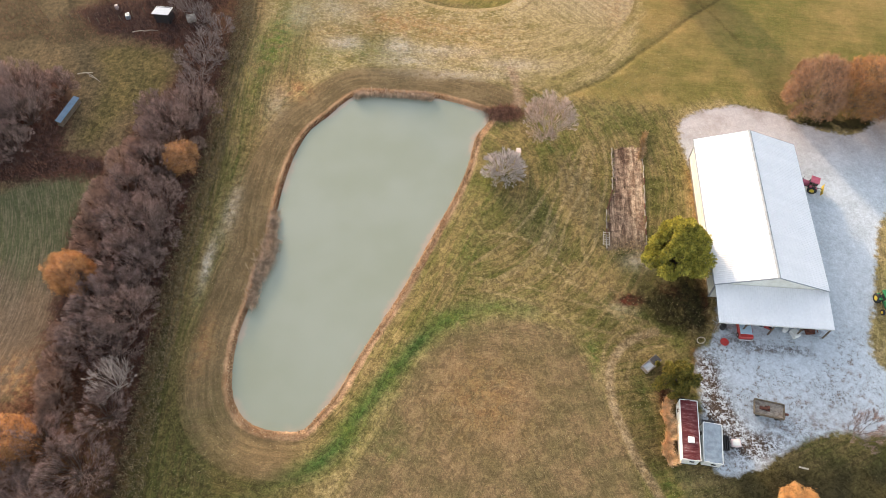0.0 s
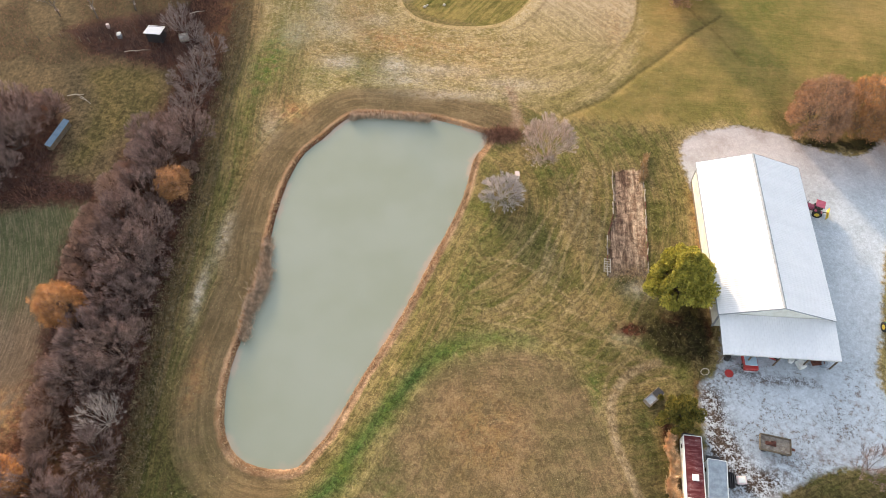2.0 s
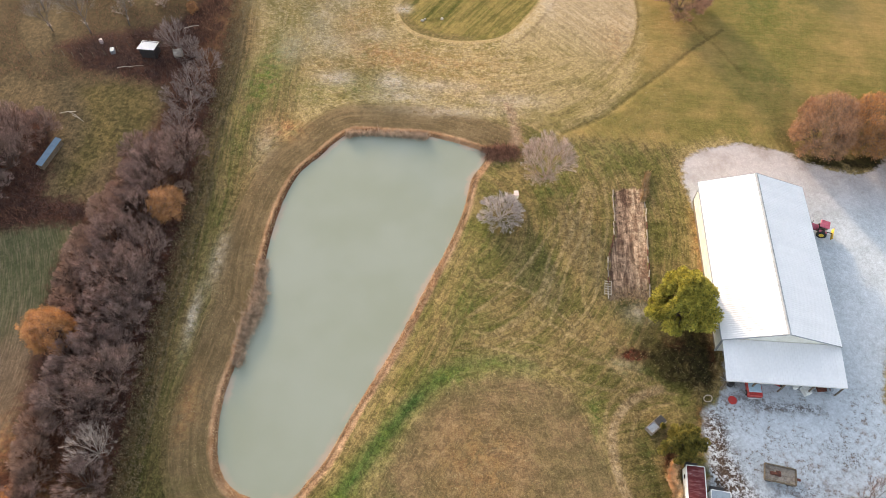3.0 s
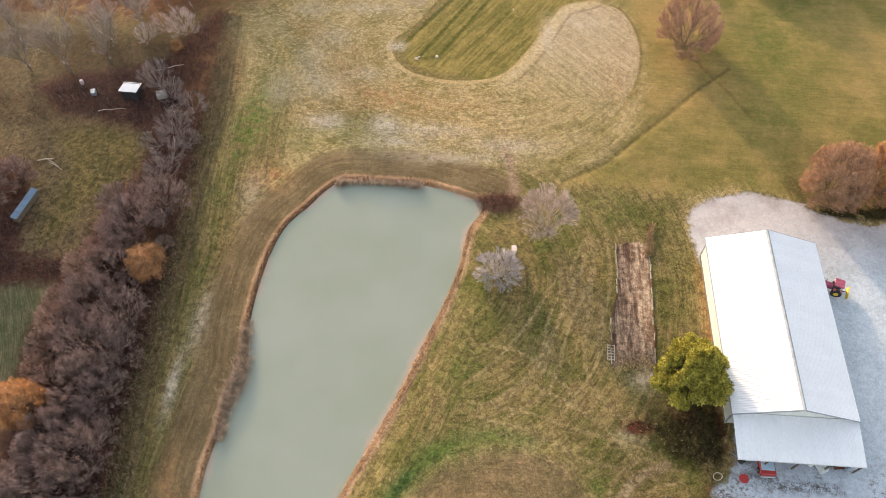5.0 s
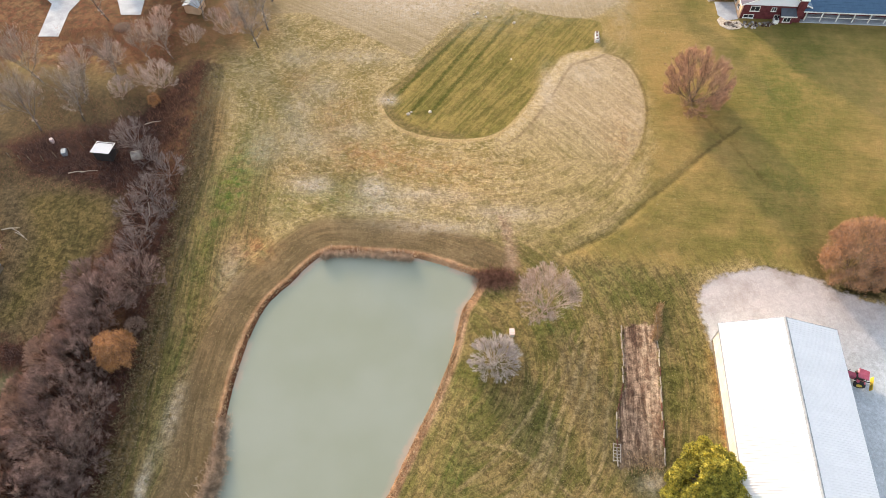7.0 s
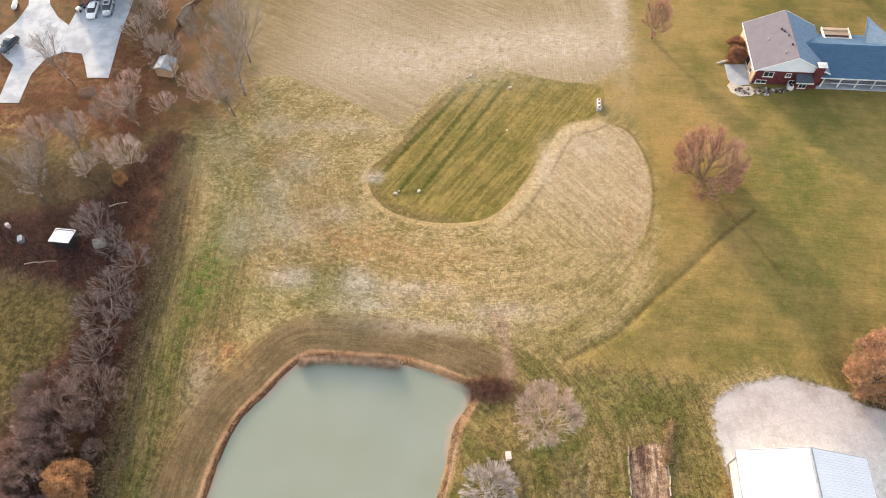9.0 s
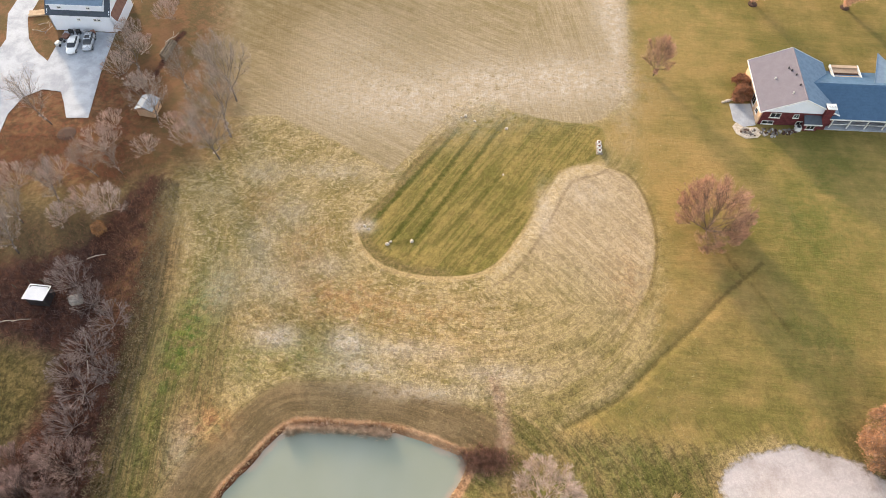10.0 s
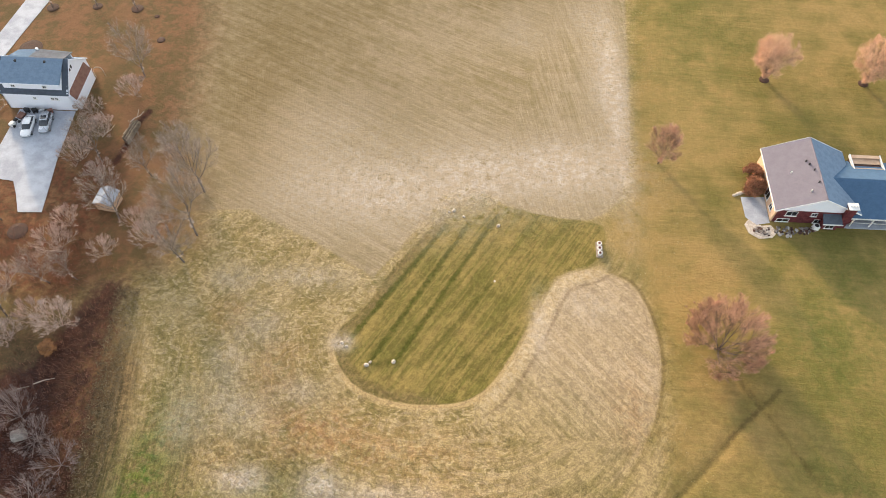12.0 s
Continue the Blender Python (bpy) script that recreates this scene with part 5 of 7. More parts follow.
    for i in range(6):
        part("slat", Mesh().box(-0.5, -1.1 + i * 0.42, 0.1, 0.5, -1.0 + i * 0.42, 0.15), "pale_stone", t)
    # marker buckets and stones on the far lawn
    t = thing("marker_stand", "three white pots in a row on a board", "pots", spot(21.2, 137.6), 0)
    part("board", Mesh().box(-0.5, -1.4, 0, 0.5, 1.3, 0.08), "old_wood", t)
    for y in (-0.9, 0, 0.85):
        p = part("pot", Mesh().tube([(0, y, 0.08), (0, y, 0.55), (0, y, 0.6)], [0.26, 0.36, 0.3], 12), "white_paint", t)
        part("soil", Mesh().tube([(0, y, 0.58), (0, y, 0.62)], [0.28, 0.2], 10), "rust", p)


yard_things()


def boulder(seed, size):
    rng = random.Random(seed)
    bm = bmesh.new()
    bmesh.ops.create_icosphere(bm, subdivisions=2, radius=1)
    off = rng.uniform(0, 50)
    for v in bm.verts:
        f = 1 + 0.35 * noise.noise(v.co * 1.3 + Vector((off, 0, 0)))
        v.co = Vector((v.co.x * f, v.co.y * f * 0.8, max(v.co.z * f * 0.6, -0.2) + 0.15)) * size
    sh = Mesh()
    sh.v = [tuple(v.co) for v in bm.verts]
    sh.f = [tuple(v.index for v in f.verts) for f in bm.faces]
    bm.free()
    return sh


for i, (x, y, s) in enumerate([(-11.8, 117.4, .38), (-11.3, 117.9, .25), (-8.1, 118.1, .36), (-15.6, 120.6, .3), (-14.9, 120.1, .25), (-1.0, 144.0, .36), (-1.7, 143.7, .25), (0.6, 142.9, .28), (6.0, 141.4, .34), (5.6, 131.5, .2)]):
    lone("boulder", boulder(i, s), "pale_stone", "pale boulder in the mown lawn", "stone", "stones in the lawn", at=pose(*spot(x, y), 0, 0, i * 50))


# ---- houses ----
def shingles(parent, name, material, corners, label=""):
    """A roof slope as a plate of stepped courses. Corners: eave start, eave end, ridge end, ridge start."""
    a, b, c, d = (Vector(p) for p in corners)
    n = max(4, round((d - a).length / 0.55))
    sh = Mesh()
    up = (b - a).cross(d - a).normalized()
    rows = []
    for i in range(n):
        for u, h in ((i / n, 0.03), ((i + 1) / n, 0.0)):
            rows.append((a.lerp(d, u) + up * h, b.lerp(c, u) + up * h))
    for p, q in rows:
        sh.v += [tuple(p), tuple(q)]
    sh.f = [(2 * i, 2 * i + 1, 2 * i + 3, 2 * i + 2) for i in range(len(rows) - 1)]
    k, m = len(sh.v), 2 * len(rows)
    sh.v += [tuple(p - up * 0.12) for p in (a, b, c, d)]
    sh.f += [(0, k, k + 1, 1), (m - 2, m - 1, k + 2, k + 3), (k + 3, k + 2, k + 1, k)]
    sh.f += [tuple(range(0, m, 2)) + (k + 3, k), tuple(range(m - 1, 0, -2)) + (k + 1, k + 2)]
    ob = part(name, sh, material, parent, label)
    return ob


def window(parent, x, y, z, w, h, face="S"):
    """A white window in a wall: frame, two panes and a sill."""
    def box(a0, a1, z0, z1, d0, d1):
        return Mesh().box(x + a0, y + d0, z + z0, x + a1, y + d1, z + z1) if face == "S" else Mesh().box(x + d0, y + a0, z + z0, x + d1, y + a1, z + z1)
    win = part("window", box(-w / 2, w / 2, 0, h, -0.05, 0.02), "white_paint", parent, "white-framed window")
    part("pane", box(-w / 2 + 0.09, -0.04, 0.09, h - 0.09, -0.065, -0.04), "glass_dark", win, "dark glass pane")
    part("pane", box(0.04, w / 2 - 0.09, 0.09, h - 0.09, -0.065, -0.04), "glass_dark", win)
    part("sill", box(-w / 2 - 0.08, w / 2 + 0.08, -0.1, 0, -0.12, 0.0), "white_paint", win)


def brick_house():
    g = 0.75
    h = thing("brick_house", "dark red brick house with white gables and grey-blue shingle roofs", "house")
    x0, x1, xr, y0, y1, ze, zr = 47.25, 60.0, 53.6, 143.75, 155.9, 3.85, 7.0
    # one shingle: sun painted into the west slope, shade into the east
    shingles(h, "roof_slope", "shingle_sunlit", [(x0, y1, ze), (x0, y0, ze), (xr, y0, zr), (xr, y1, zr)], "shingle slope with sunlit grey put into its colour")
    shingles(h, "roof_slope", "shingle_blue_and_shaded", [(x1, y0, ze), (x1, y1, ze), (xr, y1, zr), (xr, y0, zr)], "shingle slope with blue shade put into its colour")
    part("ridge", Mesh().tube([(xr, y0, zr + 0.02), (xr, y1, zr + 0.02)], [0.1, 0.1], 5), "shingle_sunlit", h)
    for y in (y0 - 0.02, y1 + 0.02):
        for x in (x0, x1):
            part("bargeboard", Mesh().tube([(x, y, ze - 0.08), (xr, y, zr - 0.08)], [0.13, 0.13], 4), "white_paint", h, "white bargeboard")
    part("gutter", Mesh().box(x0 - 0.1, y0, ze - 0.18, x0 + 0.04, y1, ze - 0.02), "white_paint", h, "white gutter")
    wx0, wx1, wy0, wy1 = 47.75, 59.5, 144.1, 155.5
    # the west wall's paler peach carries the low sun in its colour
    part("side_wall", Mesh().box(wx0 - 0.12, wy0, g - 0.4, wx0 + 0.12, wy1, ze - 0.05), "peach_siding", h, "siding wall with the low sun's pale warmth in its colour")
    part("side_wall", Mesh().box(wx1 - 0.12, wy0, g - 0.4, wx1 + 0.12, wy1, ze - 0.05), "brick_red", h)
    for y in (wy0, wy1):
        part("front_wall", Mesh().box(wx0 + 0.12, y - 0.12, g - 0.4, wx1 - 0.12, y + 0.12, ze - 0.08), "brick_red", h, "dark red brick wall")
        part("gable", Mesh().slab([(wx0, y - 0.13, ze - 0.08), (wx1, y - 0.13, ze - 0.08), (xr, y - 0.13, zr - 0.2)], 0.26, Vector((0, -1, 0))), "house_white", h, "white sided gable")
    for x, z, w, hh in ((50.0, 2.5, 1.7, 1.1), (53.4, 2.6, 0.9, 0.8), (49.3, 0.95, 1.9, 0.75), (54.6, 0.95, 1.3, 0.9)):
        window(h, x, wy0 - 0.12, z, w, hh)
    window(h, wx0 - 0.12, 148.3, 1.3, 1.6, 1.6, "W")
    window(h, wx0 - 0.12, 145.8, 1.6, 1.0, 1.0, "W")
    # bay with its own low roof, and the chimney
    bay = part("bay", Mesh().box(54.9, 142.9, g - 0.3, 57.2, 144.0, 2.6), "brick_red", h, "brick bay")
    part("bay_roof", Mesh().slab([(54.6, 142.6, 2.65), (57.5, 142.6, 2.65), (57.3, 144.0, 3.4), (54.6, 144.0, 3.4)], 0.12), "shingle_dark", bay, "dark shingle roof of the bay")
    part("bay_trim", Mesh().box(54.55, 142.5, 2.45, 57.55, 142.6, 2.66), "white_paint", bay, "white fascia")
    window(h, 56.0, 142.9, 1.2, 1.3, 1.0)
    ch = part("chimney", Mesh().box(57.35, 143.3, g - 0.3, 58.6, 144.3, 5.6, 0.02), "brick_red", h, "tall dark brick chimney")
    part("chimney_cap", Mesh().box(57.2, 143.15, 5.6, 58.75, 144.45, 5.75, 0.03), "white_paint", ch, "white cap")
    for i in range(3):
        part("flue", Mesh().tube([(57.55 + i * 0.42, 143.8, 5.75), (57.55 + i * 0.42, 143.8, 6.05)], [0.16, 0.13], 10), "white_paint", ch, "white flue")
    for x, y in ((52.3, 151.5), (52.6, 150.8), (53.0, 149.6), (53.15, 147.2), (50.2, 150), (52.0, 145.9)):
        z = ze + (zr - ze) * (x - x0) / (xr - x0)
        part("roof_pipe", Mesh().tube([(x, y, z - 0.1), (x, y, z + 0.35), (x, y, z + 0.4)], [0.12, 0.12, 0.05], 8), "white_paint" if y < 151 and x < 52.5 else "dark_metal", h, "vent pipe")
    # east wing
    wr, wy, wn, wz, we = 149.1, 143.5, 154.6, 5.75, 3.25
    xe = 84.0
    v = Vector
    # the same shingle again, its shade painted as a deeper blue
    shingles(h, "wing_slope", "shingle_deep", [(57.6, wy, we), (xe, wy, we), (xe, wr, wz), (55.9, wr, wz)], "wing roof with deep blue shade put into its colour")
    shingles(h, "wing_slope", "shingle_deep", [(xe, wn, we), (58.9, wn, we), (55.9, wr, wz), (xe, wr, wz)], "wing roof in the sun")
    part("wing_wall", Mesh().box(59.7, 145.6, g - 0.4, xe - 0.4, 145.85, we + 0.5), "brick_red", h, "dark red brick wall")
    part("wing_wall", Mesh().box(59.7, 153.9, g - 0.4, xe - 0.4, 154.15, we - 0.1), "brick_red", h)
    part("wing_wall", Mesh().box(xe - 0.4, 145.6, g - 0.4, xe - 0.15, 154.15, we), "brick_red", h)
    porch = part("porch_floor", Mesh().box(58.7, 143.3, g - 0.4, xe - 0.4, 145.6, g + 0.3), "concrete", h, "pale porch floor")
    part("porch_fascia", Mesh().box(57.6, wy - 0.08, we - 0.25, xe, wy + 0.02, we - 0.02), "white_paint", h, "white porch fascia")
    for i in range(9):
        x = 59.4 + i * 2.9
        part("porch_post", Mesh().box(x - 0.09, 143.55, g + 0.3, x + 0.09, 143.73, we - 0.2), "white_paint", h, "white porch post")
        if i < 8:
            part("porch_rail", Mesh().box(x + 0.09, 143.6, g + 1.1, x + 2.81, 143.68, g + 1.2), "white_paint", h)
        if i % 2:
            window(h, x, 145.55, g + 1.0, 1.4, 1.3)
    dormer = part("dormer", Mesh().box(60.9, 152.4, 3.0, 65.3, 154.9, 3.95), "mulch", h, "sunken dark dormer well")
    part("dormer_roof", Mesh().box(60.9, 154.5, 3.96, 65.3, 155.1, 4.3), "peach_siding", dormer, "pale dormer parapet")
    part("dormer_roof", Mesh().box(60.9, 152.2, 3.96, 65.3, 152.5, 4.3), "peach_siding", dormer)
    part("dormer_panel", Mesh().box(60.92, 153.5, 3.96, 65.28, 154.48, 4.06), "peach_siding", dormer, "pale tan panel")
    part("dormer_trim", Mesh().box(60.7, 152.15, 3.9, 60.88, 155.15, 4.36), "white_paint", dormer, "white trim")
    part("dormer_trim", Mesh().box(65.32, 152.15, 3.9, 65.5, 155.15, 4.36), "white_paint", dormer)
    part("rear_gable_roof", Mesh().slab([(66.3, 149.6, 5.4), (72.5, 149.6, 5.4), (72.0, 156.5, 3.4), (69.0, 157.5, 5.2)], 0.12), "shingle_blue_and_shaded", h)
    # patio and its stonework
    lone("patio", Mesh().slab([(43.9, 148.4, 0.78), (44.0, 144.6, 0.78), (45.4, 143.2, 0.78), (47.55, 143.7, 0.78), (47.6, 148.6, 0.78)], 0.5, Vector((0, 0, 1))), "concrete", "grey concrete patio beside the house", "patio", "", "structure")
    rng = random.Random(9)
    wall = thing("stone_wall", "low curved stone garden wall at the patio", "wall")
    for i in range(14):
        u = i / 13
        x, y = 42.9 + 3.6 * u, 148.7 + 0.8 * math.sin(u * 2.2)
        ob = part("block", boulder(200 + i % 5, 0.32), "pale_stone", wall)
        ob.matrix_basis = pose(*spot(x, y), 0, 0, i * 40)
    pad = [(44.4, 144.2), (45.6, 143.0), (47.6, 143.2), (48.4, 142.0), (47.4, 140.9), (45.4, 140.6), (44.0, 141.6), (43.6, 143.2)]
    lone("fire_pad", Mesh().slab([(x, y, ground_z(x, y) + 0.07) for x, y in pad], 0.3, Vector((0, 0, 1))), "pale_stone", "tan sandstone paving round the fire pit", "paving", "", "structure")
    ring = thing("fire_ring", "round stone fire pit beside the patio", "fire pit", spot(45.7, 142.2))
    part("ash", Mesh().tube([(0, 0, 0.0), (0, 0, 0.12)], [0.6, 0.55], 16), "mulch", ring, "dark ash")
    for i in range(16):
        a = i * math.pi / 8
        ob = part("block", boulder(210 + i % 4, 0.24), "pale_stone", ring)
        ob.matrix_basis = pose(0.8 * math.cos(a), 0.8 * math.sin(a), 0, 0, 0, i * 70)
    for i in range(120):
        u = rng.random()
        x, y = 44.8 + 9.2 * u + rng.uniform(-0.4, 0.4), 142.9 - 1.5 * math.sin(u * 3.0) * rng.random() + rng.uniform(-0.2, 0.3) - (0.7 if u < 0.2 else 0)
        lone("garden_stone", boulder(220 + i % 6, rng.uniform(0.16, 0.36)), rng.choice(["rubble", "stone", "rubble", "mulch"]), "rough stone in the rockery by the house", "stone", "rockery stones", at=pose(*spot(x, y), 0, 0, i * 33))
    unit = thing("air_unit", "white air conditioner beside the wall", "air conditioner", spot(54.2, 143.0))
    part("case", Mesh().box(-0.45, -0.4, 0, 0.45, 0.4, 0.85, 0.05), "white_paint", unit)
    part("fan_grille", Mesh().tube([(0, 0, 0.85), (0, 0, 0.88)], [0.33, 0.3], 16), "dark_metal", unit)


brick_house()


def white_house():
    g = -1.5
    h = thing("white_house", "white gabled house with blue-grey shingle roofs and a wide shed dormer", "house")
    x0, x1, y0, y1, yr, ze, zr = -79.3, -67.45, 162.25, 170.95, 166.6, 2.5, 6.2
    for y in (y0, y1):
        part("long_wall", Mesh().box(x0, y - 0.1, g - 0.4, x1 - 0.14, y + 0.1, ze - 0.1), "house_white", h, "white sided wall")
    for x in (x0 + 0.1, x1 - 0.12):
        part("gable_wall", Mesh().slab([(x + 0.1, y0 - 0.1, g - 0.4), (x + 0.1, y1 + 0.1, g - 0.4), (x + 0.1, y1 + 0.1, ze - 0.05), (x + 0.1, yr, zr - 0.12), (x + 0.1, y0 - 0.1, ze - 0.05)], 0.2, Vector((1, 0, 0))), "house_white", h, "white sided gable wall")
    xa, xb = x0 - 0.3, x1 + 0.12
    shingles(h, "roof_slope", "shingle_dark", [(xa, y0 - 0.35, ze - 0.3), (xb, y0 - 0.35, ze - 0.3), (xb, yr, zr), (xa, yr, zr)], "dark blue-grey main slope")
    shingles(h, "roof_slope", "shingle_blue_and_shaded", [(xb, y1 + 0.35, ze - 0.3), (xa, y1 + 0.35, ze - 0.3), (xa, yr, zr), (xb, yr, zr)])
    for y in (y0 - 0.35, y1 + 0.35):
        part("bargeboard", Mesh().tube([(xb + 0.02, y, ze - 0.42), (xb + 0.02, yr, zr - 0.12)], [0.1, 0.1], 4), "house_white", h, "white bargeboard")
    # the front dormer
    dx0, dx1, dy = -78.4, -68.45, 162.65
    d = part("dormer", Mesh().box(dx0, dy, 2.6, dx1, dy + 0.2, 4.3), "house_white", h, "white sided dormer front")
    for x in (dx0, dx1 - 0.16):
        part("dormer_cheek", Mesh().slab([(x + 0.16, dy + 0.2, 2.8), (x + 0.16, yr - 0.3, zr - 0.3), (x + 0.16, dy + 0.2, 4.28)], 0.16, Vector((1, 0, 0))), "house_white", d)
    shingles(d, "dormer_roof", "shingle_blue_and_shaded", [(dx0 - 0.3, dy - 0.3, 4.3), (dx1 + 0.3, dy - 0.3, 4.3), (dx1 + 0.3, yr, zr + 0.06), (dx0 - 0.3, yr, zr + 0.06)], "blue-grey dormer roof")
    part("dormer_fascia", Mesh().box(dx0 - 0.3, dy - 0.36, 4.12, dx1 + 0.3, dy - 0.3, 4.32), "house_white", d, "white fascia")
    # the rear dormers
    shingles(h, "rear_dormer_roof", "shingle_dark", [(-68.0, 169.5, 5.1), (-74.1, 169.9, 5.1), (-74.1, yr, zr + 0.05), (-68.0, yr, zr + 0.05)], "blue-grey rear dormer roof")
    shingles(h, "rear_dormer_roof", "shingle_deep", [(-74.1, 169.9, 5.1), (-77.4, 169.5, 5.1), (-77.7, yr, zr + 0.05), (-74.1, yr, zr + 0.05)], "paler grey rear dormer roof")
    part("rear_dormer", Mesh().box(-77.2, 169.0, 2.8, -68.3, 169.3, 5.0), "house_white", h)
    part("roof_box", Mesh().box(-74.3, 169.3, 5.2, -73.9, 169.8, 5.6, 0.05), "house_white", h, "white roof outlet")
    for x in (-76.2, -71.2):
        part("roof_vent", Mesh().box(x - 0.2, 165.75, 5.7, x + 0.2, 166.2, 6.15, 0.08), "rubber", h, "black roof vent")
    for x in (-76.6, -71.2):
        window(h, x, dy, 3.2, 0.75, 0.5)
    for x in (-73.7, -70.6, -69.9):
        window(h, x, y0 - 0.1, 1.0, 0.6, 0.5)
    for y in (165.6, 166.3):
        part("louvre", Mesh().box(x1 - 0.03, y, 4.3, x1 + 0.03, y + 0.4, 4.9), "dark_metal", h, "dark louvre in the gable")
    # the lean-to on the gable side
    lean = part("lean_to", Mesh().slab([(-66.75, 162.5, g - 0.3), (-66.75, 170.0, g - 0.3), (-66.75, 170.0, 0.95), (-66.75, 162.5, 0.95)], 0.12, Vector((1, 0, 0))), "house_white", h, "white lean-to wall")
    for y in (162.62, 170.0):
        part("lean_to_end", Mesh().slab([(-67.44, y, g - 0.3), (-66.87, y, g - 0.3), (-66.87, y, 1.1), (-67.44, y, 2.25)], 0.1, Vector((0, 1, 0))), "house_white", lean)
    for i in range(7):
        y = 162.45 + i * 1.09
        part("roof_panel", Mesh().slab([(-66.62, y, 0.85), (-66.62, y + 1.07, 0.85), (-67.44, y + 1.07, 2.4), (-67.44, y, 2.4)], 0.06, Vector((0.88, 0, 0.47))), "deck", lean, "red-brown roof panel" if i == 0 else "")
    part("lean_to_trim", Mesh().box(-66.66, 162.4, 0.72, -66.56, 170.1, 0.86), "house_white", lean, "white trim")
    hoop = thing("garden_arch", "pale wooden arch beside the house wall", "arch", spot(-66.0, 170.6), 20)
    part("hoop", Mesh().tube([(0.8 * math.cos(a), 0, 1.3 + 0.9 * math.sin(a)) for a in [k * math.pi / 8 for k in range(9)]], [0.07] * 9, 6), "pale_stone", hoop)
    for e in (-0.8, 0.8):
        part("foot", Mesh().tube([(e, 0, 0), (e, 0, 1.3)], [0.07, 0.07], 6), "pale_stone", hoop)


white_house()


def hull(sections, n=12, power=0.55):
    """A rounded shell through sections: place along, half width, low and high."""
    sh = Mesh()
    for y, w, lo, hi in sections:
        c, r = (lo + hi) / 2, (hi - lo) / 2
        for k in range(n):
            a = 2 * math.pi * (k + 0.5) / n
            u, v = math.cos(a), math.sin(a)
            sh.v.append((w * math.copysign(abs(u) ** power, u), y, c + r * math.copysign(abs(v) ** power, v)))
    for i in range(len(sections) - 1):
        for k in range(n):
            j = (k + 1) % n
            sh.f.append((i * n + k, (i + 1) * n + k, (i + 1) * n + j, i * n + j))
    m = (len(sections) - 1) * n
    sh.f += [tuple(range(n)), tuple(reversed(range(m, m + n)))]
    return sh


def car(at, turn, paint, label, tall=1.45, length=4.6, tail=0.30, sunroof=False):
    c = thing("car", label, "car", at, turn, "parked cars")
    l, w = length / 2, 0.9
    part("body", hull([(-l, 0.62, 0.42, 0.78), (-l + 0.12, 0.78, 0.32, 0.92), (-l * 0.7, w, 0.26, 0.98), (-l * 0.2, w, 0.24, 0.96), (l * 0.35, w, 0.24, 0.94), (l * 0.7, w * 0.97, 0.26, 0.86), (l - 0.12, 0.74, 0.32, 0.74), (l, 0.55, 0.4, 0.64)]), paint, c, "", True)
    back = -l * (1 - tail)
    part("cabin_glass", hull([(back - 0.3, 0.62, 0.8, 0.98), (back + 0.3, 0.72, 0.8, tall - 0.1), (-l * 0.1, 0.76, 0.8, tall - 0.02), (l * 0.14, 0.72, 0.8, tall - 0.1), (l * 0.48, 0.66, 0.8, 0.94)], 12, 0.6), "glass_dark", c, "dark tinted glass", True)
    part("roof", hull([(back + 0.26, 0.6, tall - 0.16, tall - 0.04), (-l * 0.3, 0.66, tall - 0.14, tall + 0.02), (-l * 0.05, 0.66, tall - 0.14, tall + 0.02), (l * 0.12, 0.6, tall - 0.18, tall - 0.05)], 12, 0.5), paint, c, "", True)
    if sunroof:
        part("sunroof", Mesh().box(-0.45, -l * 0.32, tall + 0.01, 0.45, l * 0.02, tall + 0.035, 0.01), "glass_dark", c, "dark glass sunroof")
    for s in (-1, 1):
        part("pillar", Mesh().tube([(s * (w - 0.12), -l * 0.15, 0.9), (s * (w - 0.25), -l * 0.15, tall - 0.06)], [0.05, 0.05], 4), paint, c)
        part("mirror", Mesh().box(s * 0.97 - 0.08, l * 0.3, 0.92, s * 0.97 + 0.08, l * 0.3 + 0.14, 1.05, 0.03), paint, c)
        part("headlight", Mesh().box(s * 0.55 - 0.16, l - 0.16, 0.52, s * 0.55 + 0.16, l + 0.0, 0.66, 0.03), "steel", c, "clear headlight")
        part("tail_light", Mesh().box(s * 0.6 - 0.14, -l - 0.01, 0.58, s * 0.6 + 0.14, -l + 0.1, 0.74, 0.03), "red_paint", c, "red tail light")
        for y in (-l * 0.6, l * 0.62):
            wh = part("wheel", Mesh().wheel((s * (w - 0.1), y, 0.33), (1, 0, 0), 0.33, 0.22), "rubber", c, "black tyre", True)
            part("rim", Mesh().wheel((s * (w - 0.02), y, 0.33), (1, 0, 0), 0.2, 0.1, 10), "steel", wh)
    return c


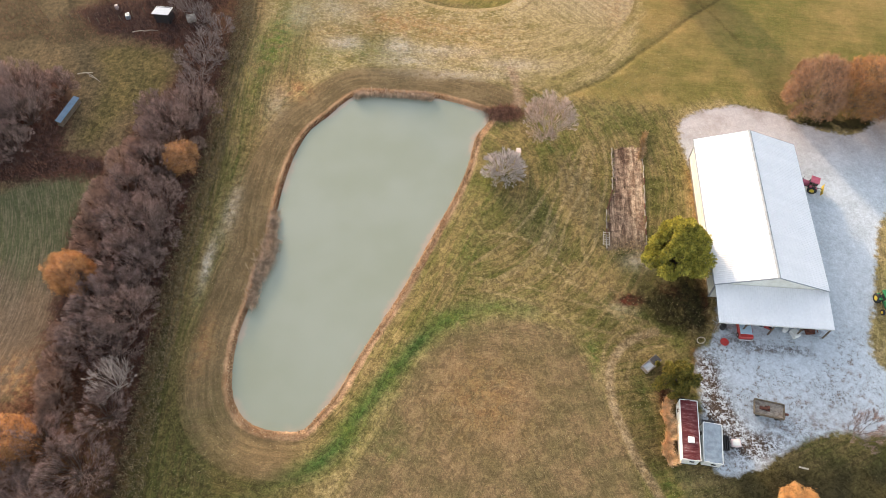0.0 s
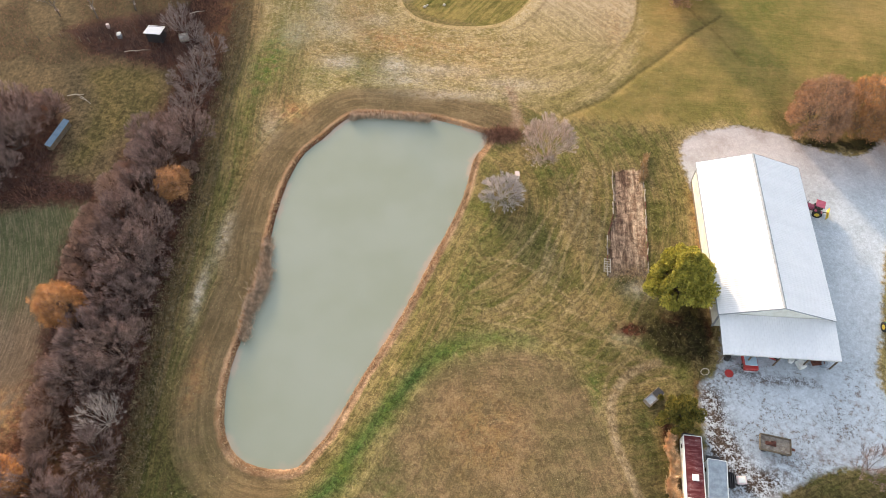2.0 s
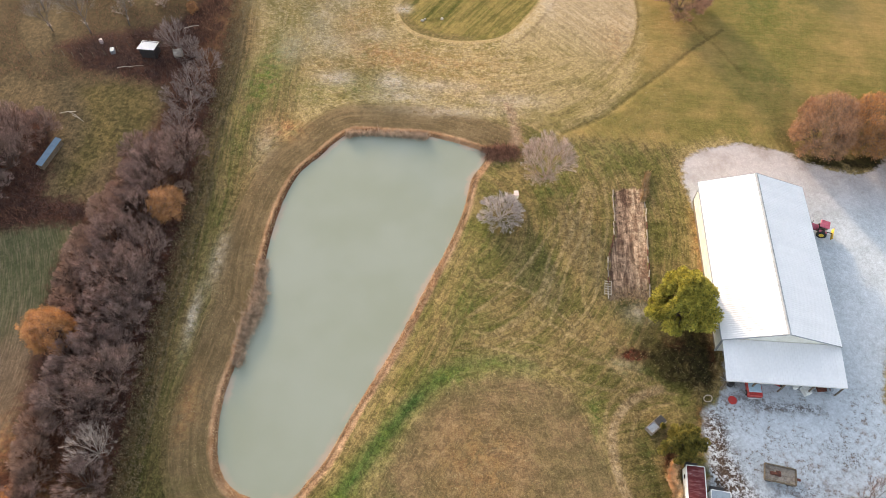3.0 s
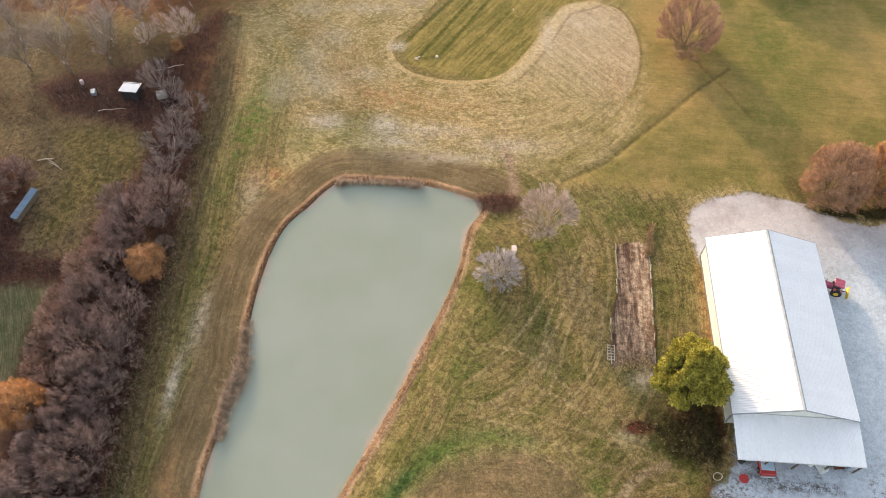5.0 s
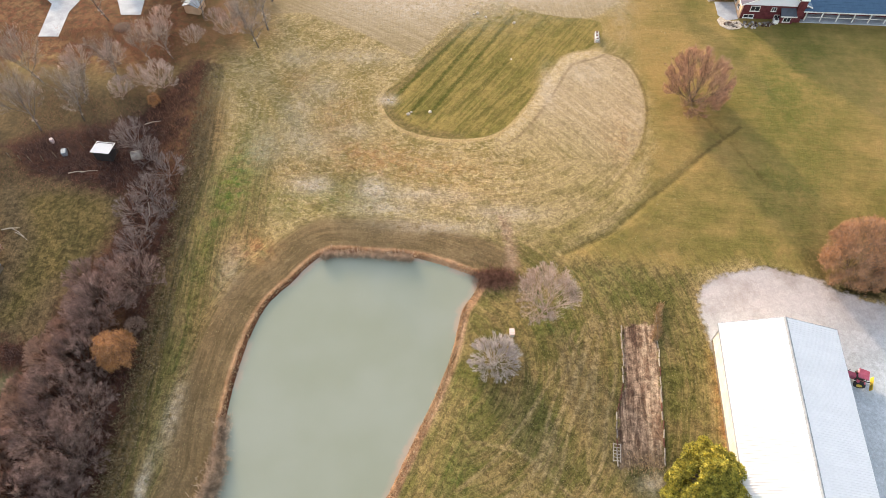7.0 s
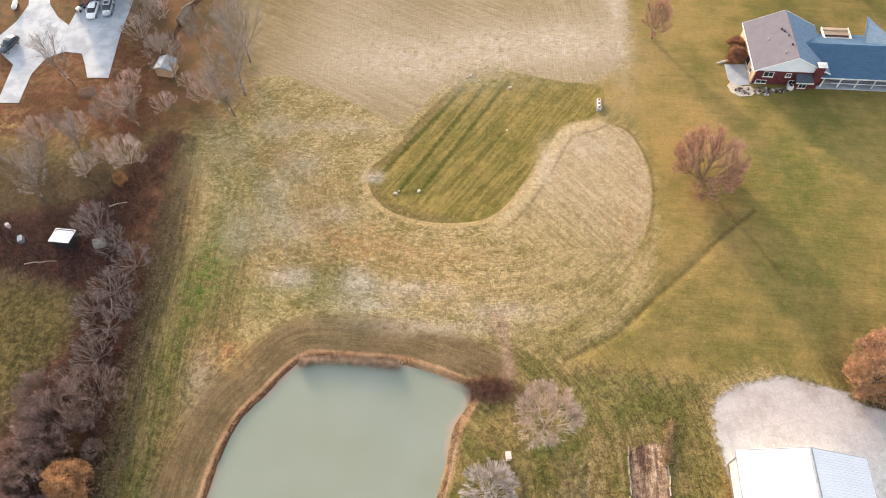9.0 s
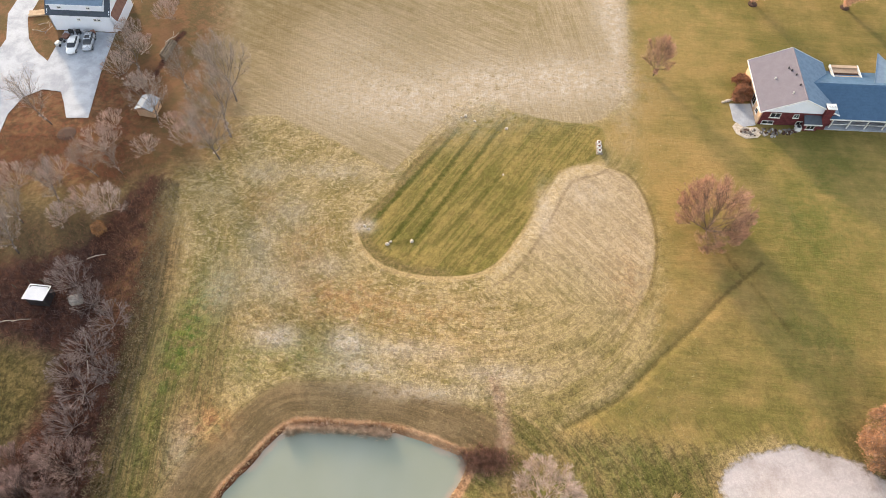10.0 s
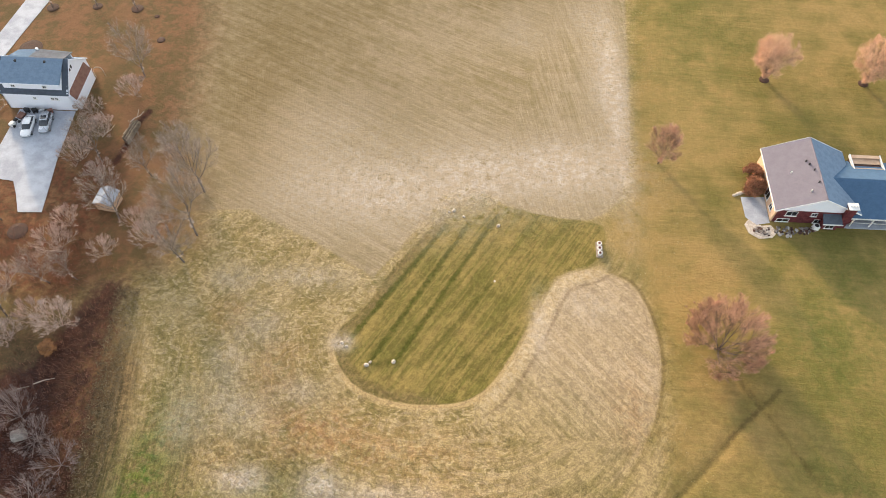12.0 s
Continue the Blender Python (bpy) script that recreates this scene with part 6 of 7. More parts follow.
def west_yard():
    k = 0.06
    outline = [(-69.0, 161.9), (-67.7, 161.9), (-67.2, 151.5), (-65.8, 140.4), (-69.6, 140.2), (-71.2, 143.6), (-72.7, 146.3), (-76.1, 146.7), (-78.9, 144.6), (-80, 140.5), (-79.4, 133.3), (-83.2, 133.1), (-84.2, 142.7), (-87.9, 145.7),
               (-95, 147), (-95, 151), (-89.7, 150.3), (-88.1, 154.3), (-87.6, 159), (-90, 166), (-89.5, 174), (-88.6, 180), (-87, 190), (-84, 205), (-80, 205), (-82.4, 190), (-83.6, 184), (-85.4, 174), (-85.8, 165), (-83.5, 159.5), (-80.8, 156.1), (-77.8, 153.8), (-77.5, 161.9)]
    slab = Mesh()
    tops = [(x, y, ground_z(x, y) + k) for x, y in outline]
    n = len(tops)
    slab.v = tops + [(x, y, z - 0.3) for x, y, z in tops]
    slab.f = [tuple(range(n))] + [(i, i + n, (i + 1) % n + n, (i + 1) % n) for i in range(n)]
    me = slab.data("driveway")
    bm = bmesh.new()
    bm.from_mesh(me)
    bmesh.ops.triangulate(bm, faces=[f for f in bm.faces if len(f.verts) > 4])
    bmesh.ops.recalc_face_normals(bm, faces=bm.faces)
    bm.to_mesh(me)
    bm.free()
    tagged(part("driveway", me, "concrete"), "pale worn concrete driveway", "driveway", "", "structure")
    z = lambda x, y: ground_z(x, y) + k
    car((-74.2, 157.6, z(-74.2, 157.6)), 186, "car_white", "white sedan parked on the concrete driveway")
    car((-71.5, 158.5, z(-71.5, 158.5)), 187, "car_silver", "silver-white hatchback with a dark sunroof parked on the concrete driveway", 1.6, 4.4, 0.12, True)
    car((-86.6, 147.2, z(-86.6, 147.2)), 162, "car_dark", "dark blue-grey car parked at the driveway's edge", 1.55, 4.6, 0.12)
    t = thing("garden_tractor", "small white lawn tractor with a wooden trailer", "mower", (-77.0, 158.6, ground_z(-77, 158.6)), 160)
    part("hood", Mesh().box(-0.4, 0.1, 0.3, 0.4, 1.1, 0.8, 0.1), "white_paint", t)
    part("seat", Mesh().box(-0.3, -0.6, 0.5, 0.3, -0.1, 0.8, 0.06), "rubber", t)
    part("trailer_bed", Mesh().box(-0.6, -2.2, 0.35, 0.6, -0.9, 0.6), "deck", t)
    for x in (-0.5, 0.5):
        for y in (-1.6, -0.4, 0.8):
            part("wheel", Mesh().wheel((x, y, 0.25), (1, 0, 0), 0.25, 0.18, 10), "rubber", t, "", True)
    for i, x in enumerate((-75.8, -74.4, -73.0, -71.6)):
        t = thing(("barbecue", "barbecue", "storage_bin", "storage_bin")[i], ("black covered barbecue by the garage wall", "black covered barbecue by the garage wall", "grey storage bin by the garage wall", "brown storage bin by the garage wall")[i], "yard item", (x, 161.2, z(x, 161.2)), i * 9)
        part("case", Mesh().box(-0.4, -0.3, 0.35, 0.4, 0.3, 1.0, 0.1), ("rubber", "rubber", "steel", "deck")[i], t)
        for s in (-0.32, 0.32):
            part("leg", Mesh().box(s - 0.04, -0.25, 0, s + 0.04, 0.25, 0.36), "dark_metal", t)
    t = thing("gas_tank", "white rounded propane tank on short legs", "tank", spot(-89.7, 158.2), 100)
    part("shell", Mesh().tube([(-1.25, 0, 0.75), (-1.1, 0, 0.75), (-0.9, 0, 0.75), (0.9, 0, 0.75), (1.1, 0, 0.75), (1.25, 0, 0.75)], [0.15, 0.38, 0.46, 0.46, 0.38, 0.15], 14), "white_paint", t, "", True)
    for x in (-0.7, 0.7):
        part("leg", Mesh().box(x - 0.08, -0.35, 0, x + 0.08, 0.35, 0.4), "dark_metal", t)

    def shed(name, label, at, turn, w, l, h, roof_mat, wall_mat, pitch):
        t = thing(name, label, "shed", at, turn)
        for s in (-1, 1):
            part("wall", Mesh().box(s * (w / 2 - 0.1) - 0.06, -l / 2 + 0.1, -0.3, s * (w / 2 - 0.1) + 0.06, l / 2 - 0.1, h), wall_mat, t)
        part("wall", Mesh().box(-w / 2 + 0.16, l / 2 - 0.2, -0.3, w / 2 - 0.16, l / 2 - 0.1, h), wall_mat, t)
        part("wall", Mesh().box(-w / 2 + 0.16, -l / 2 + 0.1, -0.3, w / 2 - 0.16, -l / 2 + 0.2, h), wall_mat, t)
        if pitch:
            for s in (-1, 1):
                a, b = (s * (w / 2 + 0.15), s * -(l / 2 + 0.15)), (s * (w / 2 + 0.15), s * (l / 2 + 0.15))
                part("roof_slope", Mesh().slab([(a[0], a[1], h - 0.05), (b[0], b[1], h - 0.05), (0, b[1], h + pitch), (0, a[1], h + pitch)], 0.08), roof_mat, t)
        else:
            n = 5
            for i in range(n):
                ww = (w + 0.3) / n
                ob = part("roof_sheet", ribbed(ww - 0.01, l + 0.3, (ww - 0.01) / 3), roof_mat, t, "pale metal roof sheet" if i == 0 else "")
                ob.matrix_basis = frame_of((-w / 2 - 0.15 + i * ww, -l / 2 - 0.15, h + 0.28), (1, 0, 0), (0, 1, -0.14))
        return t

    stack = thing("lumber_stack", "stack of pale new lumber beside the house", "lumber", spot(-84.0, 166.4), 12)
    for i in range(10):
        part("board", Mesh().box(-1.9 + 0.1 * (i % 3), -0.75 + 0.32 * (i % 5), 0.02 + 0.16 * (i // 5), 1.7 + 0.12 * (i % 4), -0.47 + 0.32 * (i % 5), 0.16 + 0.16 * (i // 5)), "new_wood", stack)
    for i, (x, y, a) in enumerate(((-81.6, 163.6, 18), (-80.4, 162.2, 70), (-82.2, 161.4, -12), (-64.2, 163.5, -35), (-62.4, 161, -50), (-60.5, 157.5, 60), (-57.2, 158.5, 65), (-56.6, 161, 50))):
        lone("fallen_branch", Mesh().tube([(-1.4, 0, 0.12), (-0.4, 0.12, 0.2), (0.6, -0.05, 0.18), (1.7, 0.2, 0.3)], [0.09, 0.08, 0.06, 0.03], 6).tube([(0.1, 0, 0.2), (0.8, 0.6, 0.4), (1.2, 1.1, 0.5)], [0.05, 0.035, 0.02], 5), "old_wood" if i < 3 else "pale_stone",
             "bleached fallen branch lying on the leaves", "branch", "fallen branches", at=pose(*spot(x, y), 0, 0, a))
    shed("tin_shed", "small dark shed with a bright white metal roof in the thicket", spot(-60.5, 105.0), -3, 2.9, 2.4, 2.0, "white_metal", "dark_metal", 0)
    shed("garden_shed", "small tan garden shed with a pale grey roof", spot(-55.5, 142.6), -8, 3.0, 3.0, 1.9, "shed_felt", "peach_siding", 0.7)
    t = thing("long_hut", "low long hut with a blue-grey sheet roof under trees", "hut", spot(-69.7, 79.8), -11)
    for i in range(5):
        y = -3.0 + i * 1.2
        part("roof_sheet", Mesh().slab([(-0.5, y, 1.35), (0.5, y, 1.1), (0.5, y + 1.17, 1.1), (-0.5, y + 1.17, 1.35)], 0.05), "shingle_blue_and_shaded", t, "blue-grey roof sheet" if i == 0 else "")
    part("side", Mesh().box(-0.44, -2.9, -0.2, -0.36, 2.9, 1.26), "timber", t)
    part("side", Mesh().box(0.34, -2.9, -0.2, 0.42, 2.9, 1.05), "timber", t)
    for y in (-2.9, 2.82):
        part("end", Mesh().box(-0.36, y, -0.2, 0.34, y + 0.08, 1.05), "timber", t)
    for i, (x, y, a) in enumerate(((-70.5, 89.4, 12), (-69.0, 88.8, -30), (-68.3, 88.2, -28), (-64.2, 101, 12), (-62.2, 101.3, 12), (-51.7, 98, -68), (-50.3, 94.5, -70), (-49.6, 91, -80), (-58, 111, 24), (-55, 112.4, 22))):
        lone("fallen_pole", Mesh().tube([(-1.3, 0, 0.35), (0, 0.1, 0.42), (1.4, 0, 0.3)], [0.09, 0.08, 0.05], 6), "old_wood" if i % 3 else "pale_stone", "bleached fallen pole lying in the brambles", "pole", "fallen poles", at=pose(*spot(x, y), 0, 0, a))
    t = thing("round_bale", "old grey weathered round bale in the thicket", "bale", spot(-55.3, 104.8), 20)
    part("roll", Mesh().tube([(-0.8, 0, 0.75), (-0.7, 0, 0.75), (0.7, 0, 0.75), (0.8, 0, 0.75)], [0.65, 0.78, 0.78, 0.65], 16), "stone", t)
    lone("small_hutch", Mesh().box(-0.4, -0.55, 0, 0.4, 0.55, 0.8, 0.06), "grey_sheet", "small grey hutch among the brambles", "hutch", at=pose(*spot(-67.7, 105.0), 0, 0, 20))
    lone("pink_barrel", Mesh().tube([(0, 0, 0), (0, 0, 0.4), (0, 0, 0.9)], [0.3, 0.36, 0.3], 12), "pink_white", "pinkish barrel beside the fence", "barrel", at=pose(*spot(-70.6, 107.3)))
    fence = thing("wire_fence", "row of dark weathered fence posts", "fence")
    for i in range(16):
        x, y = -84 + i * 1.9, 101.5 + i * 0.42 + 1.2 * math.sin(i * 0.7)
        ob = part("post", Mesh().tube([(0, 0, -0.3), (0, 0, 1.3)], [0.09, 0.08], 6), "timber", fence)
        ob.matrix_basis = pose(*spot(x, y), 0, 5 * math.sin(i * 3), 0)
    logs = thing("log_pile", "dark pile of old logs along the bark trail", "logs", spot(-56.4, 157.4), 80)
    for i in range(9):
        part("log", Mesh().tube([(-2.4 + 0.3 * (i % 3), -0.5 + 0.5 * (i % 3), 0.2 + 0.35 * (i // 3)), (2.2 + 0.2 * (i % 2), -0.5 + 0.45 * (i % 3), 0.2 + 0.35 * (i // 3))], [0.2, 0.17], 8), "timber", logs)
    for x, y, r in ((-81, 188.3, 1.2), (-72.5, 189.2, 1.0), (-64.6, 189, 1.2), (-57.7, 180.6, .8), (-60.2, 187, .5), (-81.2, 177, 2.2), (52.3, 174.6, .9), (69.5, 174.6, .9), (-68.2, 136.6, 1.6)):
        sh = Mesh()
        zz = ground_z(x, y)
        sh.tube([(0, 0, -0.1), (0, 0, 0.07), (0, 0, 0.14)], [r, r * 0.96, r * 0.6], 22)
        lone("mulch_ring", sh, "mulch", "round bed of dark mulch in the grass", "mulch bed", "mulch beds", at=pose(x, y, zz))


west_yard()


# ---- trees ----
def turned(d, angle, spin, rng):
    """A way that leaves d by angle, spun round it."""
    u = d.cross(Vector((0.31, 0.17, 0.93)) if abs(d.z) < 0.95 else Vector((1, 0, 0))).normalized()
    w = d.cross(u)
    return (d * math.cos(angle) + (u * math.cos(spin) + w * math.sin(spin)) * math.sin(angle)).normalized()


def grow(seed, height=9.0, radius=4.0, limbs=7, low=0.28, counts=(6, 9), up=0.06, thick=0.018, stems=1, twig_len=1.0, vase=0.0, radial=0.3, spread=1.3):
    """The limbs of a tree as lines with radii, and its twigs as pairs of ends, all within a round crown."""
    rng = random.Random(seed)
    chains, twigs = [], []
    base = height * (0.1 + 0.6 * low) if stems == 1 else -0.25 * height
    mid, half = (base + height) / 2, (height - base) / 2

    def reach(p, d):
        """How far it is from p along d to the crown's outside."""
        q = Vector((p.x / radius, p.y / radius, (p.z - mid) / half))
        e = Vector((d.x / radius, d.y / radius, d.z / half))
        a, b, c = e.dot(e), q.dot(e), q.dot(q) - 1
        root = b * b - a * c
        lump = 0.88 + 0.14 * math.sin(3 * math.atan2(d.y, d.x) + seed) + 0.12 * math.sin(7 * d.z + 2 * math.atan2(d.y, d.x) + 1.7 * seed)
        return max(lump * (-b + math.sqrt(root)) / a, 0.25) if root > 0 else 0.25

    def limb(start, way, length, thickness, level):
        steps = (5, 4, 3, 2)[level]
        pts, radii, d, p = [start], [thickness], way, start
        for i in range(steps):
            d = (d + Vector((rng.gauss(0, 0.09), rng.gauss(0, 0.09), rng.gauss(up, 0.06)))).normalized()
            p = p + d * (length / steps)
            pts.append(p)
            radii.append(thickness * (1 - 0.8 * (i + 1) / steps) + 0.005)
        chains.append((pts, radii, level))
        n = limbs if level == 0 else counts[min(level, 2) - 1]
        for i in range(n):
            u = (0.15 + 0.85 * (i + rng.random()) / n) if level else low + (1 - low) * (i + 0.5) / n
            k = min(int(u * steps), steps - 1)
            q = pts[k].lerp(pts[k + 1], u * steps - k)
            out = (pts[k + 1] - pts[k]).normalized()
            way2 = turned(out, rng.uniform(0.35, 0.8), i * 2.4 + rng.uniform(-0.5, 0.5) + seed, rng)
            if level:
                way2 = (way2 + (q - Vector((0, 0, base))).normalized() * radial).normalized()
            if level == 0:
                if stems == 1:
                    tilt = (1.35 - 0.7 * vase) * (1 - (i + 0.5) / n) ** (0.75 - 0.25 * vase) + 0.12 + rng.uniform(-0.08, 0.08)
                    turn = i * 2.4 + rng.uniform(-0.25, 0.25) + seed
                    way2 = Vector((math.sin(tilt) * math.cos(turn), math.sin(tilt) * math.sin(turn), math.cos(tilt)))
                limb(q, way2, reach(q, way2) * rng.uniform(0.66, 1.02), thickness * 0.5 * (1.1 - 0.4 * u), 1)
            elif level < 3:
                limb(q, way2, min(length * rng.uniform(0.45, 0.7), reach(q, way2) * rng.uniform(0.6, 1.0)), max(thickness * 0.45, 0.014), level + 1)
            else:
                twigs.append((q, q + (way2 + Vector((0, 0, 0.1))) * min(rng.uniform(0.5, 1.3) * twig_len, reach(q, way2) * rng.uniform(0.3, 1.15) + 0.15)))

    for s in range(stems):
        if stems == 1:
            limb(Vector((0, 0, -0.15)), Vector((rng.gauss(0, 0.03), rng.gauss(0, 0.03), 1)).normalized(), height * (0.62 - 0.25 * vase), height * thick, 0)
        else:
            tilt = 0.12 + spread * math.sqrt((s + 0.5) / stems)
            way = Vector((math.sin(tilt) * math.cos(s * 2.4), math.sin(tilt) * math.sin(s * 2.4), math.cos(tilt)))
            limb(Vector((0, 0, 0.02)), way, reach(Vector((0, 0, 0.02)), way) * rng.uniform(0.68, 0.98), height * thick, 0)
    return chains, twigs


def wood(chains):
    sh = Mesh()
    for pts, radii, level in chains:
        sh.tube(pts, radii, (7, 5, 4, 3)[level], level == 0)
    return sh


def slivers(twigs, wide, seed):
    """Twigs as thin three-sided spikes."""
    sh, rng = Mesh(), random.Random(seed)
    for a, b in twigs:
        d = (b - a).normalized()
        u = d.cross(Vector((rng.uniform(-1, 1), rng.uniform(-1, 1), 0.4))).normalized() * wide
        w = d.cross(u)
        n = len(sh.v)
        sh.v += [tuple(a + u), tuple(a - u * 0.5 + w * 0.8), tuple(a - u * 0.5 - w * 0.8), tuple(b)]
        sh.f += [(n, n + 1, n + 3), (n + 1, n + 2, n + 3), (n + 2, n, n + 3)]
    return sh


def leaves(twigs, per, size, seed, low=0.0):
    """Small folded leaves round the twigs."""
    sh, rng = Mesh(), random.Random(seed)
    for a, b in twigs:
        for _ in range(per):
            p = a.lerp(b, rng.uniform(0.2, 1.1)) + Vector((rng.gauss(0, 0.14), rng.gauss(0, 0.14), rng.gauss(0, 0.12)))
            if p.z < low:
                continue
            d = Vector((rng.gauss(0, 1), rng.gauss(0, 1), rng.gauss(0, 0.7))).normalized() * size * rng.uniform(0.6, 1.2)
            u = d.cross(Vector((rng.gauss(0, 1), rng.gauss(0, 1), 1))).normalized() * size * 0.45
            n = len(sh.v)
            sh.v += [tuple(p), tuple(p + d * 0.5 + u), tuple(p + d), tuple(p + d * 0.5 - u)]
            sh.f += [(n, n + 1, n + 2), (n, n + 2, n + 3)]
    return sh


def bare_tree(name, seed, label, bark_mat, twig_mat, category="tree", twig=0.013, **how):
    t = thing(name, label, category)
    chains, twigs = grow(seed, **how)
    part("trunk", wood(chains), bark_mat, t, "", True)
    part("crown", slivers(twigs, twig, seed), twig_mat, t, "fine bare twigs")
    return t, twigs


def leaf_tree(name, seed, label, bark_mat, leaf_mat, per, size, twig_mat="twig_red", category="tree", **how):
    t, twigs = bare_tree(name, seed, label, bark_mat, twig_mat, category, radial=0.05, **how)
    part("foliage", leaves(twigs, per, size, seed), leaf_mat, t, "dry autumn leaves")
    return t


def planted(t, x, y, turn=0.0, size=1.0, squash=1.0):
    t.matrix_basis = pose(*spot(x, y, -0.05), 0, 0, turn) @ Matrix.Diagonal((size, size, size * squash, 1))
    return t


def again(t, x, y, turn=0.0, size=1.0, squash=1.0):
    """Another of the same kind."""
    return copy_thing(t, pose(*spot(x, y, -0.05), 0, 0, turn) @ Matrix.Diagonal((size, size, size * squash, 1)) @ Matrix.Diagonal([1 / s for s in t.scale] + [1]))


def plant_all(makers, places, seed):
    """Puts the kinds in turn at the places."""
    rng, used = random.Random(seed), set()
    for i, (x, y, s) in enumerate(places):
        k = i % len(makers)
        turn = rng.uniform(0, 360)
        if k not in used:
            planted(makers[k], x, y, turn, s)
            used.add(k)
        else:
            again(makers[k], x, y, turn, s)


def make_woods():
    kinds = []
    for s in range(5):
        t, _ = bare_tree("bare_tree", 20 + s, "leafless hedgerow tree with mauve-grey twigs", "bark_dark", "twig_mauve", "tree", 0.017, height=6.6 + 0.6 * s, radius=4.6 + 0.2 * s, limbs=4, counts=(4, 5), stems=12 + s % 3, spread=0.95 + 0.1 * (s % 3), radial=0.8, thick=0.008, twig_len=1.15, low=0.2, up=0.02)
        t["group"] = "trees of the hedgerow"
        kinds.append(t)
    spots = [(-50.6, 76.0, 1.1), (-51, 68, .95), (-53.5, 58.5, .8), (-49.5, 56, 1), (-47.5, 60.5, .8), (-49.6, 50.5, 1), (-46.8, 49.6, .85), (-51, 43, .9), (-47, 41.5, .95), (-50.7, 37.6, .8), (-45.6, 28, .8), (-51.5, 23, .95),
             (-46.5, 20.5, .95), (-75.4, 77, .95), (-77.5, 82, 1), (-72.6, 84.8, .75), (-75.5, 71, .85), (-49.2, 65.8, .5), (-52.5, 63, .85), (-46.6, 54.5, .7), (-48.6, 45.6, .85), (-53.5, 50, .75), (-47, 37, .75), (-52, 72.5, .8), (-47.2, 80.5, .8),
             (-79, 74.5, .9), (-83, 79, 1), (-54.5, 80.3, .7), (-80, 68, .8), (-50, 15, .9), (-45.5, 12, .9), (-57, 14, 1)]
    plant_all(kinds, spots, 5)
    pale = []
    for s in range(3):
        t, _ = bare_tree("pale_tree", 40 + s, "pale grey leafless thicket tree", "twig_ash", "twig_ash", "tree", 0.016, height=5.5 + s, radius=4.2, limbs=4, counts=(3, 4), stems=9, spread=1.0, radial=0.6, thick=0.011, twig_len=1.0, low=0.2, up=0.02)
        t["group"] = "pale thicket trees"
        pale.append(t)
    plant_all(pale, [(-49.5, 91, .8), (-50.6, 96.8, .8), (-49.6, 86.4, .7), (-48.9, 101.5, .75), (-53, 104.5, .7), (-51.2, 83, .6), (-52.6, 93.5, .65), (-47.6, 94.3, .55), (-56.5, 107.5, .8)], 6)
    low = []
    for s in range(2):
        t, _ = bare_tree("hedge_shrub", 50 + s, "low fuzzy shrub with pinkish-brown twigs at the hedgerow's edge", "twig_brown", "twig_brown", "bush", 0.011, height=3.4 + s, radius=3.0, limbs=5, counts=(4, 6), stems=12, spread=1.05, radial=0.5, thick=0.006, twig_len=0.9, low=0.2, up=0.02)
        t["group"] = "shrubs of the hedgerow's edge"
        low.append(t)
    plant_all(low, [(-57.6, 63.5, .9), (-57.2, 60, 1), (-57.6, 56.5, .9), (-56.8, 53, .8), (-55.6, 72.5, .8), (-56.3, 68.5, 1), (-54.7, 42.3, .7), (-54.8, 38.5, .8), (-54.4, 34.8, .9), (-53.6, 31, .9), (-52.6, 28, .9), (-54, 19, 1), (-55, 77, .8), (-45.9, 74, .5), (-45.4, 46, .5), (-79, 80, 1)], 15)
    t, _ = bare_tree("hedge_shrub", 55, "pale bare shrub standing among the darker hedgerow", "twig_pale", "twig_pale", "bush", 0.012, height=6.0, radius=3.4, limbs=3, counts=(3, 4), stems=14, spread=0.95, radial=0.6, thick=0.008, low=0.3)
    planted(t, -45.8, 32.2, 50)
    # trees of the western gardens
    tall = []
    for s in range(3):
        t, _ = bare_tree("garden_tree", 60 + s, "tall leafless tree with grey-brown branches", "bark_grey", "twig_grey", "tree", 0.007, height=16.0, radius=5.0, limbs=9, counts=(6, 8), low=0.3, twig_len=1.1, thick=0.011, vase=0.85)
        t["group"] = "trees of the western gardens"
        tall.append(t)
    plant_all(tall, [(-71.5, 138.6, .85), (-53.2, 139.9, .75), (-41, 132.4, .85), (-40.2, 137.3, 1), (-41.1, 145.7, .95), (-44.6, 137.6, .6), (-59.5, 151, .7), (-73.6, 109.8, .9), (-67, 112.5, .8), (-59.8, 127.7, .6),
                     (-58, 171, .8), (-64, 122, .7), (-77.5, 121, .85), (-50.5, 148.5, .6), (-85, 116, .9), (-56, 128.5, .5), (-46, 152, .6), (-68.5, 118, .6), (-81, 110, .7), (-90, 122, .8), (-81, 188.3, .7), (-72.5, 189.2, .7), (-64.6, 189, .7)], 7)
    t, _ = bare_tree("blossom_tree", 71, "small pale bare tree with whitish-pink twigs", "twig_pink", "twig_pale", "tree", 0.010, height=6.2, radius=3.3, limbs=5, counts=(4, 5), stems=6, spread=0.8, radial=0.5, thick=0.009)
    planted(t, -55.5, 120.9, 30)
    again(t, -62, 118.5, 80, 0.7)
    # bushes round the garden shed
    t, _ = bare_tree("garden_bush", 73, "hazy leafless bush with pinkish-brown twigs", "twig_grey", "twig_pink", "bush", 0.007, height=4.4, radius=3.4, limbs=4, counts=(4, 5), stems=9, spread=1.0, radial=0.6, thick=0.006, twig_len=0.9)
    t["group"] = "bushes of the western gardens"
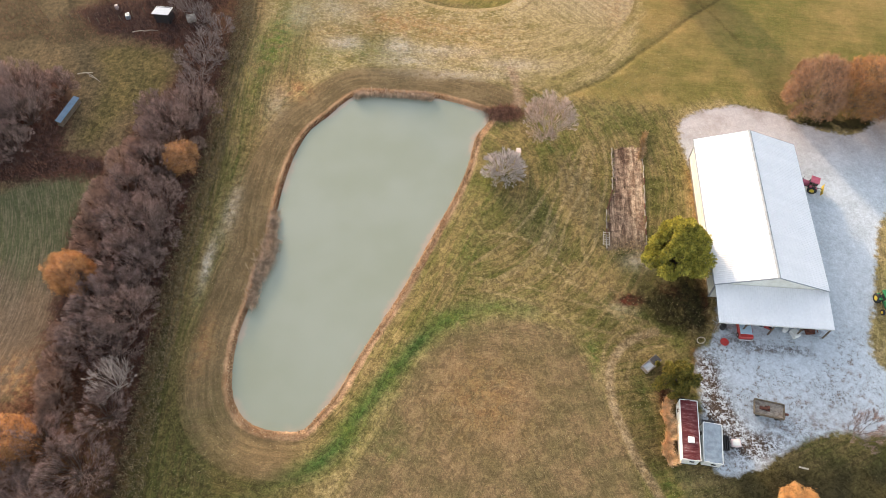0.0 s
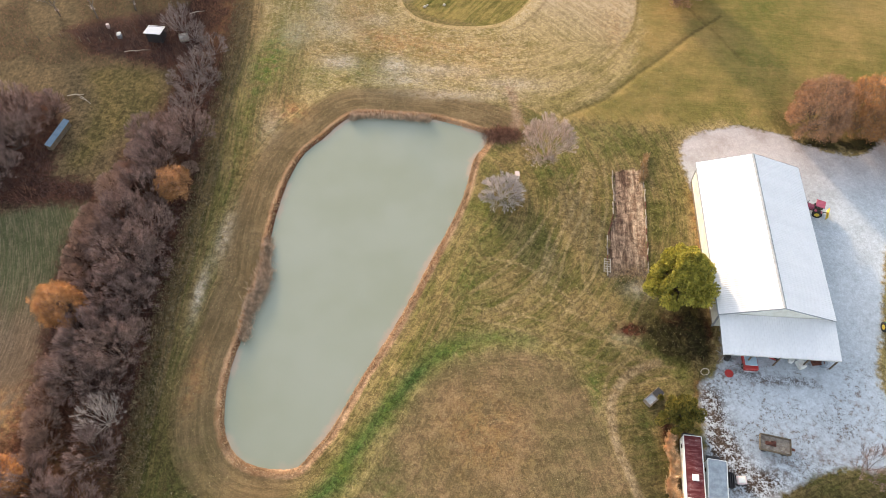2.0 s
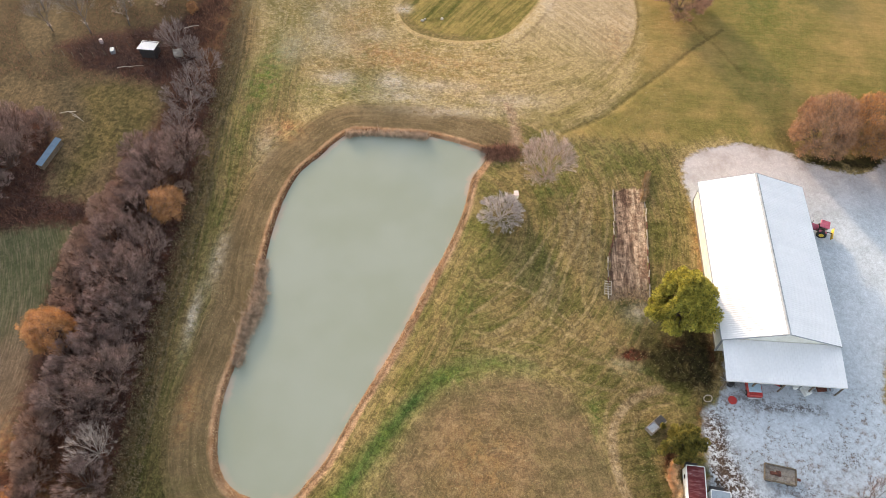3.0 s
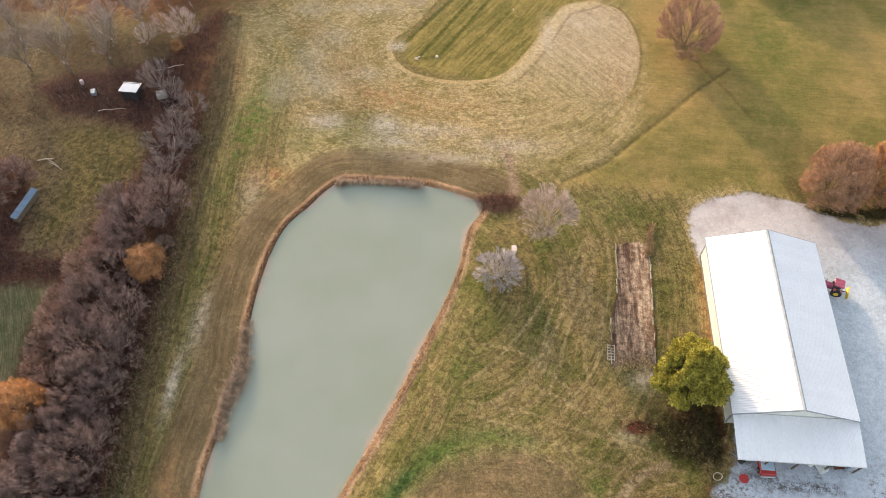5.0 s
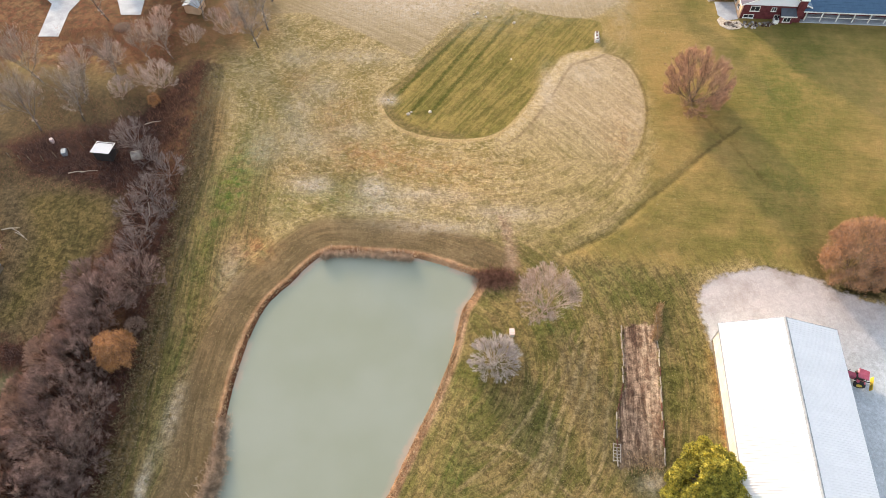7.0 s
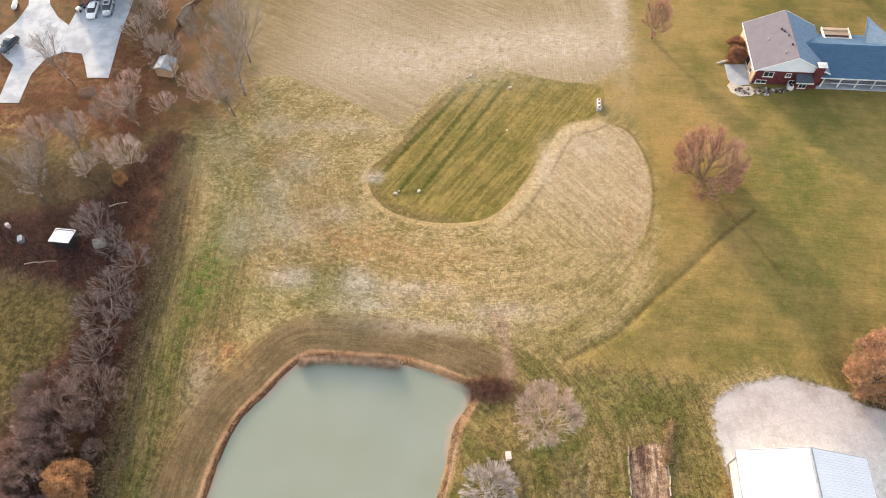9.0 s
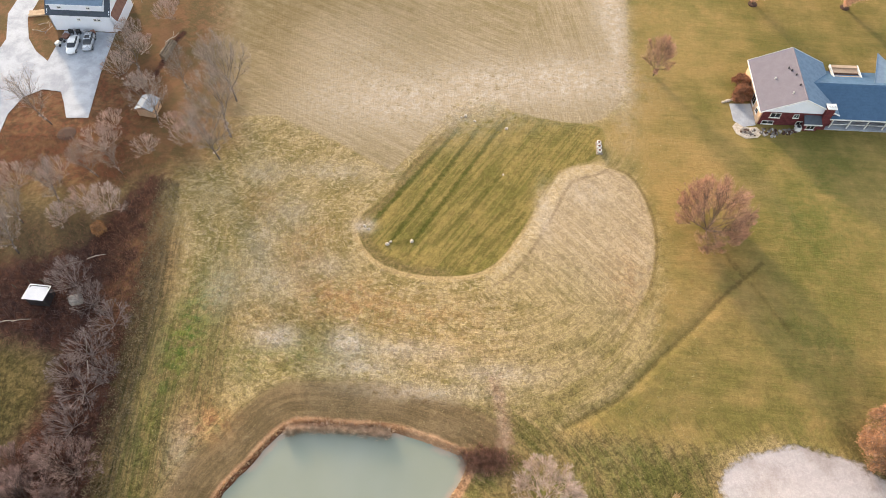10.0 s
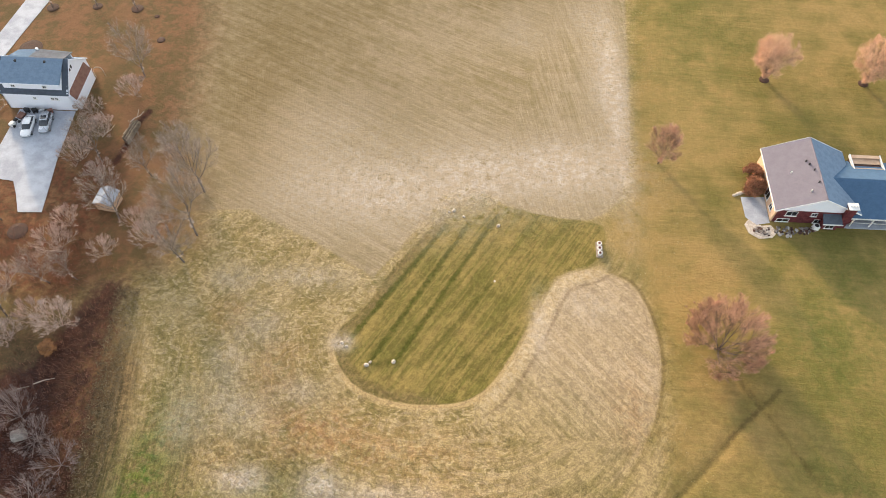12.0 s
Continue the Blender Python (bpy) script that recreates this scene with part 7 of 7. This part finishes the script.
    plant_all([t], [(-60.5, 138.5, .8), (-60.5, 133.5, 1.1), (-50.2, 139.0, .7), (-58.5, 148, .8), (-63, 151.5, 1), (-47, 136, .9), (-53, 133, .8), (-61, 157, .9), (-64.5, 161.5, .8), (-66, 127, .9), (-72, 125, 1), (-60, 122, .8), (-58.5, 166.5, .9)], 8)
    # saplings with rust-coloured leaves
    t = leaf_tree("rust_tree", 81, "small oak holding rust-orange leaves in the hedgerow", "bark_dark", "leaf_rust", 3, 0.17, height=7.0, radius=2.9, limbs=5, counts=(4, 5), stems=8, spread=0.75, thick=0.009, low=0.2)
    planted(t, -46.5, 69.4, 0, 0.92)
    t2 = leaf_tree("orange_tree", 82, "oak holding bright orange-brown leaves in the hedgerow", "bark_dark", "leaf_orange", 3, 0.17, height=7.4, radius=3.3, limbs=5, counts=(4, 5), stems=9, spread=0.8, thick=0.009, low=0.2)
    planted(t2, -56.4, 47.2, 0, 0.98)
    again(t2, -55.6, 23.4, 120, 1.0)
    again(t, -55.8, 117, 40, 0.38)


make_woods()


def make_open_trees():
    t, _ = bare_tree("creek_tree", 91, "bare multi-stemmed tree with pinkish-grey twigs by the pond", "twig_pink", "twig_pale", "tree", 0.013, height=8.4, radius=4.4, limbs=5, counts=(5, 6), stems=8, spread=0.85, radial=0.55, thick=0.009, low=0.2)
    planted(t, 11.2, 80.7, 10, 1.08)
    t, _ = bare_tree("pale_shrub", 92, "rounded leafless shrub with silvery white branches", "twig_white", "twig_white", "shrub", 0.017, height=3.4, radius=3.4, limbs=4, counts=(3, 5), stems=26, spread=1.2, radial=0.8, thick=0.007, low=0.25, twig_len=0.7, up=0.0)
    planted(t, 4.3, 72.0, 0, 1.08)
    t = leaf_tree("oak", 93, "broad oak with thinning russet leaves beside the gravel", "bark_dark", "leaf_oak", 2, 0.15, twig_mat="twig_brown", height=8.8, radius=5.0, limbs=5, counts=(5, 6), stems=13, spread=1.15, thick=0.007, low=0.15)
    t["group"] = "russet oaks"
    planted(t, 54.8, 89.2, 0, 1.0, 1.25)
    t2 = leaf_tree("oak", 94, "broad oak with orange leaves beside the gravel", "bark_dark", "leaf_orange", 2, 0.15, twig_mat="twig_brown", height=8.8, radius=5.0, limbs=5, counts=(5, 6), stems=13, spread=1.15, thick=0.007, low=0.15)
    t2["group"] = "russet oaks"
    planted(t2, 62.6, 90.0, 70, 1.0, 1.2)
    again(t, 68.5, 88.0, 120, 0.9, 1.2)
    t, _ = bare_tree("lawn_tree", 95, "leafless lawn tree with reddish twigs", "bark_dark", "twig_red", "tree", 0.010, height=11.0, radius=5.8, limbs=6, counts=(7, 8), stems=9, spread=1.2, radial=0.6, low=0.15, thick=0.007, up=0.02, twig_len=1.0)
    planted(t, 36.4, 121.8, 0, 1.0)
    t, _ = bare_tree("lawn_tree", 105, "small leafless lawn tree with red-brown twigs", "bark_dark", "twig_red", "tree", 0.009, height=8.4, radius=3.3, limbs=18, counts=(6, 8), low=0.14, thick=0.011, vase=0.6, radial=0.35)
    planted(t, 31.6, 154.6, 90)
    t = leaf_tree("maple", 96, "lawn tree with peach-orange leaves and a mulch ring", "bark_dark", "leaf_peach", 2, 0.15, height=10.4, radius=4.4, limbs=18, counts=(6, 7), low=0.16, vase=0.5, thick=0.017, twig_mat="twig_peach")
    t["group"] = "peach-leaved lawn trees"
    planted(t, 52.3, 174.6, 0, 0.92)
    again(t, 69.5, 174.6, 100, 0.95)
    again(t, 86, 190, 50, 0.95)
    t, _ = bare_tree("sapling", 97, "small bare sapling at the gravel's edge", "bark_dark", "twig_mauve", "tree", 0.011, height=4.6, radius=3.2, limbs=4, counts=(4, 5), stems=5, spread=0.95, radial=0.5, thick=0.008)
    planted(t, 50.6, 32.8, 0, 0.95)
    t = leaf_tree("gold_bush", 98, "golden-leaved bush at the edge of the grass", "bark_dark", "leaf_gold", 6, 0.16, category="bush", height=3.6, radius=3.0, limbs=7, counts=(5, 6), stems=3, thick=0.012, low=0.08)
    planted(t, 41.0, 23.3, 0, 0.8)


make_open_trees()


def evergreen(name, seed, label, category, mat, x, y, height, radius, clumps, lumps, leaf, taper):
    """A dense evergreen: shoots on short boughs that swell out in lumps."""
    rng = random.Random(seed)
    t = thing(name, label, category, spot(x, y, -0.05))
    trunk = Mesh().tube([(0, 0, 0), (0.05, 0, height * 0.5), (0, 0.05, height * 0.92)], [radius * 0.07, radius * 0.05, 0.02], 7)
    centres = []
    for i in range(lumps):
        h = ((i + 0.5) / lumps) ** 0.85
        a = i * 2.4 + rng.uniform(-0.4, 0.4)
        r = radius * ((1 - h**taper) * min(1.0, 0.45 + 1.8 * h) * rng.uniform(0.5, 1.15) + 0.03)
        c = Vector((math.cos(a) * r, math.sin(a) * r, height * (0.14 + 0.80 * h)))
        centres.append((c, radius * rng.uniform(0.11, 0.24) * (1.15 - 0.4 * h)))
        trunk.tube([(0, 0, c.z * 0.8), tuple(c)], [radius * 0.025, 0.015], 4)
    part("trunk", trunk, "bark_dark", t, "", True)
    sh = Mesh()
    for i in range(clumps):
        c, r = centres[i % len(centres)]
        d = Vector((rng.gauss(0, 1), rng.gauss(0, 1), rng.gauss(0.25, 0.8))).normalized()
        base = c + d * r * rng.uniform(0.45, 1.0)
        for _ in range(3):
            way = (d * 0.7 + Vector((rng.gauss(0, 0.6), rng.gauss(0, 0.6), rng.gauss(0.2, 0.5)))).normalized() * leaf * rng.uniform(0.7, 1.4)
            side = way.cross(Vector((rng.gauss(0, 1), rng.gauss(0, 1), rng.gauss(0, 1)))).normalized() * leaf * 0.34
            n = len(sh.v)
            sh.v += [tuple(base), tuple(base + way * 0.55 + side), tuple(base + way), tuple(base + way * 0.55 - side)]
            sh.f += [(n, n + 1, n + 2), (n, n + 2, n + 3)]
    part("foliage", sh, mat, t, "dense scale-like evergreen shoots")
    return t


evergreen("evergreen_tree", 5, "broad evergreen tree, yellow-green in the sun, beside the shed", "tree", "needle", 29.3, 56.2, 11.0, 4.7, 36000, 130, 0.23, 1.9)
evergreen("juniper", 6, "dark rounded juniper with yellowed tips", "shrub", "juniper", 27.6, 37.8, 5.8, 2.8, 15000, 60, 0.16, 2.2)


# ---- stuff that grows in masses ----
def blades(name, pts, heights, widths, lean, material, label, category, seed):
    """One mesh of single blades: base places, heights and widths."""
    rng = np.random.default_rng(seed)
    n = len(pts)
    a = rng.uniform(0, 2 * np.pi, n)
    side = np.stack([np.cos(a), np.sin(a), np.zeros(n)], 1) * widths[:, None] / 2
    b = rng.uniform(0, 2 * np.pi, n)
    tip = pts + np.stack([np.cos(b) * lean, np.sin(b) * lean, np.ones(n)], 1) * heights[:, None] * rng.uniform(0.7, 1.1, (n, 1))
    v = np.stack([pts - side, pts + side, tip], 1).reshape(-1, 3)
    me = bpy.data.meshes.new(name)
    me.vertices.add(3 * n)
    me.vertices.foreach_set("co", v.ravel())
    me.loops.add(3 * n)
    me.loops.foreach_set("vertex_index", np.arange(3 * n))
    me.polygons.add(n)
    me.polygons.foreach_set("loop_start", np.arange(n) * 3)
    me.update(calc_edges=True)
    me.materials.append(M[material])
    return tagged(new(name, me), label, category, "", "stuff")


def lay(x, y, lift=-0.03):
    """Places on the ground."""
    return np.stack([x, y, shaped(x, y, within(x, y, POND), rise(x, y)) + lift], 1)


def clumped(x, y, per, wide, rng):
    return np.repeat(x, per) + rng.normal(0, wide, len(x) * per), np.repeat(y, per) + rng.normal(0, wide, len(x) * per)


def make_stuff():
    rng = np.random.default_rng(11)

    def inside(outline, n, box, margin=0.0):
        x, y = rng.uniform(box[0], box[1], n), rng.uniform(box[2], box[3], n)
        ok = within(x, y, outline) > margin
        return x[ok], y[ok]

    # brambles of the hedgerow
    x, y = inside(WOODS, 26000, (-95, -40, 5, 130), 0.3)
    x, y = clumped(x, y, 4, 0.35, rng)
    p = lay(x, y)
    red = (np.sin(p[:, 0] * 0.35 + 1.2) + np.cos(p[:, 1] * 0.21) > 0.6) | ((p[:, 1] < 40) & (p[:, 0] < -50)) | ((p[:, 1] > 96) & (p[:, 0] > -52))
    for sel, mat, name, label in ((~red, "bramble", "bramble_thicket", "dense leafless purple-brown brambles"), (red, "bramble_red", "russet_thicket", "dense russet-brown brambles and weeds")):
        q = p[sel]
        blades(name, q, rng.uniform(0.5, 1.9, len(q)), rng.uniform(0.025, 0.055, len(q)), 0.55, mat, label, "brambles", 3)
    # weeds and suckers of the western gardens
    x, y = rng.uniform(-95, -50, 9000), rng.uniform(97, 136, 9000)
    ok = (within(x, y, WOODS) < 0) & (np.sin(x * 0.4) + np.cos(y * 0.33 + x * 0.1) > -0.3)
    x2, y2 = clumped(x[ok], y[ok], 3, 0.3, rng)
    blades("dead_weeds", lay(x2, y2), rng.uniform(0.3, 1.1, len(x2)), rng.uniform(0.02, 0.045, len(x2)), 0.6, "bramble_red", "scattered dead brown weeds", "weeds", 21)
    # reeds on the shore
    north = spline([(-21.6, 87.6), (-20.2, 88.1), (-15, 88.3), (-10.5, 88.2), (-8.6, 88.2)])
    west = spline([(-30.9, 45.5), (-31, 50), (-30.4, 54), (-30.3, 57.5), (-30.9, 62)])
    clump = [(-31.0, 50.2), (-30.2, 53.5), (-30.2, 56.8)]
    for line, n, hi, wd, seed in ((north, 3400, 1.25, 0.6, 1), (west, 5200, 1.0, 0.9, 2), (clump, 2600, 1.3, 1.2, 4)):
        k = rng.integers(0, len(line) - 1, n)
        u = rng.random(n)
        a, b = np.array(line)[k], np.array(line)[k + 1]
        q = a + (b - a) * u[:, None] + rng.normal(0, wd / 2, (n, 2))
        q = lay(q[:, 0], q[:, 1], -0.05)
        q[:, 2] = np.maximum(q[:, 2], WATER - 0.05)
        blades("reed_bed", q, rng.uniform(0.35, 1.0, n) * hi, rng.uniform(0.05, 0.12, n), 0.55, "reed", "bleached broken reeds along the shore", "reeds", seed)
    # dry grass along the water's edge
    shore = np.array(POND + POND[:1])
    seg = np.hypot(*np.diff(shore, axis=0).T)
    cum = np.concatenate([[0], np.cumsum(seg)])
    s = rng.uniform(0, cum[-1], 9000)
    q = np.stack([np.interp(s, cum, shore[:, 0]), np.interp(s, cum, shore[:, 1])], 1)
    c = np.array([-18.0, 60.0])
    q = q + (q - c) / np.linalg.norm(q - c, axis=1)[:, None] * rng.uniform(0.25, 1.15, (len(q), 1))
    p = lay(q[:, 0], q[:, 1])
    p = p[within(p[:, 0], p[:, 1], POND) < -0.15]
    blades("shore_grass", p, rng.uniform(0.2, 0.5, len(p)), rng.uniform(0.05, 0.1, len(p)), 0.6, "orange_straw", "straw-orange dry grass along the water", "grass", 8)
    # dark weeds of the inlet
    x, y = rng.normal(3.9, 1.5, 5000), rng.normal(85.3, 0.8, 5000)
    blades("inlet_weeds", lay(x, y), rng.uniform(0.3, 0.8, 5000), rng.uniform(0.05, 0.1, 5000), 0.5, "dark_reed", "dark dead weeds at the inlet", "weeds", 9)
    # withered bean vines at the head of the garden bed
    x, y = rng.normal(0, 0.22, 1500), rng.uniform(76.5, 82.5, 1500)
    x = x + 26.8 + 0.16 * (y - 79) + 0.15 * np.sin(y * 1.7)
    blades("bean_vines", lay(x, y), rng.uniform(0.25, 0.8, 1500), rng.uniform(0.05, 0.11, 1500), 0.7, "straw", "withered straw-brown vines along the garden bed", "vines", 33)
    x, y = rng.uniform(20.6, 26.2, 900), 59.0 + rng.normal(0, 0.9, 900)
    blades("bed_stubble", lay(x, y), rng.uniform(0.1, 0.35, 900), rng.uniform(0.05, 0.1, 900), 0.9, "straw", "dead stubble at the foot of the garden bed", "stubble", 34)
    # ornamental grasses by the trailer
    for cx, cy, rx, ry, n, hi in ((26.5, 33.0, 1.0, 2.3, 9000, 1.6), (26.3, 28.6, 1.2, 0.9, 6500, 1.6)):
        clumps = max(3, int(ry * 3.4))
        heart = np.stack([cx + rng.uniform(-0.3, 0.3, clumps), np.linspace(cy - ry, cy + ry, clumps)], 1)
        pick = rng.integers(0, clumps, n)
        q = heart[pick] + rng.normal(0, 0.16 * rx, (n, 2))
        size = rng.uniform(0.75, 1.15, clumps)[pick]
        blades("grass_hedge", lay(q[:, 0], q[:, 1]), rng.uniform(0.35, 0.9, n) * hi * size, rng.uniform(0.04, 0.08, n), 0.62, "hedge_straw", "clump of tall tan-orange ornamental grass", "ornamental grass", int(cy))
    # leafy dead weeds on the verge below the hedgerow
    hem = np.array(spline(WOOD_EDGE[6:]))
    k = rng.integers(0, len(hem) - 1, 5200)
    q = hem[k] + (hem[k + 1] - hem[k]) * rng.random((5200, 1))
    x, y = clumped(q[:, 0] + rng.uniform(-0.3, 3.4, 5200), q[:, 1], 4, 0.22, rng)
    ok = within(x, y, POND) < -2
    x, y = x[ok], y[ok]
    blades("verge_weeds", lay(x, y), rng.uniform(0.12, 0.5, len(x)), rng.uniform(0.05, 0.12, len(x)), 1.0, "verge_weed", "matted brown and straw weeds along the hedgerow", "weeds", 31)
    # tufts over the meadows
    x, y = rng.uniform(-48, 34, 60000), rng.uniform(12, 200, 60000)
    keep = (within(x, y, POND) < -1) & (within(x, y, LAWN) < 0.3) & (within(x, y, GRAVEL) < 0) & (within(x, y, BED) < 0)
    keep &= (within(x, y, HAY) < 0) & (along(x, y, GREEN_LINE) > 1.7)
    keep &= (np.sin(x * 0.31 + 2 * np.sin(y * 0.17)) + np.sin(y * 0.43 + x * 0.2) > -0.4)
    x, y = x[keep], y[keep]
    tall = rng.uniform(0.06, 0.16, len(x))
    x2, y2 = clumped(x, y, 4, 0.10, rng)
    blades("dry_tufts", lay(x2, y2), np.repeat(tall, 4), rng.uniform(0.04, 0.09, len(x2)), 0.9, "grass_dry", "tufts of bleached winter grass", "grass", 10)
    x, y = rng.uniform(-46, 75, 26000), rng.uniform(12, 200, 26000)
    keep = (within(x, y, POND) < -2) & (within(x, y, GRAVEL) < 0) & (within(x, y, BED) < 0) & (within(x, y, HAY) < 0) & (within(x, y, COMMA) < 0)
    x2, y2 = clumped(x[keep], y[keep], 4, 0.12, rng)
    blades("green_tufts", lay(x2, y2), rng.uniform(0.05, 0.13, len(x2)), rng.uniform(0.04, 0.09, len(x2)), 0.9, "grass_green", "low tufts of green grass", "grass", 12)


make_stuff()


def house_shrubs():
    t = leaf_tree("rust_shrub", 99, "dark rust-red shrub against the house wall", "bark_dark", "leaf_brown", 6, 0.15, category="shrub", height=2.6, radius=1.7, limbs=6, counts=(4, 6), stems=3, thick=0.012, low=0.08)
    planted(t, 46.2, 152.6, 0, 0.85)
    again(t, 46.0, 149.6, 100, 0.95)
    again(t, 46.9, 150.9, 190, 0.7)


house_shrubs()
